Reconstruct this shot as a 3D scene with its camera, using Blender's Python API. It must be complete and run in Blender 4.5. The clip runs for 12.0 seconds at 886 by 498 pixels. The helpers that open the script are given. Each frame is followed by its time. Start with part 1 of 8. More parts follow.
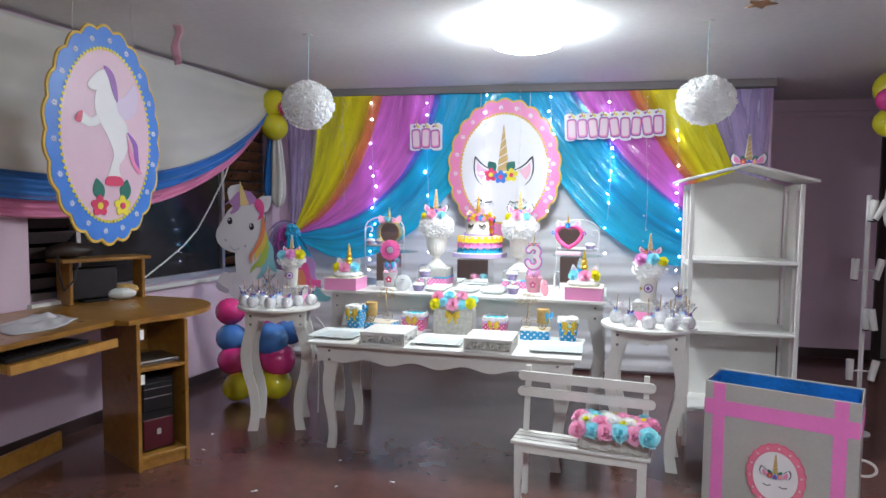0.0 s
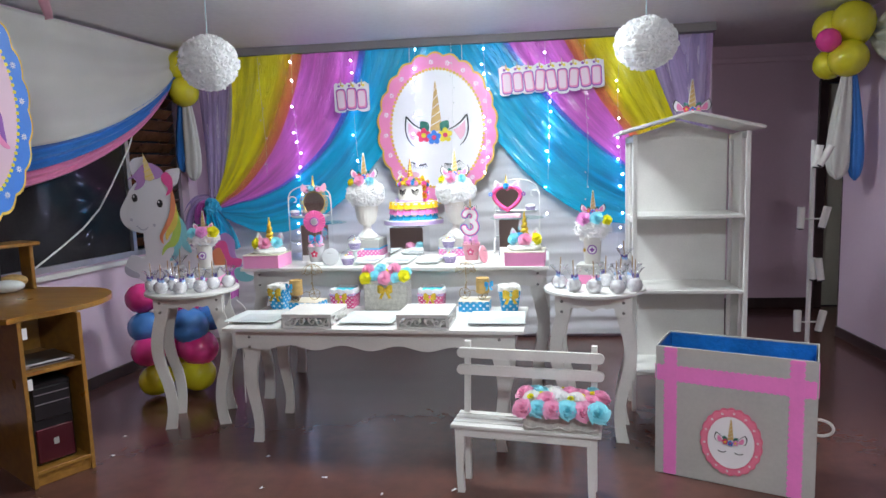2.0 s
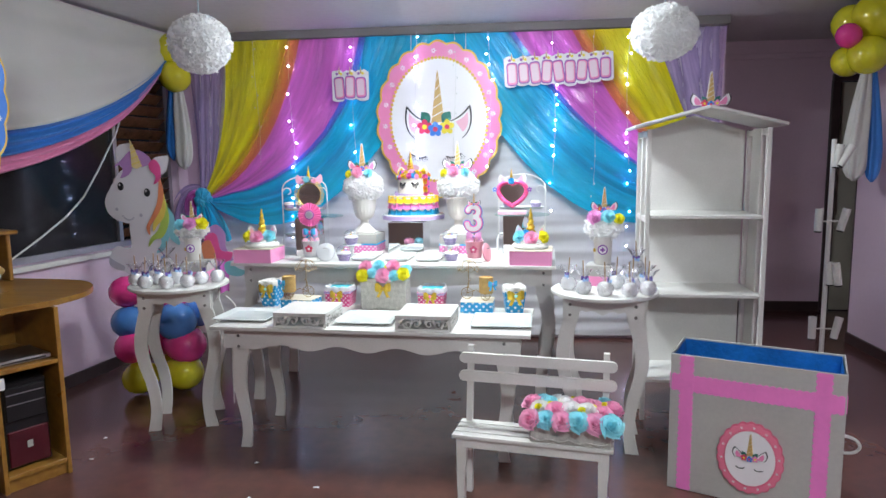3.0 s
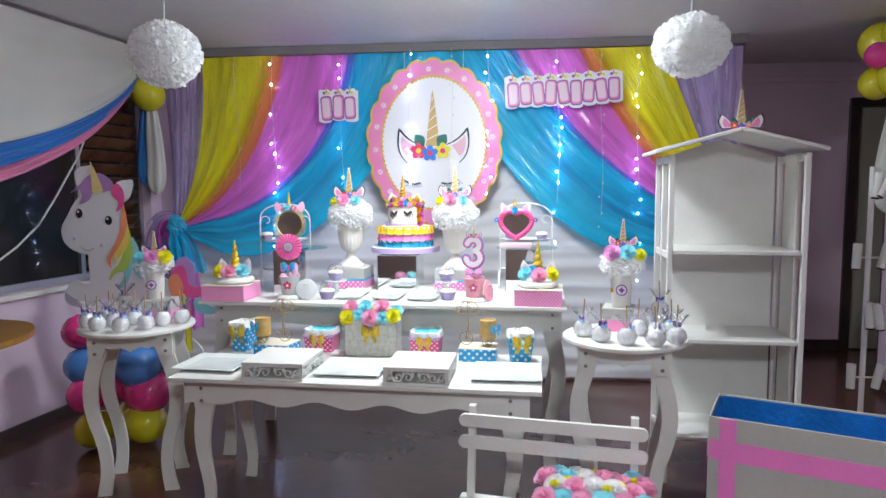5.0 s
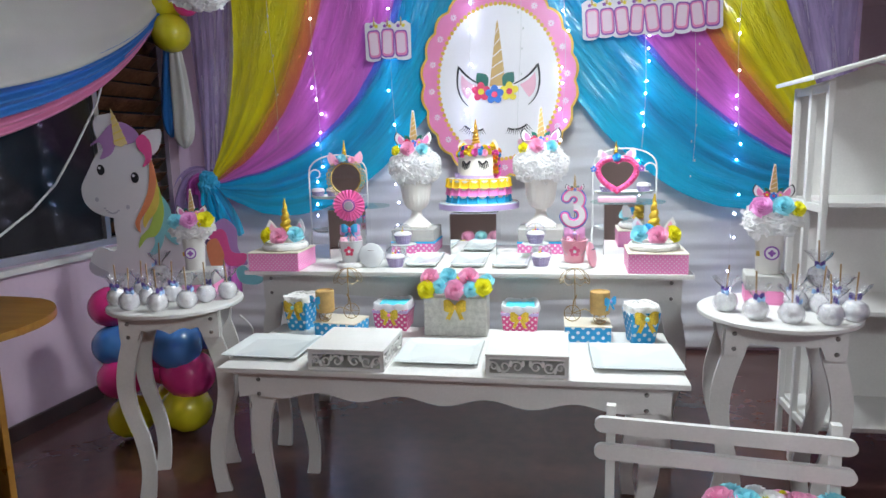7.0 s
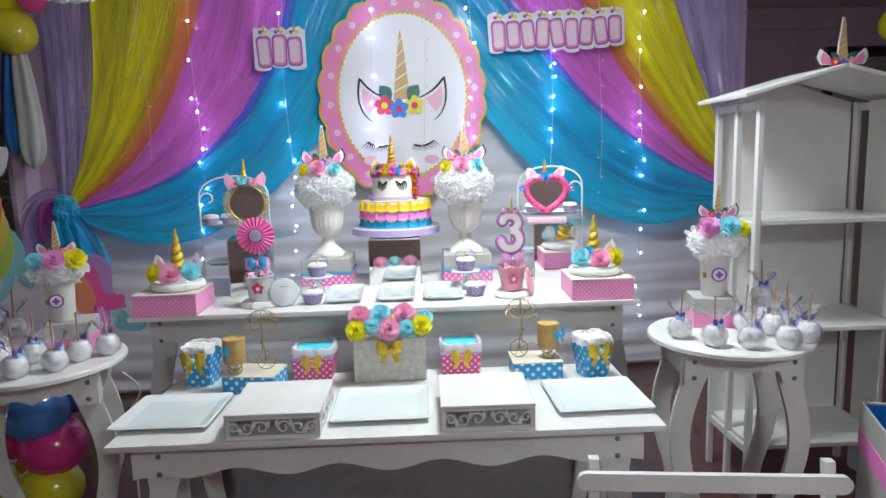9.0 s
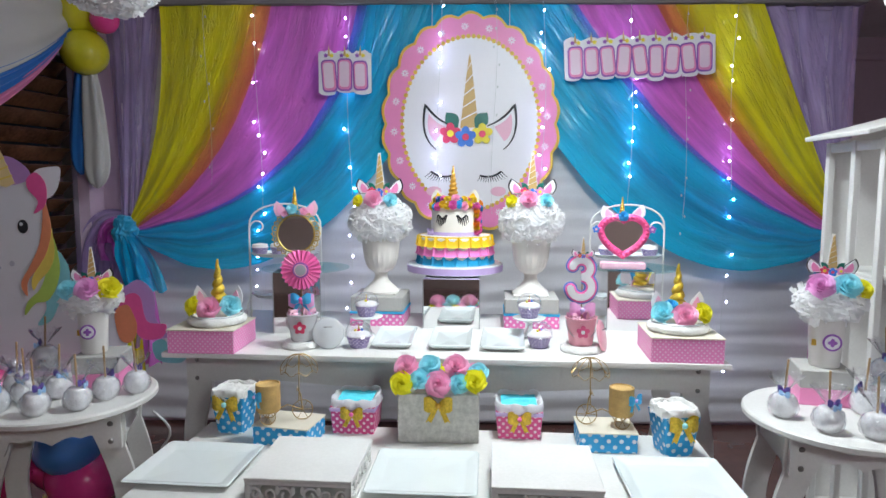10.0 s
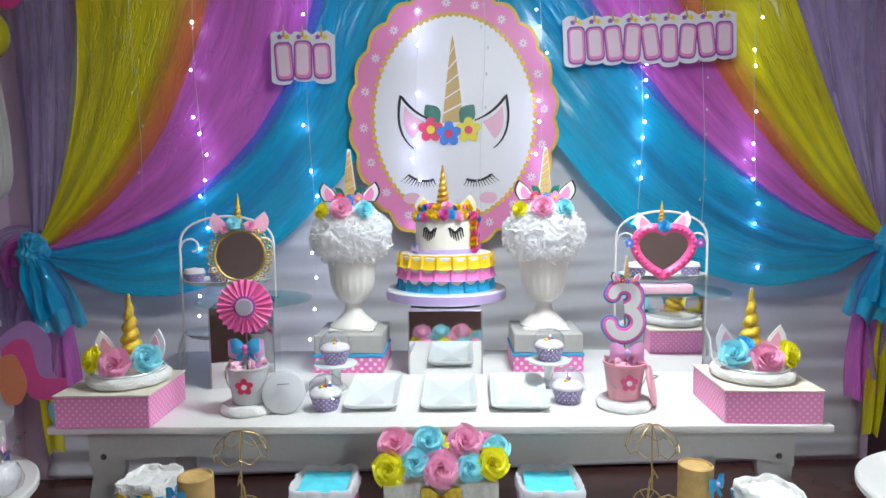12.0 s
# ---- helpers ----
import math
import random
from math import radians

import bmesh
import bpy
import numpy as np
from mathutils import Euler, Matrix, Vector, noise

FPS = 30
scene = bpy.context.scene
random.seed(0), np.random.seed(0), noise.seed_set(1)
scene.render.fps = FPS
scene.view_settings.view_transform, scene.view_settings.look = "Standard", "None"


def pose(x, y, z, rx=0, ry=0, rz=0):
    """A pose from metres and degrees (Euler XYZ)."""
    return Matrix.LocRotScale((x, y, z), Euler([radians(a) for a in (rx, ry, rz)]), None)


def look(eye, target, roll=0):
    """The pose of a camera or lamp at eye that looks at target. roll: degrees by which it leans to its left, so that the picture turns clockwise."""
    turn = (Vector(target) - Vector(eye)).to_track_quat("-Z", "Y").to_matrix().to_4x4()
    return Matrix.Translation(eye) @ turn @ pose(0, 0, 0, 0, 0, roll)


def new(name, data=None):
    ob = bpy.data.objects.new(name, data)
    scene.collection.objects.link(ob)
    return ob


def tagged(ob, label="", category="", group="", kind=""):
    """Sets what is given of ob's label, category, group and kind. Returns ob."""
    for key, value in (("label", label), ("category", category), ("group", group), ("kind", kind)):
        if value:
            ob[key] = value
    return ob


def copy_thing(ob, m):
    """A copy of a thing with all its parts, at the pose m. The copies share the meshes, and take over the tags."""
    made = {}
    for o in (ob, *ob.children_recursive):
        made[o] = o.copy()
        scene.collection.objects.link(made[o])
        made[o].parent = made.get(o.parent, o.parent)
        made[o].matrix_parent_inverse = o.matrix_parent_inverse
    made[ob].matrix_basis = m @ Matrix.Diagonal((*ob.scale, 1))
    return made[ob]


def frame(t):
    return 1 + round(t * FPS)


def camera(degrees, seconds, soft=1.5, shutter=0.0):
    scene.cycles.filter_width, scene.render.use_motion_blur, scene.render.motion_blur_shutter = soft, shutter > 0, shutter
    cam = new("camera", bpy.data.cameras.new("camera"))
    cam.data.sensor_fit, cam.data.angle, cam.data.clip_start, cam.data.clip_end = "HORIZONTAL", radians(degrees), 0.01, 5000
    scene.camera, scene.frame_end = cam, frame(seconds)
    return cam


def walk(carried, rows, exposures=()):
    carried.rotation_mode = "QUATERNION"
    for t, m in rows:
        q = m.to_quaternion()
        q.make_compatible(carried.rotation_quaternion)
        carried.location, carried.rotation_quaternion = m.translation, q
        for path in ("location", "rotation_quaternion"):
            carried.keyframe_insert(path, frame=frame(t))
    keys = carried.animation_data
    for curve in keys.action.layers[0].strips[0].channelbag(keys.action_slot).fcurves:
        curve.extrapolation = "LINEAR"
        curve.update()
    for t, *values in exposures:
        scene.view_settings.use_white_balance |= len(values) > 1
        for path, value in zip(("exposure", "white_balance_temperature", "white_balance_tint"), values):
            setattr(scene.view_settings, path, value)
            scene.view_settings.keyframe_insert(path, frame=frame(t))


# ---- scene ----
cam = camera(68.7, 12.0)
PATH = [
    (0, (0.037, 0.037, 1.365), (-0.344, 1.996, 1.23), 0.6),
    (0.5, (0.022, 0.075, 1.368), (-0.327, 2.039, 1.226), 0.3),
    (1, (0.011, 0.106, 1.36), (-0.267, 2.082, 1.217), 0.2),
    (1.5, (0.024, 0.206, 1.346), (-0.212, 2.183, 1.158), -0.8),
    (2, (0.08, 0.36, 1.351), (-0.143, 2.333, 1.109), -1.9),
    (2.5, (0.087, 0.44, 1.344), (-0.14, 2.411, 1.093), -0.9),
    (3, (0.021, 0.534, 1.343), (-0.184, 2.507, 1.084), -0.8),
    (3.2, (-0.035, 0.583, 1.352), (-0.209, 2.558, 1.09), -1.0),
    (4.8, (-0.032, 0.898, 1.347), (-0.196, 2.884, 1.184), -0.6),
    (5, (-0.038, 0.925, 1.35), (-0.218, 2.908, 1.169), -0.4),
    (5.5, (-0.149, 1.053, 1.339), (-0.344, 3.031, 1.119), -0.7),
    (6, (-0.274, 1.165, 1.333), (-0.466, 3.14, 1.087), -1.7),
    (6.5, (-0.328, 1.263, 1.315), (-0.55, 3.229, 1.023), -1.2),
    (6.7, (-0.346, 1.324, 1.315), (-0.605, 3.283, 1.011), -1.3),
    (8.3, (-0.57, 1.588, 1.324), (-0.42, 3.552, 0.979), -2.2),
    (8.5, (-0.587, 1.596, 1.333), (-0.405, 3.559, 0.994), -2.1),
    (9, (-0.607, 1.678, 1.341), (-0.441, 3.65, 1.053), -1.7),
    (9.5, (-0.57, 1.821, 1.355), (-0.536, 3.808, 1.127), -1.0),
    (10, (-0.571, 1.913, 1.36), (-0.609, 3.902, 1.158), 0.1),
    (10.5, (-0.646, 2.039, 1.359), (-0.7, 4.03, 1.176), 0.7),
    (11, (-0.719, 2.161, 1.362), (-0.702, 4.154, 1.195), -0.3),
    (11.5, (-0.723, 2.271, 1.349), (-0.667, 4.264, 1.184), -0.8),
    (12, (-0.656, 2.452, 1.346), (-0.583, 4.442, 1.17), -0.6),
]
walk(cam, [(t, look(eye, target, roll)) for t, eye, target, roll in PATH],
     exposures=[(0, 0.04), (3, 0.04), (6, -0.13), (9.5, -0.44), (12, -0.50)])

# ---- world: night outside ----
world = bpy.data.worlds.new("night")
scene.world = world
world.use_nodes = True
world.node_tree.nodes["Background"].inputs[0].default_value = (0.06, 0.08, 0.14, 1)
world.node_tree.nodes["Background"].inputs[1].default_value = 0.05

# ---- sizes of the room ----
CEIL = 2.352
YAW = -3.4                      # the two long tables stand slightly askew


def west(y):
    """x of the window wall, which runs slightly askew."""
    return -2.70 + 0.13 * (y - 4.2)


# ---- materials ----
def mat(name, col, rough=0.5, metal=0.0, var=0.08, scale=6.0, fine=60.0, bump=0.1, dist=0.002, spec=0.5, sheen=0.0,
        coat=0.0, trans=0.0, emit=0.0, sss=0.0, alpha=1.0, stain=None):
    m = bpy.data.materials.new(name)
    m.use_nodes = True
    nt = m.node_tree
    b = nt.nodes["Principled BSDF"]
    tc = nt.nodes.new("ShaderNodeTexCoord")
    n1 = nt.nodes.new("ShaderNodeTexNoise")
    n2 = nt.nodes.new("ShaderNodeTexNoise")
    n1.inputs["Scale"].default_value = scale
    n1.inputs["Detail"].default_value = 4
    n2.inputs["Scale"].default_value = fine
    n2.inputs["Detail"].default_value = 3
    for n in (n1, n2):
        nt.links.new(tc.outputs["Object"], n.inputs["Vector"])
    add = nt.nodes.new("ShaderNodeMath")
    add.operation = "MULTIPLY_ADD"
    nt.links.new(n2.outputs["Fac"], add.inputs[0])
    add.inputs[1].default_value = 0.5
    nt.links.new(n1.outputs["Fac"], add.inputs[2])
    ramp = nt.nodes.new("ShaderNodeMapRange")
    ramp.inputs["From Min"].default_value = 0.45
    ramp.inputs["From Max"].default_value = 1.05
    nt.links.new(add.outputs[0], ramp.inputs["Value"])
    mix = nt.nodes.new("ShaderNodeMix")
    mix.data_type = "RGBA"
    lo = stain or tuple(c * (1 - var) for c in col)
    hi = tuple(min(1, c * (1 + var)) for c in col)
    mix.inputs["A"].default_value = (*lo, 1)
    mix.inputs["B"].default_value = (*hi, 1)
    nt.links.new(ramp.outputs["Result"], mix.inputs["Factor"])
    nt.links.new(mix.outputs["Result"], b.inputs["Base Color"])
    b.inputs["Roughness"].default_value = rough
    rr = nt.nodes.new("ShaderNodeMapRange")
    rr.inputs["To Min"].default_value = max(0, rough - 0.07)
    rr.inputs["To Max"].default_value = min(1, rough + 0.07)
    nt.links.new(n1.outputs["Fac"], rr.inputs["Value"])
    nt.links.new(rr.outputs["Result"], b.inputs["Roughness"])
    b.inputs["Metallic"].default_value = metal
    b.inputs["Specular IOR Level"].default_value = spec
    b.inputs["Sheen Weight"].default_value = sheen
    b.inputs["Coat Weight"].default_value = coat
    b.inputs["Coat Roughness"].default_value = 0.08
    b.inputs["Transmission Weight"].default_value = trans
    b.inputs["Subsurface Weight"].default_value = sss
    b.inputs["Subsurface Radius"].default_value = (0.02, 0.02, 0.02)
    b.inputs["Alpha"].default_value = alpha
    if emit:
        b.inputs["Emission Color"].default_value = (*col, 1)
        b.inputs["Emission Strength"].default_value = emit
    if bump:
        bp = nt.nodes.new("ShaderNodeBump")
        bp.inputs["Strength"].default_value = bump
        bp.inputs["Distance"].default_value = dist
        nt.links.new(n2.outputs["Fac"], bp.inputs["Height"])
        nt.links.new(bp.outputs["Normal"], b.inputs["Normal"])
    return m


def dotted(name, ground, dot, step=0.022, size=0.30, rough=0.45):
    """Printed paper with a grid of staggered dots, laid by the UV map, which is in metres."""
    m = mat(name, ground, rough, var=0.05)
    nt = m.node_tree
    b = nt.nodes["Principled BSDF"]
    base = b.inputs["Base Color"].links[0].from_socket
    uv = nt.nodes.new("ShaderNodeUVMap")
    dist = []
    for off in (0.0, 0.5):
        mp = nt.nodes.new("ShaderNodeMapping")
        mp.inputs["Scale"].default_value = (1 / step, 1 / step, 1)
        mp.inputs["Location"].default_value = (off, off, 0)
        fr = nt.nodes.new("ShaderNodeVectorMath")
        fr.operation = "FRACTION"
        su = nt.nodes.new("ShaderNodeVectorMath")
        su.operation = "SUBTRACT"
        su.inputs[1].default_value = (0.5, 0.5, 0)
        ln = nt.nodes.new("ShaderNodeVectorMath")
        ln.operation = "LENGTH"
        nt.links.new(uv.outputs[0], mp.inputs["Vector"])
        nt.links.new(mp.outputs[0], fr.inputs[0])
        nt.links.new(fr.outputs[0], su.inputs[0])
        nt.links.new(su.outputs[0], ln.inputs[0])
        dist.append(ln.outputs["Value"])
    mn = nt.nodes.new("ShaderNodeMath")
    mn.operation = "MINIMUM"
    nt.links.new(dist[0], mn.inputs[0])
    nt.links.new(dist[1], mn.inputs[1])
    lt = nt.nodes.new("ShaderNodeMapRange")
    lt.inputs["From Min"].default_value = size * 0.78
    lt.inputs["From Max"].default_value = size * 0.95
    lt.inputs["To Min"].default_value = 1
    lt.inputs["To Max"].default_value = 0
    nt.links.new(mn.outputs[0], lt.inputs["Value"])
    mix = nt.nodes.new("ShaderNodeMix")
    mix.data_type = "RGBA"
    mix.inputs["B"].default_value = (*dot, 1)
    nt.links.new(lt.outputs["Result"], mix.inputs["Factor"])
    nt.links.new(base, mix.inputs["A"])
    nt.links.new(mix.outputs["Result"], b.inputs["Base Color"])
    return m


def organza(name, col, clear=0.34):
    """Thin shiny party fabric: tinted see-through, glossy, with streaks and crinkles that run along its threads (UV: across, along)."""
    m = mat(name, col, 0.22, var=0.12, scale=3.0, fine=140.0, bump=0, sheen=0.3, coat=0.45, spec=0.5)
    nt = m.node_tree
    b = nt.nodes["Principled BSDF"]
    b.inputs["Roughness"].default_value = 0.3
    out = nt.nodes["Material Output"]
    base = b.inputs["Base Color"].links[0].from_socket
    uv = nt.nodes.new("ShaderNodeUVMap")
    fac = []
    for scale, detail, dist in (((11, 1.3, 1), 4, 0.6), ((20, 5.0, 1), 2, 1.5)):
        mp = nt.nodes.new("ShaderNodeMapping")
        mp.inputs["Scale"].default_value = scale
        n = nt.nodes.new("ShaderNodeTexNoise")
        n.inputs["Scale"].default_value = 1.0
        n.inputs["Detail"].default_value = detail
        n.inputs["Distortion"].default_value = dist
        nt.links.new(uv.outputs[0], mp.inputs[0])
        nt.links.new(mp.outputs[0], n.inputs["Vector"])
        fac.append(n.outputs["Fac"])
    ht = nt.nodes.new("ShaderNodeMath")
    ht.operation = "MULTIPLY_ADD"
    ht.inputs[1].default_value = 0.85
    nt.links.new(fac[1], ht.inputs[0])
    nt.links.new(fac[0], ht.inputs[2])
    mp = nt.nodes.new("ShaderNodeMapping")
    mp.inputs["Scale"].default_value = (30, 6, 1)
    mp.inputs["Rotation"].default_value = (0, 0, 0.12)
    cr = nt.nodes.new("ShaderNodeTexNoise")
    cr.inputs["Scale"].default_value = 1.0
    cr.inputs["Detail"].default_value = 2
    cr.inputs["Distortion"].default_value = 2.2
    nt.links.new(uv.outputs[0], mp.inputs[0])
    nt.links.new(mp.outputs[0], cr.inputs["Vector"])
    crease = nt.nodes.new("ShaderNodeMapRange")
    crease.inputs["From Min"].default_value = 0.53
    crease.inputs["From Max"].default_value = 0.66
    crease.inputs["To Max"].default_value = 1.1
    nt.links.new(cr.outputs["Fac"], crease.inputs["Value"])
    hs = nt.nodes.new("ShaderNodeMath")
    nt.links.new(ht.outputs[0], hs.inputs[0])
    nt.links.new(crease.outputs["Result"], hs.inputs[1])
    bp = nt.nodes.new("ShaderNodeBump")
    bp.inputs["Strength"].default_value = 0.55
    bp.inputs["Distance"].default_value = 0.014
    nt.links.new(hs.outputs[0], bp.inputs["Height"])
    nt.links.new(bp.outputs["Normal"], b.inputs["Normal"])
    tl = nt.nodes.new("ShaderNodeBsdfTranslucent")
    nt.links.new(base, tl.inputs["Color"])
    tp = nt.nodes.new("ShaderNodeBsdfTransparent")
    tp.inputs[0].default_value = (*(0.34 + 0.66 * c ** 0.6 for c in col), 1)
    m1 = nt.nodes.new("ShaderNodeMixShader")
    m1.inputs[0].default_value = 0.10
    cl = nt.nodes.new("ShaderNodeMapRange")
    cl.inputs["From Min"].default_value = 0.35
    cl.inputs["From Max"].default_value = 0.70
    cl.inputs["To Min"].default_value = clear - 0.22
    cl.inputs["To Max"].default_value = clear + 0.30
    nt.links.new(fac[0], cl.inputs["Value"])
    m2 = nt.nodes.new("ShaderNodeMixShader")
    bd = nt.nodes.new("ShaderNodeUVMap")
    bd.uv_map = "body"
    sx = nt.nodes.new("ShaderNodeSeparateXYZ")
    nt.links.new(bd.outputs[0], sx.inputs[0])
    thin = nt.nodes.new("ShaderNodeMix")
    thin.data_type = "FLOAT"
    for lo, hi, a, b_, sock in ((0.0, 0.42, 0.97, clear - 0.22, "A"), (0.42, 1.0, 0.0, 1.0, "Factor")):
        rg = nt.nodes.new("ShaderNodeMapRange")
        rg.interpolation_type = "SMOOTHSTEP"
        for key, val in (("From Min", lo), ("From Max", hi), ("To Min", a), ("To Max", b_)):
            rg.inputs[key].default_value = val
        nt.links.new(sx.outputs["X"], rg.inputs["Value"])
        nt.links.new(rg.outputs["Result"], thin.inputs[sock])
    nt.links.new(cl.outputs["Result"], thin.inputs["B"])
    nt.links.new(thin.outputs["Result"], m2.inputs[0])
    nt.links.new(b.outputs[0], m1.inputs[1])
    nt.links.new(tl.outputs[0], m1.inputs[2])
    nt.links.new(m1.outputs[0], m2.inputs[1])
    nt.links.new(tp.outputs[0], m2.inputs[2])
    nt.links.new(m2.outputs[0], out.inputs["Surface"])
    return m


def glass(name, tint=(0.9, 0.97, 0.95), rough=0.02, clear=0.85, edge=0.6, crinkle=0.0, power=5.0):
    """Thin glass or clear plastic: mostly see-through, with a gloss that grows at grazing angles."""
    m = bpy.data.materials.new(name)
    m.use_nodes = True
    nt = m.node_tree
    nt.nodes.remove(nt.nodes["Principled BSDF"])
    tp = nt.nodes.new("ShaderNodeBsdfTransparent")
    tp.inputs[0].default_value = (*tint, 1)
    gl = nt.nodes.new("ShaderNodeBsdfGlossy")
    gl.inputs["Roughness"].default_value = rough
    if crinkle:
        tc = nt.nodes.new("ShaderNodeTexCoord")
        ns = nt.nodes.new("ShaderNodeTexNoise")
        ns.inputs["Scale"].default_value = 110
        ns.inputs["Distortion"].default_value = 1.5
        bp = nt.nodes.new("ShaderNodeBump")
        bp.inputs["Strength"].default_value = crinkle
        bp.inputs["Distance"].default_value = 0.004
        nt.links.new(tc.outputs["Object"], ns.inputs["Vector"])
        nt.links.new(ns.outputs["Fac"], bp.inputs["Height"])
        nt.links.new(bp.outputs["Normal"], gl.inputs["Normal"])
    lw = nt.nodes.new("ShaderNodeLayerWeight")
    lw.inputs["Blend"].default_value = 0.5
    pw = nt.nodes.new("ShaderNodeMath")
    pw.operation = "POWER"
    pw.inputs[1].default_value = power
    nt.links.new(lw.outputs["Facing"], pw.inputs[0])
    ad = nt.nodes.new("ShaderNodeMath")
    ad.operation = "MULTIPLY_ADD"
    ad.inputs[1].default_value = edge
    ad.inputs[2].default_value = (1 - clear) * 0.3
    nt.links.new(pw.outputs[0], ad.inputs[0])
    mx = nt.nodes.new("ShaderNodeMixShader")
    nt.links.new(ad.outputs[0], mx.inputs[0])
    nt.links.new(tp.outputs[0], mx.inputs[1])
    nt.links.new(gl.outputs[0], mx.inputs[2])
    nt.links.new(mx.outputs[0], nt.nodes["Material Output"].inputs["Surface"])
    return m


def wood(name, a, b_, rough=0.35, axis=(1, 1, 12), scale=6.0, coat=0.2):
    m = mat(name, a, rough, var=0.1, fine=90, bump=0.08, coat=coat)
    nt = m.node_tree
    b = nt.nodes["Principled BSDF"]
    tc = nt.nodes["Texture Coordinate"]
    mp = nt.nodes.new("ShaderNodeMapping")
    mp.inputs["Scale"].default_value = axis
    n = nt.nodes.new("ShaderNodeTexNoise")
    n.inputs["Scale"].default_value = scale
    n.inputs["Detail"].default_value = 6
    n.inputs["Distortion"].default_value = 0.6
    nt.links.new(tc.outputs["Object"], mp.inputs[0])
    nt.links.new(mp.outputs[0], n.inputs["Vector"])
    mix = nt.nodes.new("ShaderNodeMix")
    mix.data_type = "RGBA"
    mix.inputs["A"].default_value = (*a, 1)
    mix.inputs["B"].default_value = (*b_, 1)
    rg = nt.nodes.new("ShaderNodeMapRange")
    rg.inputs["From Min"].default_value = 0.35
    rg.inputs["From Max"].default_value = 0.65
    nt.links.new(n.outputs["Fac"], rg.inputs["Value"])
    nt.links.new(rg.outputs["Result"], mix.inputs["Factor"])
    nt.links.new(mix.outputs["Result"], b.inputs["Base Color"])
    return m


WHITE = mat("white_paint", (0.76, 0.75, 0.72), 0.42, var=0.04, scale=5, fine=120, bump=0.06, stain=(0.67, 0.66, 0.63))
WALLPINK = mat("lilac_wall_paint", (0.70, 0.54, 0.65), 0.6, var=0.05, scale=1.3, fine=40, bump=0.12)
WALLMAUVE = mat("mauve_wall_paint", (0.76, 0.56, 0.67), 0.6, var=0.06, scale=1.2, fine=40, bump=0.12)
CEILING = mat("ceiling_paint", (0.74, 0.73, 0.72), 0.55, var=0.05, scale=0.9, fine=25, bump=0.08, stain=(0.64, 0.63, 0.62))
FLOOR = mat("waxed_red_floor", (0.125, 0.050, 0.038), 0.24, var=0.22, scale=1.1, fine=14, bump=0, stain=(0.085, 0.040, 0.034), coat=0.2)
DARKWOOD = mat("dark_skirting", (0.05, 0.03, 0.03), 0.35, var=0.2)
DOORLEAF = mat("olive_door_paint", (0.46, 0.44, 0.36), 0.5, var=0.08, scale=2)
DESK = wood("honey_desk_wood", (0.37, 0.185, 0.032), (0.27, 0.125, 0.022), 0.3, (1, 8, 8), 3.0)
NIGHT = mat("night_glass", (0.019, 0.017, 0.019), 0.06, var=0.2, bump=0, spec=0.16)
METAL = mat("aluminium", (0.5, 0.5, 0.52), 0.4, 1.0, bump=0.03)
STEEL = mat("bolt_steel", (0.26, 0.25, 0.24), 0.4, 0.8)
GREYCLOTH = mat("pale_backing_cloth", (0.76, 0.76, 0.78), 0.75, var=0.08, scale=3, fine=150, bump=0.2, sheen=0.2)
BLACK = mat("black_plastic", (0.012, 0.012, 0.014), 0.35, var=0.2)
LAMP = bpy.data.materials.new("lamp_diffuser")
LAMP.use_nodes = True
LAMP.node_tree.nodes["Principled BSDF"].inputs["Emission Color"].default_value = (0.865, 0.955, 1.0, 1)
LAMP.node_tree.nodes["Principled BSDF"].inputs["Emission Strength"].default_value = 102.0
OR_PURPLE = organza("lilac_organza", (0.56, 0.42, 0.78), 0.56)
OR_YELLOW = organza("yellow_organza", (1.0, 0.86, 0.002), 0.26)
OR_PINK = organza("pink_organza", (1.0, 0.20, 0.82), 0.30)
OR_BLUE = organza("turquoise_organza", (0.002, 0.60, 1.0), 0.37)
MIRROR = mat("mirror_glass", (0.86, 0.87, 0.88), 0.02, 1.0, var=0.01, bump=0)
def tissue(name, col, share=0.5):
    """Thin white paper that lets light through."""
    m = mat(name, col, 0.8, var=0.02, scale=20, bump=0.05)
    nt = m.node_tree
    b = nt.nodes["Principled BSDF"]
    tl = nt.nodes.new("ShaderNodeBsdfTranslucent")
    tl.inputs["Color"].default_value = (*col, 1)
    mx = nt.nodes.new("ShaderNodeMixShader")
    mx.inputs[0].default_value = share
    nt.links.new(b.outputs[0], mx.inputs[1])
    nt.links.new(tl.outputs[0], mx.inputs[2])
    nt.links.new(mx.outputs[0], nt.nodes["Material Output"].inputs["Surface"])
    return m


GLASS = glass("clear_glass")
PLASTIC = glass("clear_plastic", (0.95, 0.96, 0.98), 0.05, 0.72, 0.9, 0.0, 3.0)


# ---- mesh helpers ----
def box(bm, c, s, bev=0.0, m=None, mi=0, seg=1):
    mm = (m or Matrix()) @ Matrix.Translation(c) @ Matrix.Diagonal((*s, 1))
    vs = bmesh.ops.create_cube(bm, size=1.0, matrix=mm)["verts"]
    if bev:
        es = {e for v in vs for e in v.link_edges}
        r = bmesh.ops.bevel(bm, geom=list(es), offset=bev, segments=seg, affect="EDGES", profile=0.6)
        fs = {f for v in r["verts"] for f in v.link_faces} | set(r["faces"])
    else:
        fs = {f for v in vs for f in v.link_faces}
    for f in fs:
        f.material_index = mi
    return fs


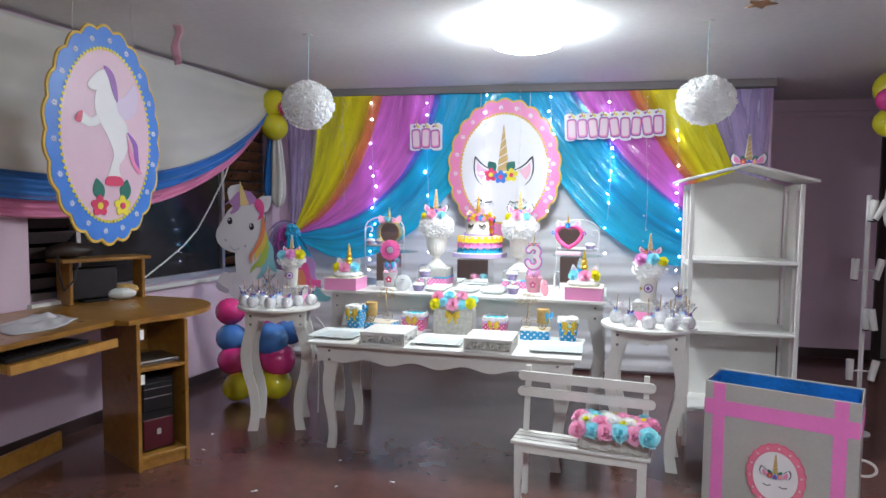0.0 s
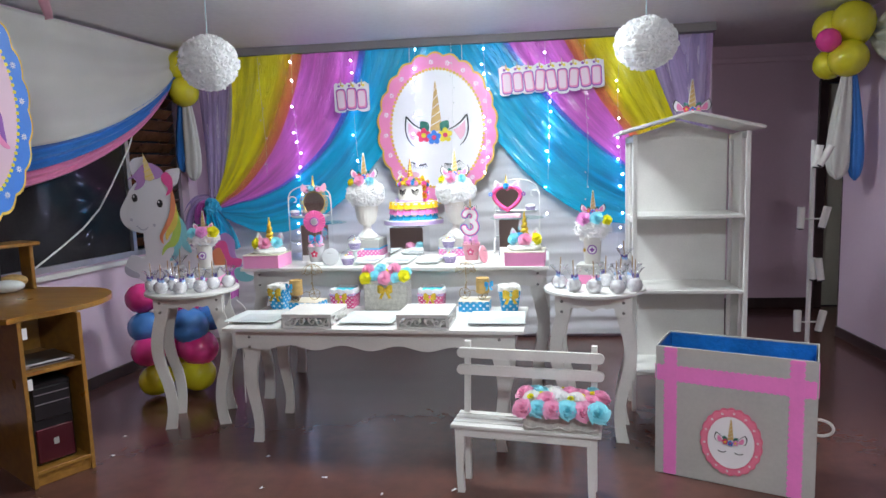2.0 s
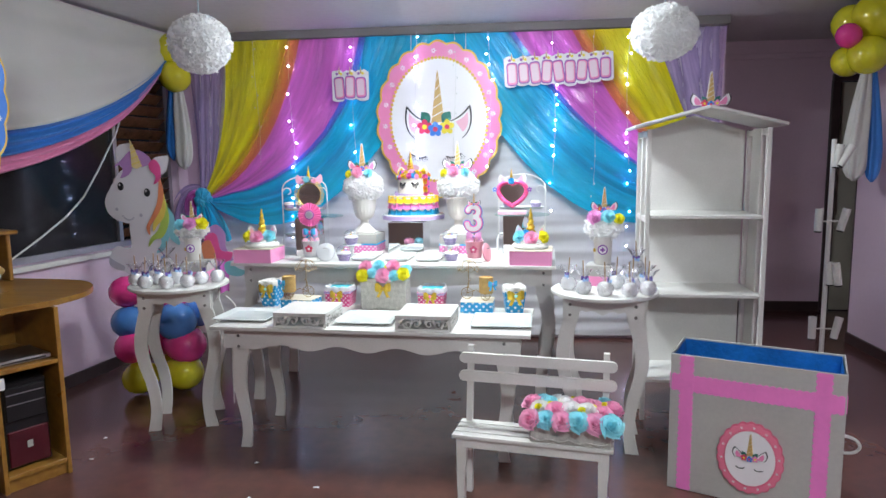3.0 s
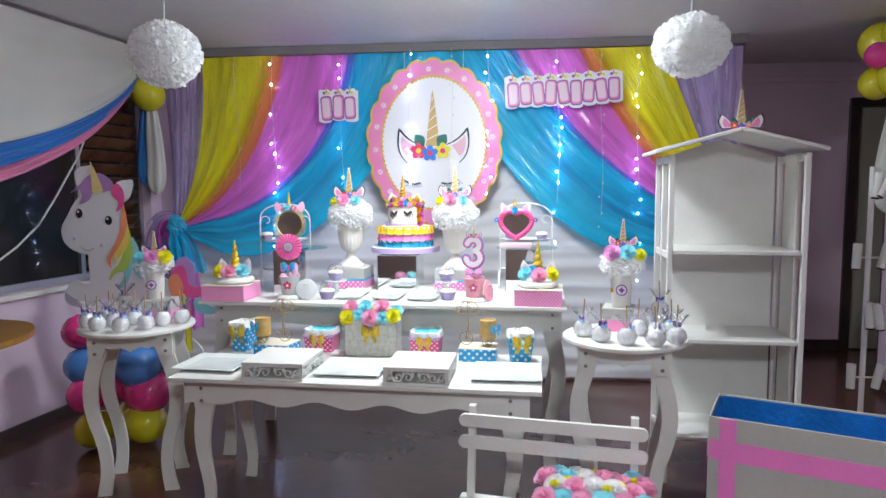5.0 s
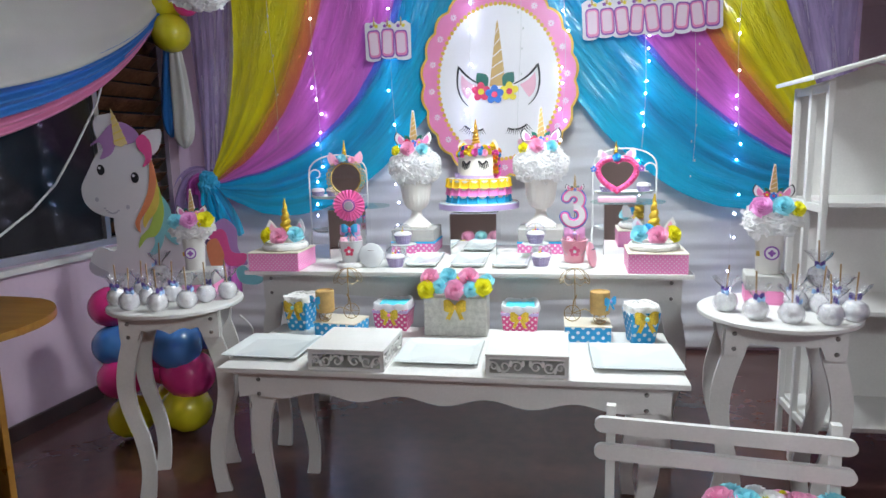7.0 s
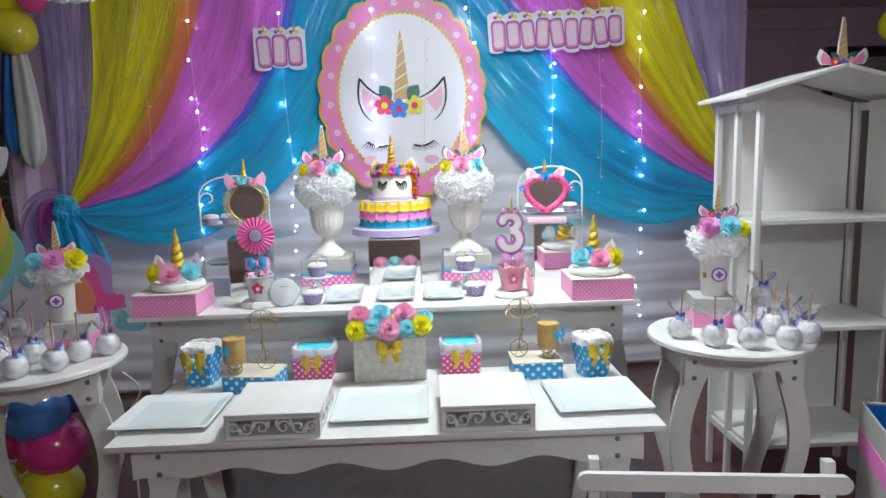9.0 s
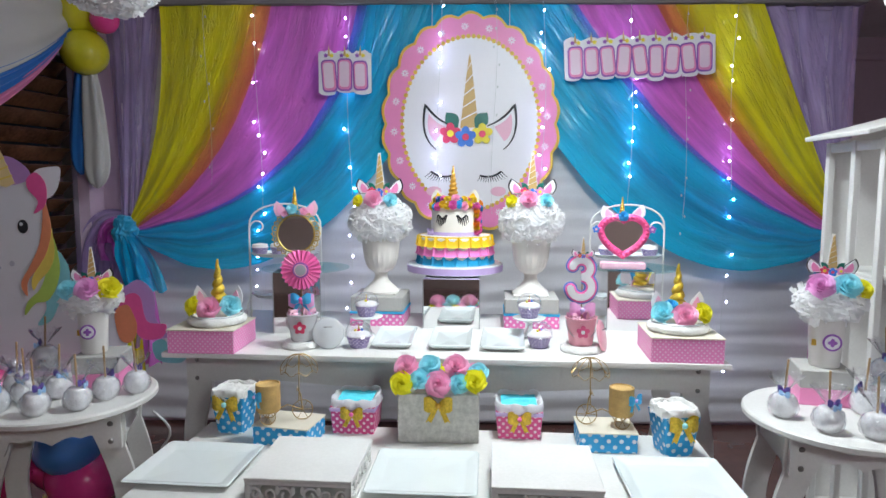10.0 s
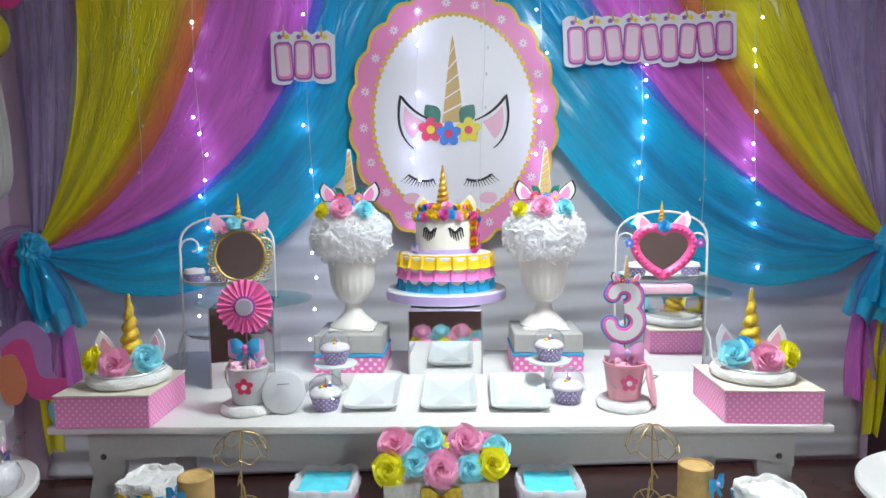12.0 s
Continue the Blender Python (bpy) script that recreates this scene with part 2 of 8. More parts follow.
def lathe(bm, prof, n=28, m=None, mi=0, wave=None):
    """Turn a profile of (radius, height) about z; closed at both ends where the radius is 0."""
    m = m or Matrix()
    rings = []
    for k, (r, z) in enumerate(prof):
        if r <= 1e-6:
            rings.append([bm.verts.new(m @ Vector((0, 0, z)))])
        else:
            ring = []
            for i in range(n):
                a = 2 * math.pi * i / n
                rr = r * (wave(a, k) if wave else 1)
                ring.append(bm.verts.new(m @ Vector((rr * math.cos(a), rr * math.sin(a), z))))
            rings.append(ring)
    for a, b in zip(rings, rings[1:]):
        for i in range(n):
            j = (i + 1) % n
            q = [a[i % len(a)], a[j % len(a)], b[j % len(b)], b[i % len(b)]]
            q = [v for k, v in enumerate(q) if v not in q[:k]]
            if len(q) > 2:
                f = bm.faces.new(q)
                f.material_index = mi


def tube(bm, pts, r, n=8, mi=0, closed=False, taper=None):
    pts = [Vector(p) for p in pts]
    rings = []
    up = Vector((0.13, 0.21, 0.97))
    for i, p in enumerate(pts):
        a = pts[i - 1] if (i or closed) else p
        b = pts[(i + 1) % len(pts)] if (i < len(pts) - 1 or closed) else p
        d = (b - a).normalized()
        s = d.cross(up)
        s = s.normalized() if s.length > 1e-4 else Vector((1, 0, 0))
        t = s.cross(d)
        rr = r * (taper(i / (len(pts) - 1)) if taper else 1)
        rings.append([bm.verts.new(p + rr * (math.cos(2 * math.pi * k / n) * s + math.sin(2 * math.pi * k / n) * t)) for k in range(n)])
    pairs = list(zip(rings, rings[1:])) + ([(rings[-1], rings[0])] if closed else [])
    for a, b in pairs:
        for k in range(n):
            f = bm.faces.new((a[k], a[(k + 1) % n], b[(k + 1) % n], b[k]))
            f.material_index = mi
    if not closed:
        bm.faces.new(rings[0][::-1]).material_index = mi
        bm.faces.new(rings[-1]).material_index = mi


def slab(bm, pts, d0, d1, m=None, mi=0, side=None):
    """A flat outline (x, z) given thickness along y from d0 (front) to d1."""
    m = m or Matrix()
    f = [bm.verts.new(m @ Vector((x, d0, z))) for x, z in pts]
    b = [bm.verts.new(m @ Vector((x, d1, z))) for x, z in pts]
    bm.faces.new(f).material_index = mi
    bm.faces.new(b[::-1]).material_index = mi
    for i in range(len(pts)):
        j = (i + 1) % len(pts)
        bm.faces.new((f[j], f[i], b[i], b[j])).material_index = mi if side is None else side


def ball(bm, c, r, s=(1, 1, 1), u=16, v=10, m=None, mi=0):
    mm = (m or Matrix()) @ Matrix.Translation(c) @ Matrix.Diagonal((*s, 1))
    vs = bmesh.ops.create_uvsphere(bm, u_segments=u, v_segments=v, radius=r, matrix=mm)["verts"]
    for f in {f for w in vs for f in w.link_faces}:
        f.material_index = mi


def sheet(bm, fn, nu, nv, mi=0, closed=False):
    """A grid surface fn(u, v), u and v from 0 to 1."""
    g = [[bm.verts.new(fn(i / nu, j / nv)) for j in range(nv + 1)] for i in range(nu if closed else nu + 1)]
    for i in range(nu):
        for j in range(nv):
            k = (i + 1) % len(g)
            bm.faces.new((g[i][j], g[k][j], g[k][j + 1], g[i][j + 1])).material_index = mi


def mesh_of(name, bm, mats, sharp=35, thick=0.0):
    bmesh.ops.recalc_face_normals(bm, faces=bm.faces)
    uv = bm.loops.layers.uv.new("UVMap")
    for f in bm.faces:
        n = f.normal
        ax = max(range(3), key=lambda k: abs(n[k]))
        i, j = ((1, 2), (0, 2), (0, 1))[ax]
        for lp in f.loops:
            lp[uv].uv = (lp.vert.co[i], lp.vert.co[j])
        f.smooth = True
    me = bpy.data.meshes.new(name)
    bm.to_mesh(me)
    bm.free()
    me.set_sharp_from_angle(angle=radians(sharp))
    for mm in (mats if isinstance(mats, (list, tuple)) else [mats]):
        me.materials.append(mm)
    return me


def part(name, bm, mats, parent=None, label="", m=None, sharp=35):
    me = bm if isinstance(bm, bpy.types.Mesh) else mesh_of(name, bm, mats, sharp)
    ob = new(name, me)
    if parent is not None:
        ob.parent = parent
    if m is not None:
        ob.matrix_basis = m
    if label:
        ob["label"] = label
    return ob


PLACE = Matrix()               # pose and scale of the current set; the tables' sets fit the camera's view


def thing(name, label, category, m=None, group="", kind=""):
    e = new(name)
    m = PLACE @ (m or Matrix())
    e.empty_display_size = 0.05
    if m is not None:
        e.matrix_basis = m
    return tagged(e, label, category, group, kind)


def fixed(name, bm, mats, label, category="", kind="structure", sharp=35):
    return tagged(part(name, bm, mats, None, label, None, sharp), label, category or name.split("_")[0], "", kind)


def along_uv(ob, nu, nv, w, h, fade=(0, 0)):
    """UV in metres across and along a cloth made by sheet(); a second map says how it thins out to its two selvedges (a negative fade: a doubled hem)."""
    body = ob.data.uv_layers.new(name="body")
    lay_, bod = ob.data.uv_layers[0].data, ob.data.uv_layers["body"].data
    for lp in ob.data.loops:
        i, j = divmod(lp.vertex_index, nv + 1)
        lay_[lp.index].uv = (w * i / nu, h * j / nv)
        lo, hi = (1 if not f else min(1, d / f) if f > 0 else 0.42 + 0.58 * min(1, -d / f) for d, f in ((i / nu, fade[0]), (1 - i / nu, fade[1])))
        bod[lp.index].uv = (lo * hi, 0)
    return ob


def clothmod(ob, t=0.002):
    md = ob.modifiers.new("thickness", "SOLIDIFY")
    md.thickness = t
    return ob

# ======== the room ========
def prism(bm, plan, z0, z1):
    a = [bm.verts.new((x, y, z0)) for x, y in plan]
    b = [bm.verts.new((x, y, z1)) for x, y in plan]
    bm.faces.new(a[::-1])
    bm.faces.new(b)
    for i in range(len(plan)):
        j = (i + 1) % len(plan)
        bm.faces.new((a[i], a[j], b[j], b[i]))


SOUTH, NORTH, EAST = -1.6, 5.50, 2.50
bm = bmesh.new()
prism(bm, [(-3.8, SOUTH - 0.2), (4.2, SOUTH - 0.2), (4.2, 6.9), (-3.8, 6.9)], -0.15, 0.0)
fixed("floor", bm, FLOOR, "dark red waxed floor with a dull shine")
bm = bmesh.new()
prism(bm, [(-3.8, SOUTH - 0.2), (4.2, SOUTH - 0.2), (4.2, 6.9), (-3.8, 6.9)], CEIL, CEIL + 0.15)
fixed("ceiling", bm, CEILING, "off-white painted plaster ceiling")
bm = bmesh.new()
prism(bm, [(west(5.5) - 0.3, NORTH), (1.56, NORTH), (1.56, 6.62), (1.44, 6.62), (1.44, NORTH + 0.12), (west(5.5) - 0.3, NORTH + 0.12)], 0.0, CEIL)
fixed("wall_north", bm, WALLPINK, "lilac painted wall behind the party backdrop", "wall")
bm = bmesh.new()
prism(bm, [(1.56, 6.50), (2.75, 6.50), (2.75, 6.62), (1.56, 6.62)], 0.0, CEIL)
prism(bm, [(2.75, 6.50), (3.8, 6.50), (3.8, 6.62), (2.75, 6.62)], 2.02, CEIL)
prism(bm, [(3.45, 6.50), (3.8, 6.50), (3.8, 6.62), (3.45, 6.62)], 0.0, 2.02)
fixed("wall_passage", bm, WALLMAUVE, "mauve wall at the end of the passage", "wall")
bm = bmesh.new()
box(bm, (2.2, 6.485, 2.22), (1.28, 0.03, 0.05), 0.008)
fixed("trim", bm, WALLMAUVE, "painted picture rail under the ceiling")
bm = bmesh.new()
prism(bm, [(EAST, SOUTH), (EAST + 0.12, SOUTH), (EAST + 0.12, 5.48), (EAST, 5.48)], 0.0, CEIL)
fixed("wall_east", bm, WALLPINK, "lilac painted side wall", "wall")
bm = bmesh.new()
prism(bm, [(3.8, 5.36), (3.9, 5.36), (3.9, 6.62), (3.8, 6.62)], 0.0, CEIL)
prism(bm, [(EAST + 0.12, 5.36), (3.8, 5.36), (3.8, 5.48), (EAST + 0.12, 5.48)], 0.0, CEIL)
fixed("wall_passage_side", bm, WALLMAUVE, "mauve side wall of the passage", "wall")
bm = bmesh.new()
prism(bm, [(-3.7, SOUTH), (EAST + 0.12, SOUTH), (EAST + 0.12, SOUTH - 0.12), (-3.7, SOUTH - 0.12)], 0.0, CEIL)
fixed("wall_south", bm, mat("brown_wall_paint", (0.32, 0.23, 0.20), 0.5, var=0.1, scale=1.5), "brown painted wall closing the room", "wall")

# window wall, with one long opening
WY0, WY1, SILL, HEAD = 3.06, 5.385, 0.80, 2.05


def along_west(y, out=0.0):
    return (west(y) - out, y)


bm = bmesh.new()
for y0, y1, z0, z1 in ((SOUTH, WY0, 0, CEIL), (WY1, NORTH, 0, CEIL), (WY0, WY1, 0, SILL), (WY0, WY1, HEAD, CEIL)):
    prism(bm, [along_west(y0), along_west(y1), along_west(y1, 0.16), along_west(y0, 0.16)][::-1], z0, z1)
fixed("wall_west", bm, WALLPINK, "lilac painted wall with the window", "wall")

# skirting boards
bm = bmesh.new()
for a, b in ((along_west(SOUTH, -0.001), along_west(NORTH - 0.01, -0.001)),):
    prism(bm, [a, b, (b[0] + 0.015, b[1]), (a[0] + 0.015, a[1])][::-1], 0.0, 0.075)
prism(bm, [(EAST - 0.016, SOUTH), (EAST - 0.001, SOUTH), (EAST - 0.001, 5.48), (EAST - 0.016, 5.48)], 0, 0.075)
prism(bm, [(1.575, 6.484), (2.745, 6.484), (2.745, 6.499), (1.575, 6.499)], 0, 0.09)
fixed("baseboard", bm, DARKWOOD, "dark brown skirting board along the walls")

bm = bmesh.new()
box(bm, (EAST + 0.06, 5.49, 1.02), (0.122, 0.018, 2.04), 0.003)
fixed("trim_corner", bm, DARKWOOD, "dark brown wooden lining on the wall end", "trim")

# door at the end of the passage
door = tagged(thing("door_1", "olive grey door in a dark brown frame", "door"), kind="structure")
bm = bmesh.new()
box(bm, (2.79, 6.53, 1.0), (0.078, 0.10, 2.0), 0.006)
part("door_frame", bm, DARKWOOD, door, "dark brown jamb")
bm = bmesh.new()
box(bm, (3.10, 6.485, 2.03), (0.70, 0.026, 0.07), 0.006)
part("door_frame", bm, DARKWOOD, door, "dark brown lintel")
bm = bmesh.new()
box(bm, (3.14, 6.54, 1.0), (0.60, 0.04, 1.98), 0.004)
part("door_leaf", bm, DOORLEAF, door)

# window: aluminium frame, dark panes, glass louvres at both ends
win = tagged(thing("window_1", "long aluminium window with louvres, night outside", "window"), kind="structure")


def wbar(bm, y0, y1, z0, z1, o0, o1):
    prism(bm, [along_west(y0, o0), along_west(y1, o0), along_west(y1, o1), along_west(y0, o1)][::-1], z0, z1)


bm = bmesh.new()
for y0, y1, z0, z1 in ((WY0, WY1, SILL, SILL + 0.04), (WY0, WY1, HEAD - 0.04, HEAD), (WY0, WY0 + 0.04, SILL + 0.04, HEAD - 0.04), (WY1 - 0.04, WY1, SILL + 0.04, HEAD - 0.04),
                       (3.425, 3.455, SILL + 0.04, HEAD - 0.04), (4.78, 4.815, SILL + 0.04, HEAD - 0.04)):
    wbar(bm, y0, y1, z0, z1, 0.06, 0.11)
part("window_frame", bm, METAL, win)
bm = bmesh.new()
wbar(bm, WY0 - 0.02, WY1 + 0.02, SILL - 0.03, SILL - 0.001, -0.03, 0.12)
part("window_sill", bm, WHITE, win, "painted sill")
bm = bmesh.new()
wbar(bm, 3.455, 4.78, SILL + 0.04, HEAD - 0.04, 0.082, 0.088)
part("pane", bm, NIGHT, win, "dark glass with the night behind it")
LOUVRE = mat("louvre_glass", (0.10, 0.08, 0.08), 0.12, var=0.3, scale=3, bump=0.02)
# orange of lit brick seen through the slats, painted into their colour
BRICKGLOW = mat("brick_glow_louvre", (0.12, 0.052, 0.026), 0.15, var=0.6, scale=6, bump=0.02)
for y0, y1 in ((WY0 + 0.045, 3.415), (4.82, WY1 - 0.045)):
    for k in range(13):
        z = SILL + 0.06 + k * 0.087
        bm = bmesh.new()
        a, b = Vector((*along_west(y0, 0.055), z + 0.065)), Vector((*along_west(y1, 0.055), z + 0.065))
        c, d = Vector((*along_west(y1, 0.115), z)), Vector((*along_west(y0, 0.115), z))
        t = Vector((0.004, 0, 0.004))
        lo = [bm.verts.new(p) for p in (a, b, c, d)]
        hi = [bm.verts.new(p + t) for p in (a, b, c, d)]
        bm.faces.new(lo)
        bm.faces.new(hi[::-1])
        for i in range(4):
            bm.faces.new((lo[i], hi[i], hi[(i + 1) % 4], lo[(i + 1) % 4]))
        part("slat", bm, LOUVRE if y0 < 4 else BRICKGLOW, win)
bm = bmesh.new()
wbar(bm, WY0 - 0.1, WY1 + 0.1, SILL - 0.1, HEAD + 0.1, 0.40, 0.42)
fixed("backdrop", bm, mat("night_outside", (0.004, 0.004, 0.006), 0.9, bump=0), "darkness of the night outside the window")

# dark grey strip added in place of the shadow band above the curtains
bm = bmesh.new()
box(bm, ((west(5.45) + 1.56) / 2, 5.45, (2.29 + CEIL) / 2), (1.56 - west(5.45) - 0.004, 0.098, CEIL - 2.29 - 0.001), 0.004)
fixed("trim_beam", bm, mat("shade_band_grey", (0.20, 0.18, 0.18), 0.7, var=0.08, scale=3), "added dark grey strip in place of the shadow band atop the wall", "trim")

# ceiling lamp
LX, LY = -0.22, 3.74
SLX, SLY = 0.60, 0.45              # a smaller one of its kind behind the camera
lamp = thing("ceiling_light", "round white ceiling lamp, switched on", "lamp", pose(LX, LY, CEIL))
bm = bmesh.new()
lathe(bm, [(0, -0.001), (0.09, -0.001), (0.09, -0.02), (0.07, -0.03), (0, -0.03)], 40)
part("base", bm, WHITE, lamp)
bm = bmesh.new()
lathe(bm, [(0, -0.031), (0.12, -0.033), (0.185, -0.052), (0.21, -0.075), (0.185, -0.098), (0.12, -0.118), (0, -0.125)], 40)
part("diffuser", bm, LAMP, lamp, "glowing white diffuser")
lamp2 = copy_thing(lamp, pose(SLX, SLY, CEIL))
lamp2.scale = (1.14, 1.14, 1.14)

# ======== backdrop of coloured cloth ========
TIECLOTH = mat("turquoise_tie_cloth", (0.02, 0.40, 0.66), 0.35, var=0.2, scale=12, fine=150, bump=0.2, sheen=0.3)
TOP = 2.282


def bez(p0, p1, p2, t):
    return (1 - t) ** 2 * p0 + 2 * t * (1 - t) * p1 + t * t * p2


# for each half: share across the cloth, x at the rail, point that bends the hem; and where the tie sits
KNOTS = {False: [(0.0, -2.13, (-2.10, 1.66)), (0.33, -1.62, (-1.86, 1.44)), (0.66, -1.03, (-1.22, 1.22)), (1.0, -0.44, (-1.42, 0.40))],
         True: [(0.0, 1.02, (1.32, 1.54)), (0.33, 0.59, (0.99, 1.52)), (0.66, 0.0, (0.66, 1.27)), (1.0, -0.50, (0.50, 0.42))]}
TIES = {False: Vector((-2.305, 1.11)), True: Vector((1.455, 1.10))}


def fan(s, t, right):
    """Point (x, z) of one half of the swagged cloth: s from the outer to the inner edge, t from the rail down to the tie."""
    for a, b in zip(KNOTS[right], KNOTS[right][1:]):
        if s <= b[0]:
            break
    k = (s - a[0]) / (b[0] - a[0])
    xt = a[1] + k * (b[1] - a[1])
    c = Vector(a[2]).lerp(Vector(b[2]), k)
    end = TIES[right] + Vector(((-1 if right else 1) * 0.03 * (s - 0.5), -0.06 * (s - 0.5)))
    return bez(Vector((xt, TOP)), c, end, t)


def swag(name, material, s0, s1, grow, fade, mirror, label, layer):
    """One coloured length from the rail to the tie; it overlaps the next one more towards the tie (grow)."""
    bm = bmesh.new()
    n, nv = 64, 48

    def fn(u, v):
        a, b = s0 - grow * 0.5 * v, min(1.0, s1 + grow * v)
        s = a + (b - a) * u
        q = fan(min(1, max(0, s)), v, mirror)
        gather = 1 - 0.55 * v ** 2
        ph = 40 * s
        fold = 0.003 * math.sin(ph * 1.7 + 2 * v) + 0.010 * noise.noise((s * 9, v * 1.6, mirror * 7)) + 0.004 * noise.noise((s * 26, v * 3.0, mirror * 7))
        belly = -0.035 * math.sin(math.pi * v) * s
        y = 5.420 + belly + fold * gather - 0.07 * v ** 3 - 0.010 * s - 0.014 * layer
        zz = q.y + 0.012 * noise.noise((s * 9, v * 3, mirror + 5)) * v + 0.010 * noise.noise((v * 14, layer, mirror)) * (u if s1 < 1 else 1)
        return Vector((q.x, y, zz))

    sheet(bm, fn, n, nv)
    ob = along_uv(part(name, bm, material, None, sharp=180), n, nv, (s1 - s0) * 1.7, 1.5, fade)
    return tagged(ob, label, "curtain", "coloured backdrop curtains")


bm = bmesh.new()
sheet(bm, lambda u, v: Vector((-2.42 + 3.92 * u, 5.478 - 0.0055 * math.sin((2.2 - 2.18 * v) * 52 + 2.5 * math.sin(u * 5)) * min(1, v * 1.5) - 0.016 * noise.noise((u * 3.0, v * 24, 2)) - 0.008 * noise.noise((u * 6, v * 54, 4)) - 0.02 * math.sin(math.pi * u), 2.272 - 2.25 * v)), 70, 150)
back = part("backing_cloth", bm, GREYCLOTH, None, sharp=180)
clothmod(back)
tagged(back, "pale grey backing cloth with horizontal folds", "curtain")
for mir in (False, True):
    swag("swag_curtain", OR_YELLOW, 0.0, 0.400 if mir else 0.375, 0.04, (-0.15, 0.85), mir, "sheer yellow curtain gathered to a side tie", 1.7)
    swag("swag_curtain", OR_PINK, 0.215 if mir else 0.190, 0.770, 0.10, (0.36, 0.25), mir, "sheer pink curtain gathered to a side tie", 1)
    swag("swag_curtain", OR_BLUE, 0.630, 1.0, 0.03, (0.40, -0.35), mir, "sheer turquoise curtain swept to a side tie", 2)
    side = -1 if mir else 1
    TIE = TIES[mir]
    tx = TIE.x

    # lilac length at the outer edge, drawn in to the tie
    def edge(u, v, mir=mir):
        top = (1.0, 1.555) if mir else (-2.12, -2.46)
        c = (top[0] + top[1]) / 2 * (1 - v) + TIES[mir].x * v
        half = abs(top[0] - top[1]) / 2 * (1 - v ** 0.8) + 0.05 * v ** 0.8
        x = c + (u - 0.5) * 2 * half
        y = 5.435 + (0.006 * math.sin(u * 18 + 2 * v) + 0.013 * noise.noise((u * 8, v * 2, 5 + mir)) + 0.010 * noise.noise((u * 6, v * 3, 9 + mir))) * (1 - 0.4 * v) - 0.10 * v ** 2
        return Vector((x, y, TOP - (TOP - TIES[mir].y) * v))

    bm = bmesh.new()
    sheet(bm, edge, 44, 34)
    ob = along_uv(part("side_curtain", bm, OR_PURPLE, None, sharp=180), 44, 34, 0.5, 1.2)
    tagged(ob, "sheer lilac curtain drawn in to a side tie", "curtain", "coloured backdrop curtains")

    # loose ends: puffed out beside the tie, and hanging below it
    for k, (nm, m_, path, w0, w1) in enumerate((("lilac", OR_PURPLE, ((0, 0.02), (-0.26, 0.12), (-0.20, -0.42)), 0.05, 0.12), ("pink", OR_PINK, ((0, 0.0), (-0.17, 0.08), (-0.11, -0.16)), 0.04, 0.07),
                                                ("pink", OR_PINK, ((-0.02, 0.0), (-0.13, 0.05), (-0.12, -0.07)), 0.02, 0.045), ("lilac", OR_PURPLE, ((0, -0.02), (0.0, -0.20), (-0.06, -0.62)), 0.03, 0.10),
                                                ("turquoise", OR_BLUE, ((0, -0.02), (0.05, -0.10), (0.13, -0.34)), 0.045, 0.10), ("turquoise", OR_BLUE, ((0.01, -0.03), (0.02, -0.12), (0.07, -0.27)), 0.04, 0.07),
                                                ("pink", OR_PINK, ((0.0, -0.03), (0.05, -0.34), (0.05, -0.74)), 0.04, 0.085), ("yellow", OR_YELLOW, ((0.0, -0.03), (-0.02, -0.40), (0.02, -0.90)), 0.02, 0.038))):
        if mir and k < 3:
            continue
        bm = bmesh.new()
        pa, pb, pc = (Vector(p) for p in path)

        def tail(u, v, k=k, TIE=TIE, w0=w0, w1=w1, pa=pa, pb=pb, pc=pc, tx=tx, side=side):
            c = bez(pa, pb, pc, v)
            d = ((pb - pa) * (1 - v) + (pc - pb) * v).normalized()
            a = (u - 0.5) * 2
            w = w0 + (w1 - w0) * math.sin(math.pi * 0.62 * v) * (1 + 0.15 * noise.noise((v * 3, k, 2)))
            frill = 0.03 * noise.noise((u * 4, k, 1)) * v
            p = c + Vector((-d.y, d.x)) * (a * w) + d * frill
            y = 5.315 - 0.016 * (k % 6) + 0.02 * (k > 5) + (0.016 * math.sin(u * 13 + k + 2 * v) + 0.03 * noise.noise((u * 5, v * 2, k))) * min(1, v * 3) + 0.05 * (k < 4)
            return Vector((tx + side * p.x, y, TIE.y + p.y))

        sheet(bm, tail, 30, 24)
        ob = along_uv(part("curtain_end", bm, m_, None, sharp=180), 30, 24, 0.35, 0.5)
        tagged(ob, "loose %s end of the sheer curtain at its tie" % nm, "curtain", "loose curtain ends")
    # knotted tie: a crumpled bunch of cloth
    bm = bmesh.new()
    g = bmesh.ops.create_icosphere(bm, subdivisions=5, radius=1.0)["verts"]
    for v_ in g:
        d = v_.co.normalized()
        q = d * 2.1 + Vector((mir * 5, 2, 1))
        h = (1 - min(1, abs(noise.noise(q)) * 2.2)) ** 1.5
        k_ = 0.74 + 0.26 * h + 0.22 * noise.noise(d * 1.4 + Vector((mir * 3, 0, 4)))
        v_.co = Vector((tx + 0.072 * d.x * k_, 5.268 + 0.05 * d.y * k_, TIE.y + 0.088 * d.z * k_))
    ob = part("curtain_tie", bm, TIECLOTH, None, sharp=180)
    tagged(ob, "knotted turquoise cloth tie on the backdrop", "curtain tie")
bm = bmesh.new()
tube(bm, [(-2.45, 5.462, 2.276), (1.52, 5.462, 2.276)], 0.008)
ob = tagged(part("curtain_rail", bm, WHITE), "thin rail carrying the backdrop curtains", "curtain rail")

# ======== tables, bench, bookcase, gift box, desk ========
TBL = pose(-0.626, 3.856, 0, 0, 0, YAW)      # long back table: middle of its front edge
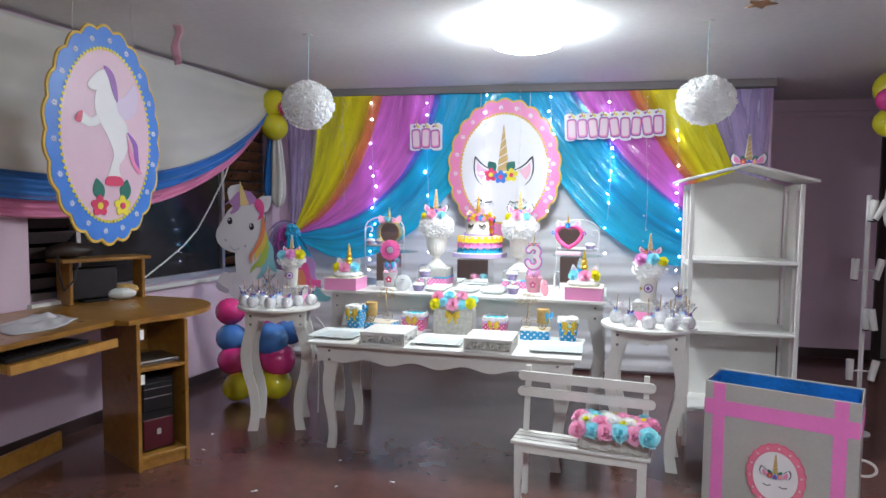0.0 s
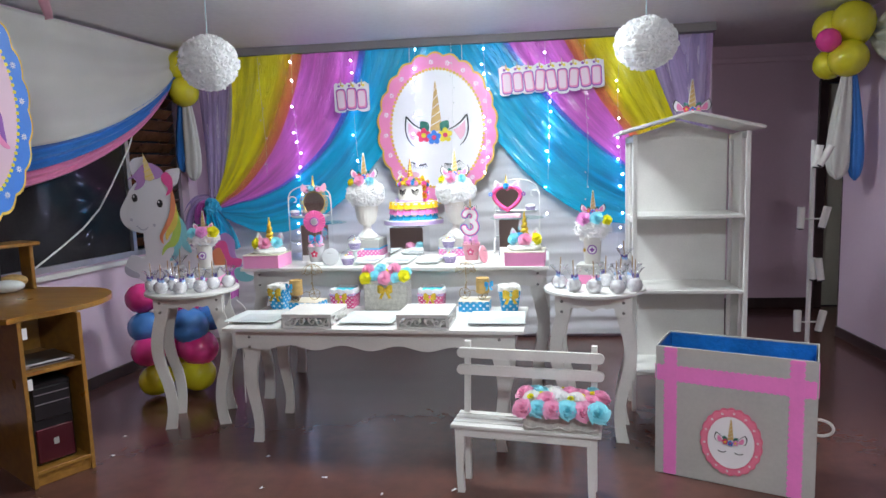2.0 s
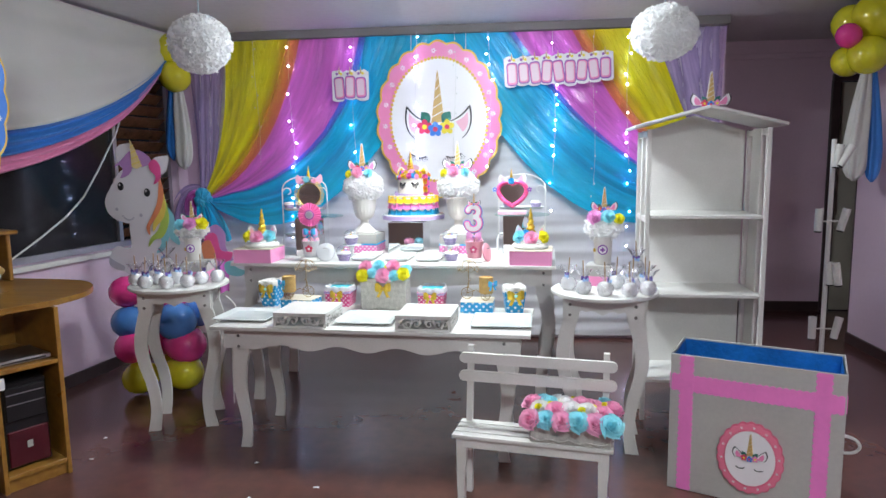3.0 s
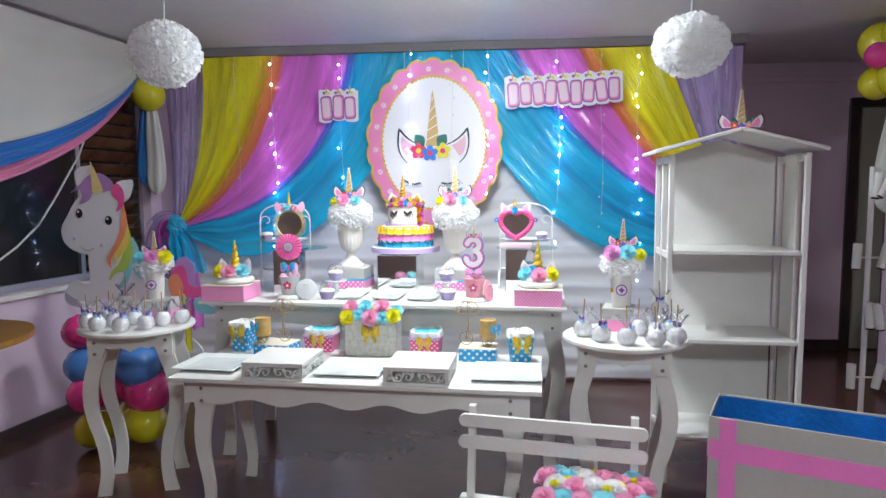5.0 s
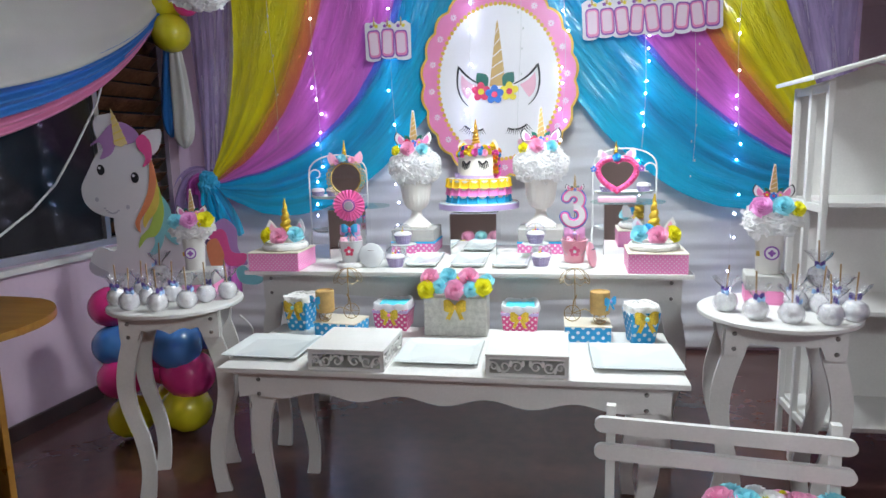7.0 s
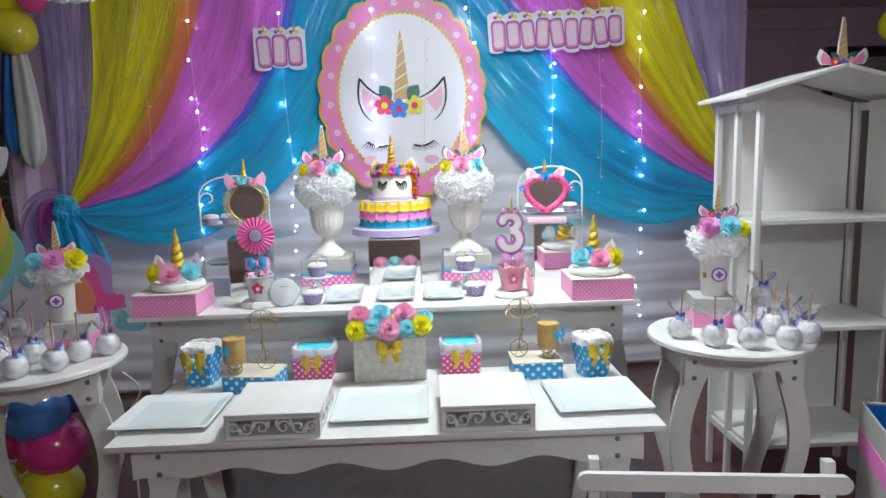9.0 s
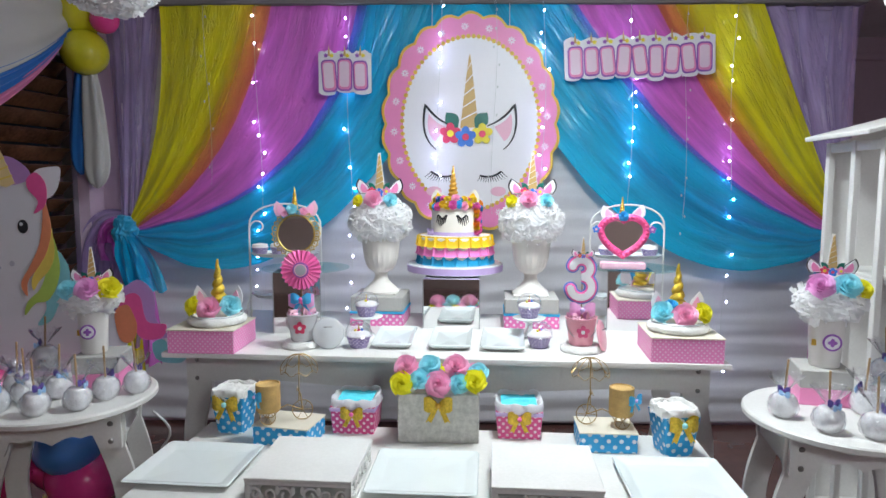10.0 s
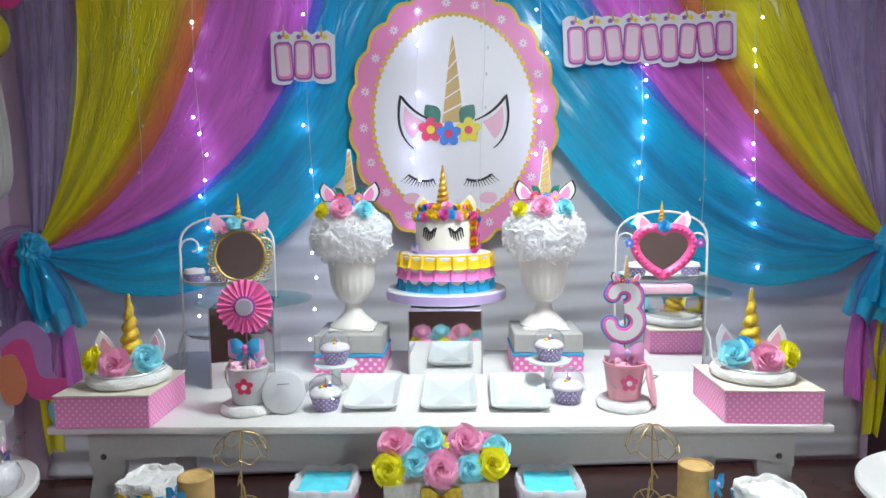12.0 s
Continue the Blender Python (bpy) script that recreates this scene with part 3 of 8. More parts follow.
TFR = pose(-0.630, 3.302, 0, 0, 0, YAW)      # long front table
BT, FT, ST = 0.825, 0.612, 0.750             # heights of the tops


def leg_outline(h, out, block=0.14, w0=0.075, knee=0.036, waist=0.016, slim=0.050):
    """Cabriole outline of a board leg; out is -1 or 1 for the side to which the knee swells."""
    L, R = [], []
    for i in range(37):
        z = h * i / 36
        if z > h - block:
            c, w = 0.0, w0
        else:
            t = z / (h - block)
            c = out * (knee * math.sin(math.pi * min(1, max(0, (t - 0.42) / 0.58))) - waist * math.sin(math.pi * min(1, t / 0.42)))
            w = slim + (w0 - 0.008 - slim) * t ** 1.5 + 0.009 * max(0, 1 - t * 6)
        L.append((c - w / 2, z))
        R.append((c + w / 2, z))
    return L + R[::-1]


def bolt(bm, x, y, z):
    lathe(bm, [(0, -0.006), (0.005, -0.005), (0.0078, 0.0)], 10, Matrix.Translation((x, y, z)) @ pose(0, 0, 0, -90, 0, 0))


def board_table(name, label, m, w, d, h, apron, inset, leg_in, scallop, swell=(0.02, 0.01, 0.05), back=None, waves=5.0):
    t = thing(name, label, "table", m)
    bm = bmesh.new()
    box(bm, (0, d / 2, h - 0.009), (w, d, 0.018), 0.004, seg=2)
    part("tabletop", bm, WHITE, t)
    hw = w / 2 - inset
    fr = inset * 0.6 if back is None else back
    for y0, nm in ((fr, "apron"), (d - inset * 0.6 - 0.018, "apron")):
        bm = bmesh.new()
        top = h - 0.019
        pts = [(-hw, top), (hw, top)]
        for i in range(61):
            u = 1 - 2 * i / 60
            low = apron * (1 - scallop * (0.5 - 0.5 * math.cos(u * math.pi * waves)) * (1 - abs(u) ** 6))
            pts.append((u * hw, top - low))
        slab(bm, pts, y0, y0 + 0.018)
        ap = part(nm, bm, WHITE, t)
        for sx in (-1, 1):
            for dz in (0.035, 0.035 + apron * 0.5):
                if y0 < d / 2:
                    bm = bmesh.new()
                    bolt(bm, sx * (hw - leg_in), y0, h - 0.02 - dz)
                    part("bolt", bm, STEEL, ap, "steel bolt head")
    for sx in (-1, 1):
        bm = bmesh.new()
        ya, yb = fr + 0.039, d - inset * 0.6 - 0.039
        box(bm, (sx * (hw - 0.012), (ya + yb) / 2, h - 0.019 - apron * 0.45), (0.018, yb - ya, apron * 0.9))
        part("side_apron", bm, WHITE, t)
    for sx in (-1, 1):
        for y0 in (fr + 0.0195, d - inset * 0.6 - 0.038):
            bm = bmesh.new()
            slab(bm, leg_outline(h - 0.02, sx, apron + 0.025, 0.085, *swell), y0, y0 + 0.0185, Matrix.Translation((sx * (hw - leg_in), 0, 0)))
            part("leg", bm, WHITE, t)
    return t


board_table("long_table", "long white painted board table, the taller one", TBL, 1.758, 0.70, BT, 0.125, 0.025, 0.036, 0.30, (0.030, 0.012, 0.055), 0.115, 1.0)
board_table("long_table", "low long white table with curved legs and scalloped apron", TFR, 1.482, 0.53, FT, 0.100, 0.045, 0.072, 0.26, (0.016, 0.010, 0.042), 0.050)


def ogee(u):
    """Depth of the round table's apron across its width, u from -1 to 1: deep ends, pointed middle."""
    a = abs(u)
    return 0.058 + 0.044 * min(1, max(0, (a - 0.58) / 0.10)) + 0.020 * max(0, 1 - a / 0.26) ** 1.4 + 0.006 * max(0, 1 - abs(a - 0.42) / 0.12)


def side_table(m):
    t = thing("side_table", "small round white table with curved board legs", "table", m, "round side tables")
    bm = bmesh.new()
    lathe(bm, [(0, ST), (0.242, ST), (0.247, ST - 0.004), (0.247, ST - 0.015), (0.242, ST - 0.019), (0, ST - 0.019)], 56)
    part("tabletop", bm, WHITE, t)
    for y in (-0.1465, 0.1285):
        bm = bmesh.new()
        pts = [(-0.172, ST - 0.02), (0.172, ST - 0.02)] + [(0.172 * u, ST - 0.02 - ogee(u)) for u in (1 - i / 24 for i in range(49))]
        slab(bm, pts, y, y + 0.018)
        ap = part("apron", bm, WHITE, t)
        for sx in (-1, 1):
            for dz in (0.03, 0.08):
                if y < 0:
                    bm = bmesh.new()
                    bolt(bm, sx * 0.145, y, ST - 0.02 - dz)
                    part("bolt", bm, STEEL, ap, "steel bolt head")
    for sx in (-1, 1):
        bm = bmesh.new()
        box(bm, (sx * 0.163, 0, ST - 0.064), (0.018, 0.254, 0.087))
        part("side_apron", bm, WHITE, t)
        for y in (-0.128, 0.110):
            bm = bmesh.new()
            slab(bm, leg_outline(ST - 0.02, sx, 0.10), y, y + 0.018, Matrix.Translation((sx * 0.142, 0, 0)))
            part("leg", bm, WHITE, t)
    return t


SL, SR = pose(-1.700, 3.720, 0, 0, 0, 16.5), pose(0.464, 3.607, 0, 0, 0, -10)
one = side_table(SL)
copy_thing(one, SR)


# bench with a slatted seat and two back rails
def bench(m):
    t = thing("bench", "small white slatted wooden bench", "bench", m)
    w, top = 0.61, 0.302
    for k in range(4):
        bm = bmesh.new()
        box(bm, (0, 0.020 + k * 0.0455, top - 0.008), (w, 0.037, 0.016), 0.005, seg=2)
        part("seat_slat", bm, WHITE, t)
    bm = bmesh.new()
    box(bm, (0, 0.022, top - 0.036), (w - 0.08, 0.014, 0.038), 0.002)
    part("front_rail", bm, WHITE, t)
    for sx in (-1, 1):
        x = sx * (w / 2 - 0.035)
        bm = bmesh.new()
        box(bm, (x, 0.085, top - 0.032), (0.02, 0.112, 0.03), 0.003)
        part("seat_rail", bm, WHITE, t)
        bm = bmesh.new()
        slab(bm, [(-0.020, top - 0.017), (0.020, top - 0.017), (0.019, 0.20), (0.010, 0.10), (0.014, 0.0), (-0.014, 0.0), (-0.018, 0.10), (-0.019, 0.20)], 0.016, 0.040, Matrix.Translation((x, 0, 0)))
        part("leg", bm, WHITE, t)
        bm = bmesh.new()
        slab(bm, [(0.140, 0), (0.168, 0), (0.176, 0.30), (0.214, 0.607), (0.190, 0.607), (0.150, 0.30)], -0.012, 0.012,
             Matrix.Translation((x, 0, 0)) @ pose(0, 0, 0, 0, 0, 90))
        part("back_post", bm, WHITE, t)
    for z, y in ((0.562, 0.176), (0.490, 0.166)):
        hw, r = 0.312, 0.0215
        pts = [(hw - r + r * math.sin(math.pi * i / 10), z + r * math.cos(math.pi * i / 10)) for i in range(11)]
        pts += [(-hw + r - r * math.sin(math.pi * i / 10), z - r * math.cos(math.pi * i / 10)) for i in range(11)]
        bm = bmesh.new()
        slab(bm, pts, y - 0.012, y + 0.004)
        part("back_rail", bm, WHITE, t)
    return t


BEN = pose(0.095, 2.874, 0, 0, 0, -10)
bench(BEN)


# bookcase shaped like a little house
BKC = pose(0.99, 3.86, 0, 0, 0, -3.0)


def bookcase(m):
    t = thing("bookcase", "white house-shaped bookcase with empty shelves and pitched roof", "bookcase", m)
    w, d, h = 0.585, 0.34, 1.50
    for sx in (-1, 1):
        for y, deep in ((0.012, 0.024), (0.17, 0.024 if sx < 0 else 0.15), (d - 0.012, 0.024)):
            bm = bmesh.new()
            box(bm, (sx * (w / 2 - 0.012), y, h / 2), (0.022, deep, h), 0.002)
            part("post", bm, WHITE, t)
        for z in (0.20, 1.05, 0.66, 1.48):
            bm = bmesh.new()
            box(bm, (sx * (w / 2 - 0.012), d / 2, z), (0.016, d - 0.05, 0.03), 0.002)
            part("side_rail", bm, WHITE, t)
    for z in (0.215, 0.665, 1.065):
        bm = bmesh.new()
        box(bm, (0, d / 2, z), (w - 0.05, d - 0.002, 0.018), 0.002)
        part("shelf", bm, WHITE, t)
    bm = bmesh.new()
    slab(bm, [(-w / 2 + 0.03, 0.2), (w / 2 - 0.03, 0.2), (w / 2 - 0.03, h), (0, h + 0.085), (-w / 2 + 0.03, h)], d, d + 0.006)
    part("back_panel", bm, WHITE, t)
    for sx in (-1, 1):
        bm = bmesh.new()
        box(bm, (sx * 0.178, d / 2, 1.558), (0.365, d + 0.05, 0.016), 0.003, None)
        bmesh.ops.rotate(bm, verts=bm.verts, cent=(sx * 0.178, 0, 1.558), matrix=Matrix.Rotation(radians(sx * 14.5), 3, "Y"))
        part("roof_board", bm, WHITE, t)
    return t


bookcase(BKC)

# gift box on the floor: card with a pink ribbon cross, lined in blue
CARD = mat("cream_card", (0.49, 0.48, 0.45), 0.55, var=0.06, scale=4, stain=(0.42, 0.41, 0.39))
PINKDOT = dotted("pink_dotted_paper", (0.86, 0.26, 0.55), (0.9, 0.58, 0.74), 0.015, 0.20)
PINKBAND = mat("pink_card_band", (0.88, 0.23, 0.62), 0.5, var=0.08)
BLUELINE = mat("blue_lining_cloth", (0.01, 0.16, 0.50), 0.35, var=0.3, scale=9, bump=0.3, dist=0.01)
GBX = pose(0.672, 3.165, 0, 0, 0, -24)


def gift_box(m):
    t = thing("gift_box", "large open cream gift box with pink bands and blue lining", "gift box", m)
    w, d, h, k = 0.612, 0.285, 0.572, 0.006
    for c, s, lb in (((w / 2, k / 2, h / 2), (w, k, h), "front_panel"), ((w / 2, d - k / 2, h / 2), (w, k, h), "back_panel"),
                     ((k / 2, d / 2, h / 2), (k, d - 2 * k, h), "side_panel"), ((w - k / 2, d / 2, h / 2), (k, d - 2 * k, h), "side_panel"), ((w / 2, d / 2, 0.004), (w - 2 * k, d - 2 * k, 0.008), "base_panel")):
        bm = bmesh.new()
        box(bm, c, s, 0.002)
        part(lb, bm, CARD, t)
    bm = bmesh.new()
    ring = [(k + 0.004, k + 0.004), (w - k - 0.004, k + 0.004), (w - k - 0.004, d - k - 0.004), (k + 0.004, d - k - 0.004)]

    def liner(u, v):
        q = (u * 4) % 4
        i = int(q) % 4
        f = q - int(q)
        a, b = ring[i], ring[(i + 1) % 4]
        x, y = a[0] + f * (b[0] - a[0]), a[1] + f * (b[1] - a[1])
        s = 0.012 * noise.noise((x * 16, y * 16, v * 4)) * math.sin(math.pi * v)
        cx, cy = w / 2 - x, d / 2 - y
        ln = math.hypot(cx, cy)
        ins = abs(s) + 0.002
        return Vector((x + cx / ln * ins, y + cy / ln * ins, h - 0.006 - v * 0.32))

    sheet(bm, liner, 64, 10, closed=True)
    part("lining", bm, BLUELINE, t, "crumpled blue lining")
    bm = bmesh.new()
    box(bm, (w / 2, d / 2, h - 0.325), (w - 0.04, d - 0.04, 0.004))
    part("lining_floor", bm, BLUELINE, t)

    def band(x0, x1, z0, z1, sc):
        pts = []
        n = max(4, int(max(x1 - x0, z1 - z0) / 0.022))
        if x1 - x0 > z1 - z0:
            for i in range(n * 4 + 1):
                u = i / (n * 4)
                pts.append((x0 + (x1 - x0) * u, z1 + sc * abs(math.sin(math.pi * n * u))))
            for i in range(n * 4 + 1):
                u = 1 - i / (n * 4)
                pts.append((x0 + (x1 - x0) * u, z0 - sc * abs(math.sin(math.pi * n * u))))
        else:
            for i in range(n * 4 + 1):
                u = i / (n * 4)
                pts.append((x0 - sc * abs(math.sin(math.pi * n * u)), z0 + (z1 - z0) * u))
            for i in range(n * 4 + 1):
                u = 1 - i / (n * 4)
                pts.append((x1 + sc * abs(math.sin(math.pi * n * u)), z0 + (z1 - z0) * u))
        return pts

    for x0, x1, z0, z1, dd in ((0.005, w - 0.005, 0.425, 0.487, 0.002), (0.04, 0.085, 0.004, h - 0.004, 0.0035), (w - 0.095, w - 0.05, 0.004, h - 0.004, 0.0035)):
        bm = bmesh.new()
        slab(bm, band(x0, x1, z0, z1, 0.006), -dd, 0.0)
        part("ribbon_band", bm, PINKBAND, t, "pink scalloped band")
    for z0, z1 in ((0.43, 0.485),):
        for xs in (-0.003, w):
            bm = bmesh.new()
            box(bm, (xs + 0.0015, d / 2, (z0 + z1) / 2), (0.003, d - 0.01, z1 - z0 + 0.01))
            part("ribbon_band", bm, PINKBAND, t, "pink band on the side")
    return t


giftbox = gift_box(GBX)

# ======== party pieces used many times ========
rng = random.Random(7)
GOLD = mat("gold_paint", (0.72, 0.46, 0.08), 0.32, 0.85, var=0.2, scale=20, fine=200, bump=0.2)
GLITTER = mat("gold_glitter", (0.74, 0.52, 0.06), 0.40, 0.7, var=0.35, scale=160, fine=900, bump=0.7, dist=0.002)
GOLDPRINT = mat("gold_print", (0.62, 0.42, 0.16), 0.5, var=0.08)
OLDGOLD = mat("antique_gold", (0.50, 0.36, 0.10), 0.38, 0.8, var=0.3, scale=40, fine=300, bump=0.4)
RIMGOLD = mat("gold_edge_print", (0.78, 0.50, 0.07), 0.5, var=0.15, scale=12)
PINK = tissue("pink_foam", (1.0, 0.53, 0.73), 0.30)
ORCHID = tissue("orchid_foam", (0.93, 0.50, 0.82), 0.28)
AQUA = tissue("aqua_foam", (0.42, 0.88, 0.96), 0.30)
YELLOW = tissue("yellow_foam", (0.95, 0.90, 0.05), 0.28)
SKY = tissue("sky_blue_foam", (0.08, 0.52, 0.86), 0.28)
WHITEP = tissue("white_tissue", (0.95, 0.95, 0.95), 0.55)
SUGARPINK = mat("pink_sugar", (0.88, 0.16, 0.55), 0.5, var=0.06, sss=0.1)
SUGARORANGE = mat("orange_sugar", (0.90, 0.36, 0.04), 0.5, var=0.06, sss=0.1)
SUGARYELLOW = mat("yellow_sugar", (0.90, 0.66, 0.03), 0.5, var=0.06, sss=0.1)
SUGARBLUE = mat("blue_sugar", (0.02, 0.26, 0.56), 0.5, var=0.06, sss=0.1)
PRINT_W = mat("white_print", (0.88, 0.87, 0.89), 0.4, var=0.02, scale=4, bump=0.03)
PRINT_P = mat("pink_print", (0.85, 0.27, 0.52), 0.4, var=0.04, scale=6, bump=0.03)
PRINT_LP = mat("pale_pink_print", (0.85, 0.50, 0.62), 0.45, var=0.04, bump=0.03)
PRINT_B = mat("blue_print", (0.05, 0.22, 0.72), 0.4, var=0.06, bump=0.03)
PRINT_R = mat("red_print", (0.72, 0.05, 0.14), 0.4, var=0.06, bump=0.03)
PRINT_Y = mat("yellow_print", (0.85, 0.72, 0.05), 0.4, var=0.06, bump=0.03)
PRINT_G = mat("green_print", (0.01, 0.16, 0.12), 0.4, var=0.2, bump=0.03)
PRINT_K = mat("black_print", (0.02, 0.02, 0.025), 0.4, var=0.1, bump=0.03)
PRINT_V = mat("violet_print", (0.30, 0.10, 0.46), 0.4, var=0.06, bump=0.03)
HOTPINK = mat("hot_pink_paper", (1.0, 0.19, 0.50), 0.5, var=0.06)
LILAC = mat("lilac_ribbon", (0.55, 0.42, 0.72), 0.35, var=0.06)
PORCELAIN = mat("white_porcelain", (0.79, 0.84, 0.83), 0.12, var=0.02, bump=0, coat=0.4)
FLUFF = mat("white_fluff", (0.84, 0.83, 0.80), 0.9, var=0.06, scale=30, fine=300, bump=0.8, dist=0.004, sheen=0.5)
STICK = wood("stick_wood", (0.45, 0.30, 0.16), (0.36, 0.22, 0.10), 0.6, (1, 1, 6))
PEARL = mat("pearl_sugar_coat", (0.83, 0.83, 0.84), 0.24, 0.12, var=0.2, scale=70, fine=420, bump=0.3, dist=0.002, coat=1.0)
ALM = mat("burlap_cork", (0.55, 0.36, 0.13), 0.8, var=0.2, scale=40, fine=300, bump=0.6)
CREAMTOP = mat("cream_card_top", (0.74, 0.68, 0.56), 0.6, var=0.05)
BLUEDOT = dotted("blue_dotted_paper", (0.02, 0.36, 0.72), (0.80, 0.86, 0.9), 0.036, 0.20)
PINKBIG = dotted("pink_paper_big_dots", (0.85, 0.20, 0.50), (0.9, 0.75, 0.82), 0.024, 0.22)
REDFLOWER = dotted("raspberry_flower_paper", (0.70, 0.07, 0.26), (0.9, 0.72, 0.78), 0.024, 0.22)
LILACDOT = dotted("lilac_dotted_paper", (0.28, 0.22, 0.42), (0.75, 0.72, 0.82), 0.012, 0.17)


def dirs(n):
    g = math.pi * (3 - 5 ** 0.5)
    for i in range(n):
        z = 1 - 2 * (i + 0.5) / n
        r = (1 - z * z) ** 0.5
        yield Vector((r * math.cos(g * i), r * math.sin(g * i), z))


def petal(bm, at, out, size, r, cup=0.5, nu=4, nv=3, spin=None):
    """One crinkled petal that stands on the point at and leans towards out."""
    up = Vector((r.uniform(-1, 1), r.uniform(-1, 1), r.uniform(-1, 1)))
    s = out.cross(up).normalized() if spin is None else spin
    t = s.cross(out).normalized()
    k, ph = r.uniform(0.7, 1.2), r.uniform(0, 6)

    def fn(u, v):
        a = (u - 0.5) * 2
        w = size * (0.45 + 0.75 * v) * k
        ruf = size * 0.20 * math.sin(a * 5 + ph) * v
        return at + s * (a * w * 0.55) + out * (v * size * k - abs(a) ** 2 * size * 0.25) + t * (cup * size * (v * v - a * a * 0.6) + ruf)

    sheet(bm, fn, nu, nv)


def ruffle_ball(bm, c, R, squash, n, size, seed, low=-1.0):
    r = random.Random(seed)
    for d in dirs(n):
        if d.z < low:
            continue
        p = Vector((d.x * R[0], d.y * R[1], d.z * R[2]))
        petal(bm, Vector(c) + p * 0.84, (d + 0.75 * Vector((r.uniform(-1, 1), r.uniform(-1, 1), r.uniform(-1, 1)))).normalized(), size * r.uniform(0.8, 1.2), r, r.uniform(-0.6, 0.8))


def ruffled(bm, c, R, freq, seed, sub, n, size):
    """A ball of soft curled ruffles: wandering crests with valleys between, and loose petals at the rim."""
    c = Vector(c)
    g = bmesh.ops.create_icosphere(bm, subdivisions=sub, radius=1.0)["verts"]
    off = Vector((seed * 3.7, seed * 1.3, seed * 5.1))
    for v in g:
        d = v.co.normalized()
        p = Vector((d.x * R[0], d.y * R[1], d.z * R[2]))
        q = p * freq + off
        warp = Vector((noise.noise(q * 0.6), noise.noise(q * 0.6 + Vector((9, 2, 4))), noise.noise(q * 0.6 + Vector((3, 7, 1)))))
        q = q + warp * 1.3
        h = (1 - min(1, abs(noise.noise(q)) * 2.2)) ** 2
        h2 = (1 - min(1, abs(noise.noise(q * 1.9 + off)) * 2.2)) ** 2
        k = 0.89 + 0.085 * h + 0.05 * h2 + 0.05 * noise.noise(q * 0.35)
        side = warp * 0.05 * h
        v.co = c + p * k + Vector((side.x * R[0], side.y * R[1], side.z * R[2]))
    r = random.Random(seed)
    for d in dirs(n):
        p = Vector((d.x * R[0], d.y * R[1], d.z * R[2]))
        petal(bm, c + p * 0.86, (d + 0.9 * Vector((r.uniform(-1, 1), r.uniform(-1, 1), r.uniform(-1, 1)))).normalized(), size * r.uniform(0.6, 1.0), r, r.uniform(-0.5, 0.7))


def rose_mesh(name, material, seed):
    """A foam rose of radius 1 that opens towards +z: overlapping curled petals in four rounds."""
    bm = bmesh.new()
    r = random.Random(seed)
    for ring, (n, r0, r1, h0, h1, curl) in enumerate(((2, 0.03, 0.10, 0.30, 0.98, 0.01), (3, 0.08, 0.22, 0.26, 1.00, 0.05), (3, 0.15, 0.36, 0.20, 0.97, 0.09), (4, 0.24, 0.50, 0.12, 0.88, 0.13), (4, 0.33, 0.64, 0.02, 0.74, 0.17), (5, 0.44, 0.78, -0.14, 0.54, 0.20))):
        for k in range(n):
            a0 = 2 * math.pi * (k + 0.37 * ring) / n + r.uniform(-0.1, 0.1)
            span = 2 * math.pi / n * 0.82

            def fn(u, v, a0=a0, span=span, r0=r0, r1=r1, h0=h0, h1=h1, curl=curl):
                rel = (u - 0.5) * span * 1.5
                a = a0 + rel
                flat = max(0.74, math.cos(min(1.0, span * 0.62))) / max(0.60, math.cos(min(1.1, abs(rel))))
                edge = 1 - (2 * u - 1) ** 4 * 0.30
                rad = (r0 + (r1 - r0) * v ** 0.7 + curl * max(0, v - 0.6) * 2.6) * min(1.08, 0.68 + 0.32 * flat) + 0.12 * (u - 0.5)
                z = h0 + (h1 - h0) * v * edge - curl * max(0, v - 0.75) * 1.7
                return Vector((rad * math.cos(a), rad * math.sin(a), z))

            sheet(bm, fn, 6, 4)
    ball(bm, (0, 0, 0.06), 0.50, (1, 1, 0.95), 12, 8)
    return mesh_of(name, bm, material, 60)


ROSES = {c: [rose_mesh("rose", m_, 3 * i + j) for j in range(2)] for i, (c, m_) in enumerate((("pink", PINK), ("orchid", ORCHID), ("aqua", AQUA), ("yellow", YELLOW), ("white", WHITEP), ("sky", SKY), ("violet", LILAC), ("hot", SUGARPINK), ("orange", SUGARORANGE), ("gold", SUGARYELLOW), ("royal", SUGARBLUE)))}


def rose(parent, colour, at, r, toward=(0, -1, 0.4), label=""):
    q = Vector(toward).to_track_quat("Z", "Y").to_matrix().to_4x4()
    ob = part("rose", ROSES[colour][rng.randrange(2)], None, parent, label or "%s foam rose" % {"hot": "pink", "sky": "blue", "gold": "yellow", "royal": "blue"}.get(colour, colour),
              Matrix.Translation(at) @ q @ pose(0, 0, 0, 0, 0, rng.uniform(0, 360)) @ Matrix.Diagonal((r, r, r, 1)))
    return ob


def horn_bm(h, r, turns=5.5, flat=False):
    bm = bmesh.new()

    def fn(u, v):
        a = 2 * math.pi * u
        rr = r * (1 - 0.90 * v ** 1.1) * (0.68 + 0.44 * abs(math.sin(math.pi * turns * v * (1.25 - 0.25 * v) - a * 0.5)) ** 0.75)
        return Vector((rr * math.cos(a), rr * math.sin(a), h * v))

    sheet(bm, fn, 20, 64, closed=True)
    bmesh.ops.holes_fill(bm, edges=[e for e in bm.edges if e.is_boundary], sides=40)
    return bm


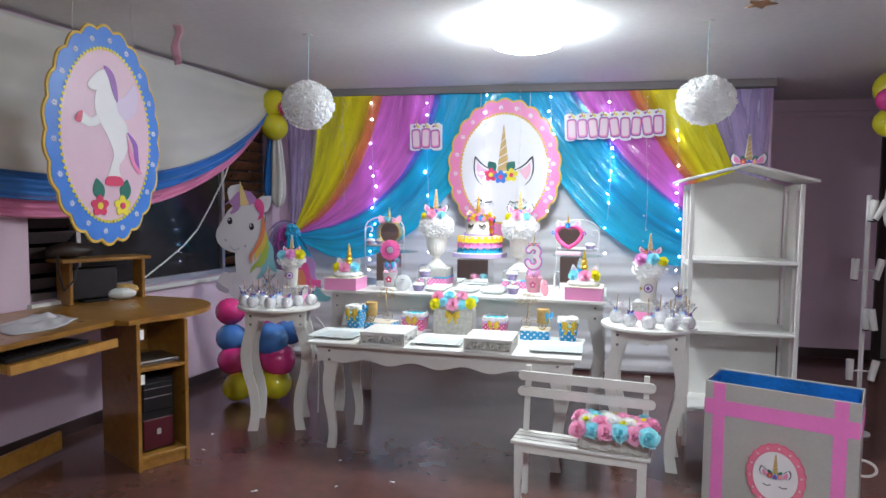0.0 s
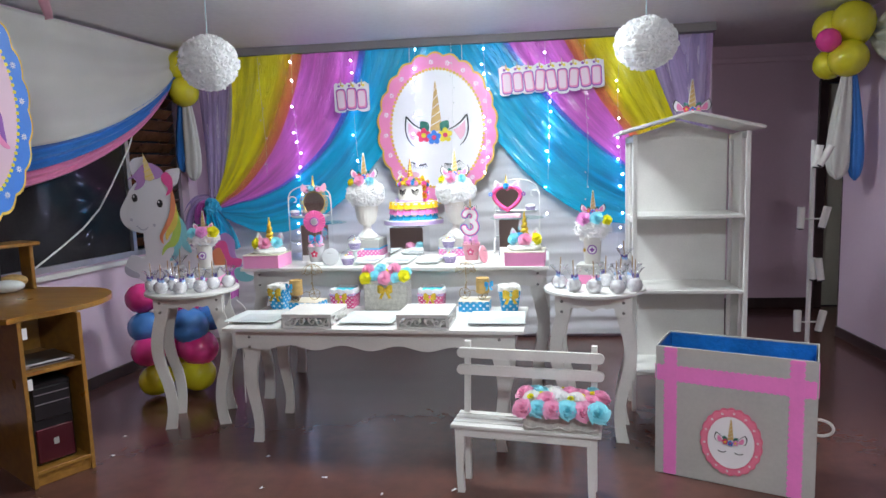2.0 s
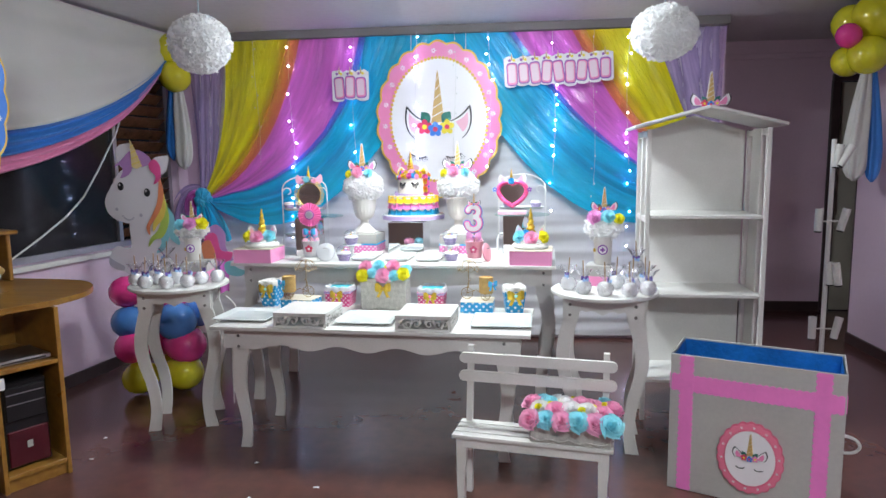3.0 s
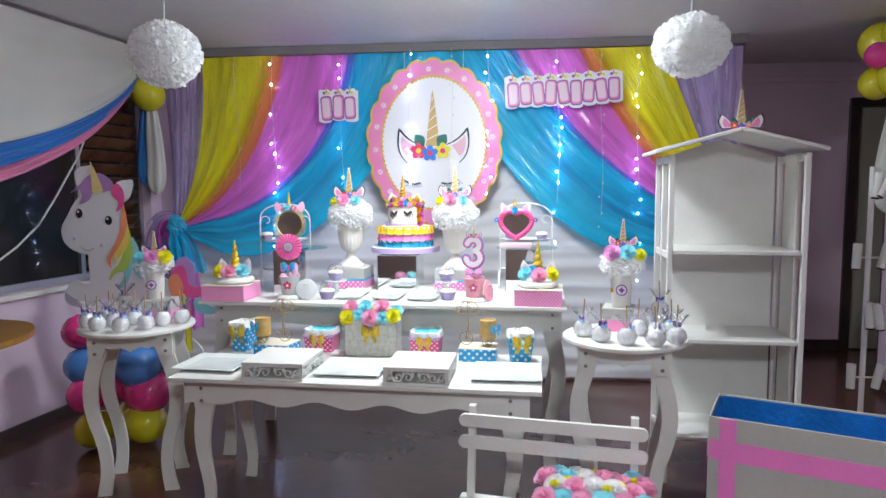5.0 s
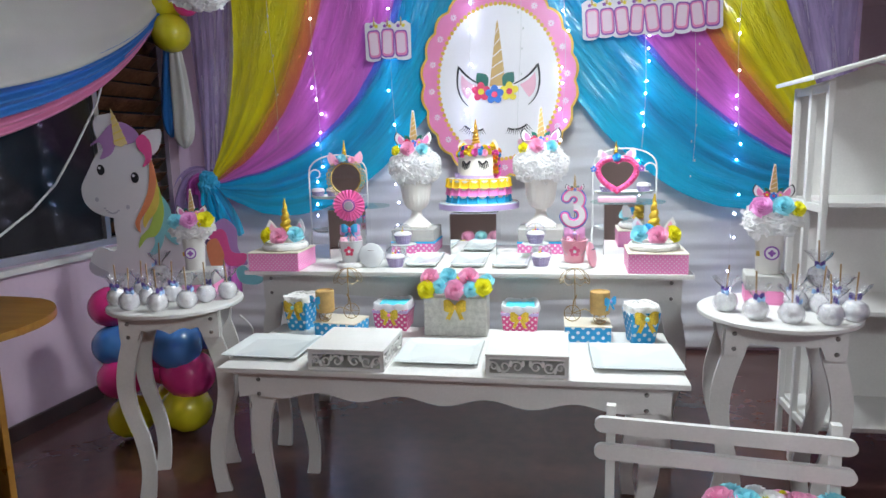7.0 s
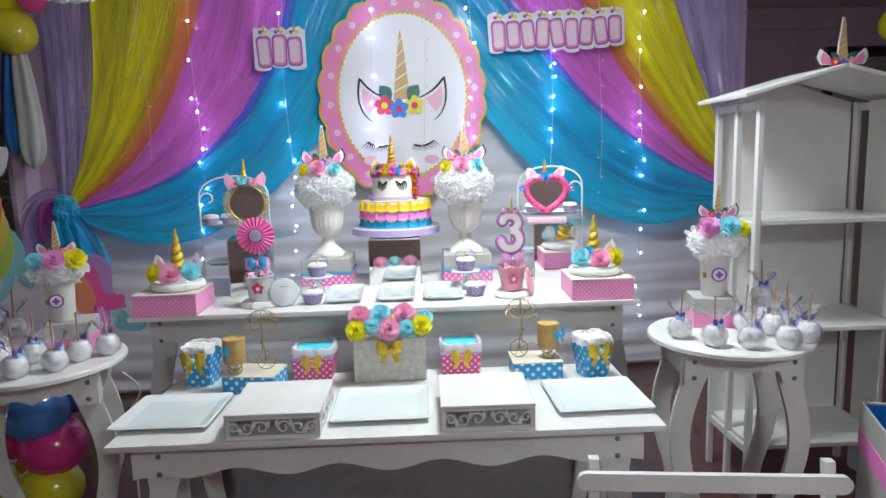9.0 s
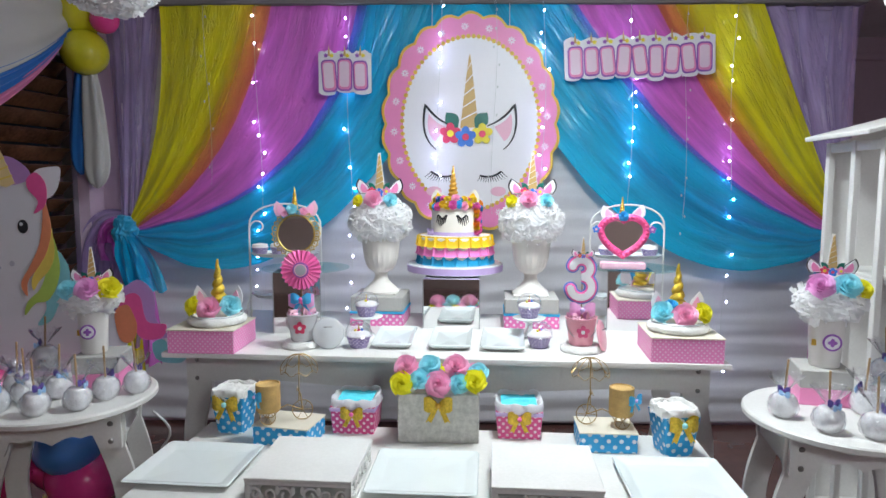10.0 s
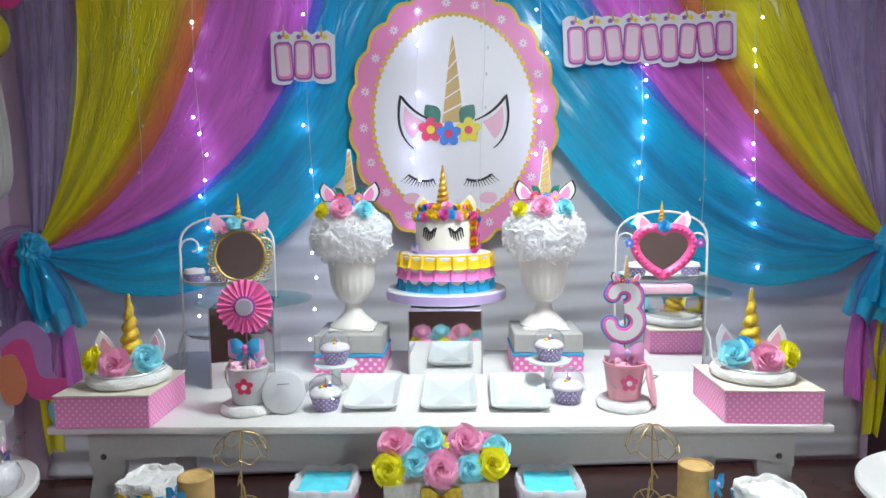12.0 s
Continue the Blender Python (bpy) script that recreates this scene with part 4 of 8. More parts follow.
def ear_pts(w, h, lean):
    pts = []
    for i in range(17):
        t = i / 16
        if t <= 0.5:
            u = t * 2
            pts.append((-w / 2 * (1 - u) - w * 0.28 * math.sin(math.pi * u) + lean * u, h * u))
        else:
            u = (t - 0.5) * 2
            pts.append((w / 2 * u + w * 0.28 * math.sin(math.pi * u) + lean * (1 - u), h * (1 - u)))
    return pts


def ear(parent, at, w, h, lean, yaw=0, rim=None, inner=None, d=0.004):
    m = Matrix.Translation(at) @ pose(0, 0, 0, 0, 0, yaw)
    bm = bmesh.new()
    slab(bm, ear_pts(w, h, lean), 0, d)
    e = part("ear", bm, rim or PRINT_W, parent, "", m)
    bm = bmesh.new()
    slab(bm, [(x * 0.55, z * 0.66 + h * 0.12) for x, z in ear_pts(w, h, lean)], -0.0025, 0)
    part("inner_ear", bm, inner or PINK, e, "pink inside of the ear")
    return e


def flower_pts(r, n=5, depth=0.35):
    return [(r * (1 - depth + depth * abs(math.cos(a * n / 2))) * math.cos(a + math.pi / 2), r * (1 - depth + depth * abs(math.cos(a * n / 2))) * math.sin(a + math.pi / 2)) for a in (2 * math.pi * i / 50 for i in range(50))]


def disc_pts(rx, rz, n=40, x=0, z=0):
    return [(x + rx * math.cos(2 * math.pi * i / n), z + rz * math.sin(2 * math.pi * i / n)) for i in range(n)]


def scallop_pts(rx, rz, n, amp, m=360):
    return [(rx * (1 + amp * (abs(math.sin(n * a / 2)) - 0.6)) * math.cos(a), rz * (1 + amp * (abs(math.sin(n * a / 2)) - 0.6)) * math.sin(a)) for a in (2 * math.pi * i / m for i in range(m))]


def bow(parent, at, w, material, knot=None, yaw=0, name="bow", label=""):
    bm = bmesh.new()
    for sx in (-1, 1):
        for side in (-1, 1):
            def fn(u, v, sx=sx, side=side):
                zz = (v - 0.5) * w * (0.14 + 0.46 * math.sin(min(1, u * 1.15) * math.pi * 0.55)) * (1 - 0.25 * u ** 4)
                return Vector((sx * u * w * 0.5, side * w * 0.12 * math.sin(math.pi * u) * (1 - abs(v - 0.5)) + 0.01 * w * math.sin(v * 12), zz + 0.05 * w * u))
            sheet(bm, fn, 8, 6)
        tail = lambda u, v, sx=sx: Vector((sx * (0.04 + 0.30 * v) * w + (u - 0.5) * w * 0.20, 0.03 * w * math.sin(v * 5) + 0.02 * w, -v * w * (0.55 + 0.08 * abs(u - 0.5) * 2)))
        sheet(bm, tail, 4, 6)
    ob = part(name, bm, material, parent, label, Matrix.Translation(at) @ pose(0, 0, 0, 0, 0, yaw))
    bm = bmesh.new()
    ball(bm, (0, -0.06 * w, 0), 0.10 * w, (1, 0.8, 1), 12, 8)
    part("bow_centre", bm, knot or material, ob)
    return ob


def flat_horn(parent, at, h, w, edge=True, y=0.0):
    """Printed cut-out horn with slanted stripes."""
    m = Matrix.Translation(at)
    ob = None
    if edge:
        bm = bmesh.new()
        slab(bm, [(-w * 0.66, -0.01), (w * 0.66, -0.01), (w * 0.13, h * 1.04), (-w * 0.13, h * 1.04)], 0, 0.004)
        ob = part("horn_backing", bm, PRINT_W, parent, "", m)
    for k in range(6):
        v0, v1 = k / 6 + 0.012, (k + 1) / 6 - 0.012
        sl = 0.055
        bm = bmesh.new()
        wl = lambda v: w / 2 * (1.04 - 0.86 * v)
        slab(bm, [(-wl(v0), h * max(0, v0 - sl)), (wl(v0), h * (v0 + sl * (k > 0))), (wl(v1), h * min(1, v1 + sl)), (-wl(v1), h * (v1 - sl))], -0.003, -0.0005)
        part("horn_stripe", bm, GOLDPRINT, ob or parent, "", m if ob is None else None)
    return ob


def printed_flower(parent, x, y, z, r, petals, heart):
    bm = bmesh.new()
    slab(bm, flower_pts(r), -0.003, 0, Matrix.Translation((x, y, z)))
    f = part("printed_flower", bm, petals, parent)
    bm = bmesh.new()
    slab(bm, disc_pts(r * 0.32, r * 0.32, 18), -0.005, -0.003, Matrix.Translation((x, y, z)))
    part("flower_heart", bm, heart, f)


def leaf_pts(w, h):
    return [(w * math.sin(math.pi * t) * (1 if s else -1) * (0.5 + 0.0 * t), h * t) for s, ts in ((0, range(0, 9)), (1, range(8, -1, -1))) for t in (i / 8 for i in ts)][:-1]


def crest(parent, at, s):
    """Flat cut-out topper: horn, two ears, flowers and leaves. s is the width between the ear tips."""
    g = Matrix.Translation(at)
    x, y, z = at
    flat_horn(parent, (x, y, z + 0.16 * s), 0.78 * s, 0.20 * s)
    for sx in (-1, 1):
        bm = bmesh.new()
        slab(bm, [(sx * a, b) for a, b in ear_pts(0.27 * s, 0.36 * s, 0.15 * s)], 0, 0.003, Matrix.Translation((x + sx * 0.33 * s, y, z + 0.04 * s)))
        e = part("ear", bm, PRINT_K, parent, "black-edged paper ear")
        bm = bmesh.new()
        slab(bm, [(sx * a * 0.85, b * 0.88 + 0.012 * s) for a, b in ear_pts(0.27 * s, 0.36 * s, 0.15 * s)], -0.002, 0, Matrix.Translation((x + sx * 0.33 * s, y, z + 0.04 * s)))
        part("ear_white", bm, PRINT_W, e)
        bm = bmesh.new()
        slab(bm, [(sx * a * 0.5, b * 0.62 + 0.03 * s) for a, b in ear_pts(0.27 * s, 0.36 * s, 0.15 * s)], -0.004, -0.002, Matrix.Translation((x + sx * 0.33 * s, y, z + 0.04 * s)))
        part("ear_pink", bm, PRINT_P, e)
        bm = bmesh.new()
        slab(bm, leaf_pts(0.12 * s, 0.24 * s), -0.006, -0.004, Matrix.Translation((x + sx * 0.08 * s, y, z + 0.13 * s)) @ pose(0, 0, 0, 0, sx * 45, 0))
        part("leaf", bm, PRINT_G, parent, "dark green paper leaf")
    for dx, dz, a, b in ((-0.17, 0.10, PRINT_R, PRINT_Y), (0.0, 0.07, PRINT_B, PRINT_R), (0.17, 0.10, PRINT_P, PRINT_Y)):
        printed_flower(parent, x + dx * s, y - 0.006, z + dz * s, 0.105 * s, a, b)


def T2(m, x, y, z, yaw=0):
    """A pose given in a table's own axes."""
    return m @ pose(x, y, z, 0, 0, yaw)


def world_on(x, y, z, yaw=YAW):
    return pose(x, y, z, 0, 0, yaw)

# ======== things on the tall table ========
# planned 0.858 high, scaled 1.0676 about the last camera position to fit its view
def scaled_about(pivot, k):
    return Matrix.Translation(pivot) @ Matrix.Scale(k, 4) @ Matrix.Translation(-Vector(pivot))


PLACE = scaled_about((-0.656, 2.452, 1.346), 1.0676)
BT = 0.858
def horn_centerpiece(m, flip):
    """Polka-dot box is a thing of its own; this is the fluffy disc with horn, ears and roses that lies on it."""
    t = thing("unicorn_centerpiece", "fluffy white disc with gold horn, ears and foam roses", "centerpiece", m, "horn centerpieces")
    bm = bmesh.new()
    lathe(bm, [(0, 0), (0.078, 0), (0.086, 0.005), (0.088, 0.012), (0.086, 0.019), (0.079, 0.025), (0, 0.024)], 64, wave=lambda a, k: 1 + 0.012 * math.sin(a * 9 + k) + 0.010 * math.sin(a * 23 + 2 * k))
    part("disc", bm, FLUFF, t)
    bm = bmesh.new()
    tube(bm, [(0.074 * math.cos(a), 0.074 * math.sin(a), 0.028) for a in (2 * math.pi * i / 48 for i in range(48))], 0.003, 6, closed=True)
    part("bead_trim", bm, PORCELAIN, t, "row of pearl beads")
    part("horn", horn_bm(0.150, 0.0265), GLITTER, t, "gold glitter horn", pose(0, 0.015, 0.045))
    ear(t, (-0.050, 0.012, 0.048), 0.036, 0.066, -0.012, 8)
    ear(t, (0.050, 0.012, 0.048), 0.036, 0.066, 0.012, -8)
    s = -1 if flip else 1
    rose(t, "pink", (-0.010 * s, -0.044, 0.050), 0.037, (0, -1, 0.45))
    rose(t, "aqua", (0.046 * s, -0.026, 0.054), 0.034, (0.4 * s, -1, 0.55))
    rose(t, "yellow", (-0.058 * s, -0.018, 0.054), 0.033, (-0.9 * s, -0.8, 0.4))
    if flip:
        rose(t, "sky", (0.022 * s, -0.008, 0.068), 0.023, (0.2 * s, -0.8, 0.8))
    return t


def dotted_box(name, label, m, w, d, h, side, top, group=""):
    t = thing(name, label, "box", m, group)
    bm = bmesh.new()
    box(bm, (0, d / 2, h / 2), (w, d, h), 0.002)
    part("body", bm, side, t)
    bm = bmesh.new()
    box(bm, (0, d / 2, h + 0.002), (w + 0.004, d + 0.004, 0.004), 0.001)
    part("lid", bm, top, t, "cream card top")
    return t


dotted_box("display_box", "low pink polka-dot box with cream top", pose(-1.325, 3.80, BT, 0, 0, -2), 0.20, 0.19, 0.068, PINKDOT, CREAMTOP, "pink display boxes")
dotted_box("display_box", "low pink polka-dot box with cream top", pose(0.075, 3.735, BT, 0, 0, -5), 0.20, 0.20, 0.068, PINKDOT, CREAMTOP, "pink display boxes")
horn_centerpiece(pose(-1.308, 3.90, BT + 0.0725, 0, 0, 4), False)
horn_centerpiece(pose(0.078, 3.835, BT + 0.0725, 0, 0, -8), True)


def mirror_cube(m, w, d, h, label):
    t = thing("mirror_box", label, "mirror box", m, "mirrored boxes")
    bm = bmesh.new()
    box(bm, (0, d / 2, h / 2), (w, d, h), 0.0015)
    part("mirror_panel", bm, MIRROR, t)
    for sx in (-1, 1):
        bm = bmesh.new()
        box(bm, (sx * (w / 2 + 0.0005), -0.0005, h / 2), (0.003, 0.003, h))
        part("edge_strip", bm, METAL, t)
    return t


mirror_cube(pose(-0.590, 4.155, BT, 0, 0, YAW), 0.195, 0.20, 0.172, "square mirrored box carrying the cake")
mirror_cube(pose(-1.105, 4.075, BT, 0, 0, 6), 0.155, 0.16, 0.205, "mirrored box carrying a round glass disc")
mirror_cube(pose(0.020, 4.135, BT, 0, 0, -5), 0.155, 0.16, 0.205, "mirrored box carrying a round glass disc")
for x, y, tw in ((-1.095, 4.17, 0), (0.045, 4.205, 0)):
    t = thing("glass_disc", "round clear glass tray with green edge", "tray", pose(x, y, BT + 0.206), "glass trays")
    bm = bmesh.new()
    lathe(bm, [(0, 0.001), (0.149, 0.001), (0.15, 0.003), (0.149, 0.005), (0, 0.005)], 64)
    ob = part("pane", bm, glass("green_edge_glass_%d" % int(x < 0), (0.84, 0.94, 0.92), 0.02, 0.93, 0.25), t)
    ob.visible_shadow = False


SUGARGOLD = mat("gold_sugar", (0.66, 0.36, 0.05), 0.3, 0.35, var=0.12, scale=30, bump=0.1)


# cake
def cake(m):
    t = thing("cake", "two-tier birthday cake with gold horn, ruffles and sugar flowers", "cake", m)
    bm = bmesh.new()
    lathe(bm, [(0, 0), (0.178, 0), (0.178, 0.026), (0.174, 0.03), (0, 0.03)], 64)
    part("cake_board", bm, PORCELAIN, t, "white round board")
    bm = bmesh.new()
    lathe(bm, [(0.1785, 0.002), (0.1795, 0.002), (0.1795, 0.025), (0.1785, 0.025)], 64)
    part("ribbon", bm, LILAC, t, "lilac ribbon round the board")
    CY = mat("yellow_fondant", (0.90, 0.58, 0.02), 0.45, var=0.05, sss=0.1)
    CP = mat("pink_fondant", (0.88, 0.24, 0.58), 0.45, var=0.05, sss=0.1)
    CB = mat("blue_fondant", (0.01, 0.30, 0.54), 0.45, var=0.05, sss=0.1)
    CW = mat("ivory_fondant", (0.82, 0.78, 0.70), 0.45, var=0.03, sss=0.1)
    bm = bmesh.new()
    lathe(bm, [(0, 0.03), (0.138, 0.03), (0.138, 0.128), (0.132, 0.134), (0, 0.134)], 56)
    part("lower_tier", bm, CW, t)
    n = 20
    for r_, (z, mm, nm) in enumerate(((0.032, CB, "blue"), (0.066, CP, "pink"), (0.099, CY, "yellow"))):
        for k in range(n):
            a0 = 2 * math.pi * (k + 0.12 * r_) / n
            bm = bmesh.new()

            def fn(u, v, a0=a0, z=z):
                a = a0 + (u - 0.5) * 2 * math.pi / n * 1.04
                seam = max(0.0, 1 - min(u, 1 - u) * 9)
                bulge = 0.004 * (1 - v) - 0.003 * math.sin(math.pi * u) * v + 0.0055 * seam + 0.004 * max(0, 0.15 - v) / 0.15
                rr = 0.138 + bulge
                return Vector((rr * math.cos(a), rr * math.sin(a), z + 0.036 * v - 0.0035 * math.sin(math.pi * u) * (1 - v)))

            sheet(bm, fn, 18, 5)
            part("ruffle", bm, mm, t, "%s fondant ruffle" % nm)
    bm = bmesh.new()
    lathe(bm, [(0, 0.134), (0.089, 0.134), (0.089, 0.240), (0.083, 0.252), (0.05, 0.257), (0, 0.258)], 56)
    part("upper_tier", bm, CW, t, "smooth ivory tier")
    bm = bmesh.new()
    lathe(bm, [(0.0895, 0.136), (0.091, 0.136), (0.091, 0.148), (0.0895, 0.148)], 56)
    part("ribbon", bm, LILAC, t, "lilac ribbon at the foot of the tier")
    part("horn", horn_bm(0.132, 0.021, 8), SUGARGOLD, t, "twisted gold sugar horn", pose(-0.004, -0.03, 0.258))
    ear(t, (-0.058, -0.01, 0.248), 0.046, 0.056, -0.012, 8, CW, CY)
    ear(t, (0.062, -0.01, 0.248), 0.046, 0.056, 0.012, -8, CW, CY)
    for sx in (-1, 1):
        for k in range(6):
            a = -math.pi / 2 + sx * (0.22 + 0.085 * k)
            bm = bmesh.new()
            tube(bm, [(0.0905 * math.cos(a + sx * 0.02 * j), 0.0905 * math.sin(a + sx * 0.02 * j), 0.206 - 0.005 * (2 - abs(k - 2.5)) - 0.0085 * j) for j in range(4)], 0.0029, 5, taper=lambda q: 1 - 0.6 * q)
            part("eyelash", bm, PRINT_K, t, "black sugar eyelash")
        bm = bmesh.new()
        tube(bm, [(0.0905 * math.cos(-math.pi / 2 + sx * (0.18 + 0.05 * j)), 0.0905 * math.sin(-math.pi / 2 + sx * (0.18 + 0.05 * j)), 0.208 - 0.004 * (3 - abs(j - 4.5)) * (j not in (0, 9))) for j in range(10)], 0.0034, 5)
        part("eyelid", bm, PRINT_K, t, "black sugar eyelid line")
    cols = ["gold", "gold", "royal", "hot", "gold", "royal", "hot", "orange", "pink", "royal", "gold", "hot", "sky"]
    rr_ = random.Random(12)
    for k in range(34):
        a = -math.pi / 2 + (k - 16.5) / 16.5 * 1.85
        low = (k % 2)
        zz = 0.266 - 0.022 * low + rr_.uniform(-0.005, 0.005)
        rr = 0.070 + 0.016 * low
        d = Vector((math.cos(a), math.sin(a), 0.9 - 0.6 * low))
        rose(t, cols[(k * 4 + rr_.randrange(3)) % 13], (rr * math.cos(a), rr * math.sin(a), zz), rr_.uniform(0.0115, 0.0185), d, "small sugar flower")
    for k in range(13):
        a = -math.pi / 2 + 1.10 + 0.22 * (k % 2) + rr_.uniform(-0.05, 0.05)
        d = Vector((math.cos(a), math.sin(a), 0.2))
        rose(t, ("hot", "royal", "orange", "hot", "gold", "hot")[k % 6], (0.092 * math.cos(a), 0.092 * math.sin(a), 0.240 - 0.0078 * k), rr_.uniform(0.012, 0.018), d, "small sugar flower")
    bow(t, (-0.085, -0.052, 0.146), 0.045, LILAC, None, -50, "sugar_bow", "lilac sugar bow")
    return t


cake(pose(-0.577, 4.375, BT + 0.175, 0, 0, -8))


# urns on their boxes
def urn(m, crest_label):
    t = thing("urn", "white pedestal urn full of white ruffled paper flowers", "urn", m, "pedestal urns")
    prof = [(0, 0), (0.064, 0), (0.066, 0.008), (0.060, 0.014), (0.056, 0.018), (0.052, 0.022), (0.040, 0.032), (0.026, 0.048), (0.022, 0.066), (0.026, 0.076), (0.040, 0.084),
            (0.052, 0.10), (0.060, 0.125), (0.064, 0.155), (0.068, 0.185), (0.074, 0.205), (0.077, 0.21), (0.072, 0.212), (0.06, 0.20), (0, 0.195)]
    bm = bmesh.new()
    lathe(bm, prof, 60, wave=lambda a, k: 1 + (0.02 * math.cos(a * 20) if 9 < k < 14 else 0))
    part("body", bm, mat("cream_plastic", (0.78, 0.75, 0.70), 0.4, var=0.04, sss=0.1) if "cream_plastic" not in bpy.data.materials else bpy.data.materials["cream_plastic"], t)
    bm = bmesh.new()
    box(bm, (0, 0, 0.003), (0.125, 0.125, 0.006), 0.002)
    part("plinth", bm, bpy.data.materials["cream_plastic"], t)
    bm = bmesh.new()
    ruffled(bm, (0, 0, 0.262), (0.120, 0.112, 0.094), 36, 5 if m.translation.x < -0.6 else 8, 6, 150, 0.022)
    ob = part("flower_ball", bm, WHITEP, t, "ball of white ruffled paper petals", sharp=60)
    crest(t, (0, -0.022, 0.352), 0.155)
    rose(t, "yellow", (-0.068, -0.045, 0.332), 0.024, (-0.6, -1, 0.4))
    rose(t, "pink", (-0.014, -0.070, 0.338), 0.033, (0, -1, 0.4))
    rose(t, "aqua", (0.044, -0.062, 0.335), 0.026, (0.3, -1, 0.4))
    return t


def urn_box(m):
    t = thing("urn_box", "cream box with pink dotted base and blue ribbon", "box", m, "boxes under the urns")
    bm = bmesh.new()
    box(bm, (0, 0.095, 0.022), (0.19, 0.19, 0.044), 0.002)
    part("base", bm, PINKBIG, t, "pink paper with white dots")
    bm = bmesh.new()
    box(bm, (0, 0.095, 0.0775), (0.186, 0.186, 0.053), 0.003)
    part("lid", bm, CARD, t)
    bm = bmesh.new()
    box(bm, (0, 0.095, 0.0475), (0.193, 0.193, 0.008), 0.001)
    part("ribbon", bm, SKY, t, "blue ribbon")
    return t


for x, y in ((-0.852, 4.185), (-0.312, 4.155)):
    urn_box(pose(x, y, BT, 0, 0, YAW))
    u = urn(pose(x + 0.006, y + 0.10, BT + 0.1045, 0, 0, YAW), "")


# small square plates
def plate(m, w, d, label, group):
    t = thing("plate", label, "plate", m, group)
    bm = bmesh.new()
    zs = ((0.50, 0.016), (0.49, 0.019), (0.47, 0.0185), (0.385, 0.008), (0.36, 0.007), (0.0, 0.007))
    low = ((0.50, 0.016), (0.48, 0.012), (0.36, 0.001), (0.0, 0.001))
    for prof, flip in ((zs, False), (low, True)):
        rings = []
        for k, z in prof:
            if k == 0:
                rings.append([bm.verts.new((0, 0, z))])
                continue
            ring = []
            inset = (0.5 - k) * min(w, d)
            for cx, cy, a0 in ((1, 1, 0), (-1, 1, 90), (-1, -1, 180), (1, -1, 270)):
                for q in range(5):
                    a = radians(a0 + q * 22.5)
                    r = 0.012
                    ring.append(bm.verts.new((cx * (w / 2 - inset - r) + r * math.cos(a), cy * (d / 2 - inset - r) + r * math.sin(a), z)))
            rings.append(ring)
        for a, b in zip(rings, rings[1:]):
            n = len(a)
            for i in range(n):
                j = (i + 1) % n
                f = (a[i], a[j], b[0]) if len(b) == 1 else (a[i], a[j], b[j], b[i])
                bm.faces.new(f)
    bmesh.ops.remove_doubles(bm, verts=bm.verts, dist=0.0002)
    part("dish", bm, PORCELAIN, t)
    return t


for x, y, w, d, a in ((-0.768, 3.985, 0.125, 0.25, -1), (-0.588, 3.972, 0.130, 0.25, -3), (-0.425, 3.96, 0.135, 0.25, -5)):
    plate(pose(x, y, BT, 0, 0, a), w, d, "small empty rectangular white plate", "small plates")

# cupcakes under clear domes
FROST = mat("white_frosting", (0.80, 0.78, 0.78), 0.6, var=0.05, bump=0.3)


def cupcake(m, stand):
    t = thing("cupcake", "cupcake in lilac dotted paper under a clear dome", "cupcake", m, "cupcakes")
    z0 = 0.0
    if stand:
        bm = bmesh.new()
        lathe(bm, [(0, 0), (0.028, 0), (0.026, 0.006), (0.012, 0.014), (0.012, 0.05), (0.02, 0.056), (0.052, 0.062), (0.054, 0.066), (0.05, 0.067), (0, 0.064)], 32)
        part("stand", bm, PORCELAIN, t, "small white porcelain stand")
        z0 = 0.066
    bm = bmesh.new()
    lathe(bm, [(0, z0), (0.025, z0), (0.036, z0 + 0.035), (0.034, z0 + 0.035), (0, z0 + 0.033)], 40, wave=lambda a, k: 1 + 0.03 * math.cos(a * 20))
    part("paper_cup", bm, LILACDOT, t, "lilac dotted paper case")
    bm = bmesh.new()
    lathe(bm, [(0.035, z0 + 0.034), (0.036, z0 + 0.039), (0.03, z0 + 0.046), (0.015, z0 + 0.05), (0, z0 + 0.051)], 24, wave=lambda a, k: 1 + 0.03 * math.sin(a * 7))
    part("icing", bm, FROST, t)
    for c, dx, dy in ((PRINT_R, 0, 0), (PRINT_B, 0.010, 0.004), (PRINT_Y, -0.010, -0.003)):
        bm = bmesh.new()
        ball(bm, (dx, dy, z0 + 0.052), 0.005, (1, 1, 1), 8, 6)
        part("sprinkle", bm, c, t)
    bm = bmesh.new()
    lathe(bm, [(0, 0), (0.003, 0), (0.0005, 0.022), (0, 0.022)], 8, Matrix.Translation((0, 0, z0 + 0.05)))
    part("sugar_horn", bm, GOLD, t)
    bm = bmesh.new()
    lathe(bm, [(0.043, z0 + 0.034), (0.041, z0 + 0.036), (0.040, z0 + 0.05), (0.034, z0 + 0.066), (0.02, z0 + 0.077), (0, z0 + 0.080)], 28)
    d = part("dome", bm, PLASTIC, t, "clear plastic dome")
    d.visible_shadow = False
    return t


cupcake(pose(-0.872, 3.895, BT, 0, 0, 10), False)
cupcake(pose(-0.318, 3.905, BT, 0, 0, 40), False)
cupcake(pose(-0.868, 4.045, BT, 0, 0, 70), True)
cupcake(pose(-0.335, 4.035, BT, 0, 0, 20), True)


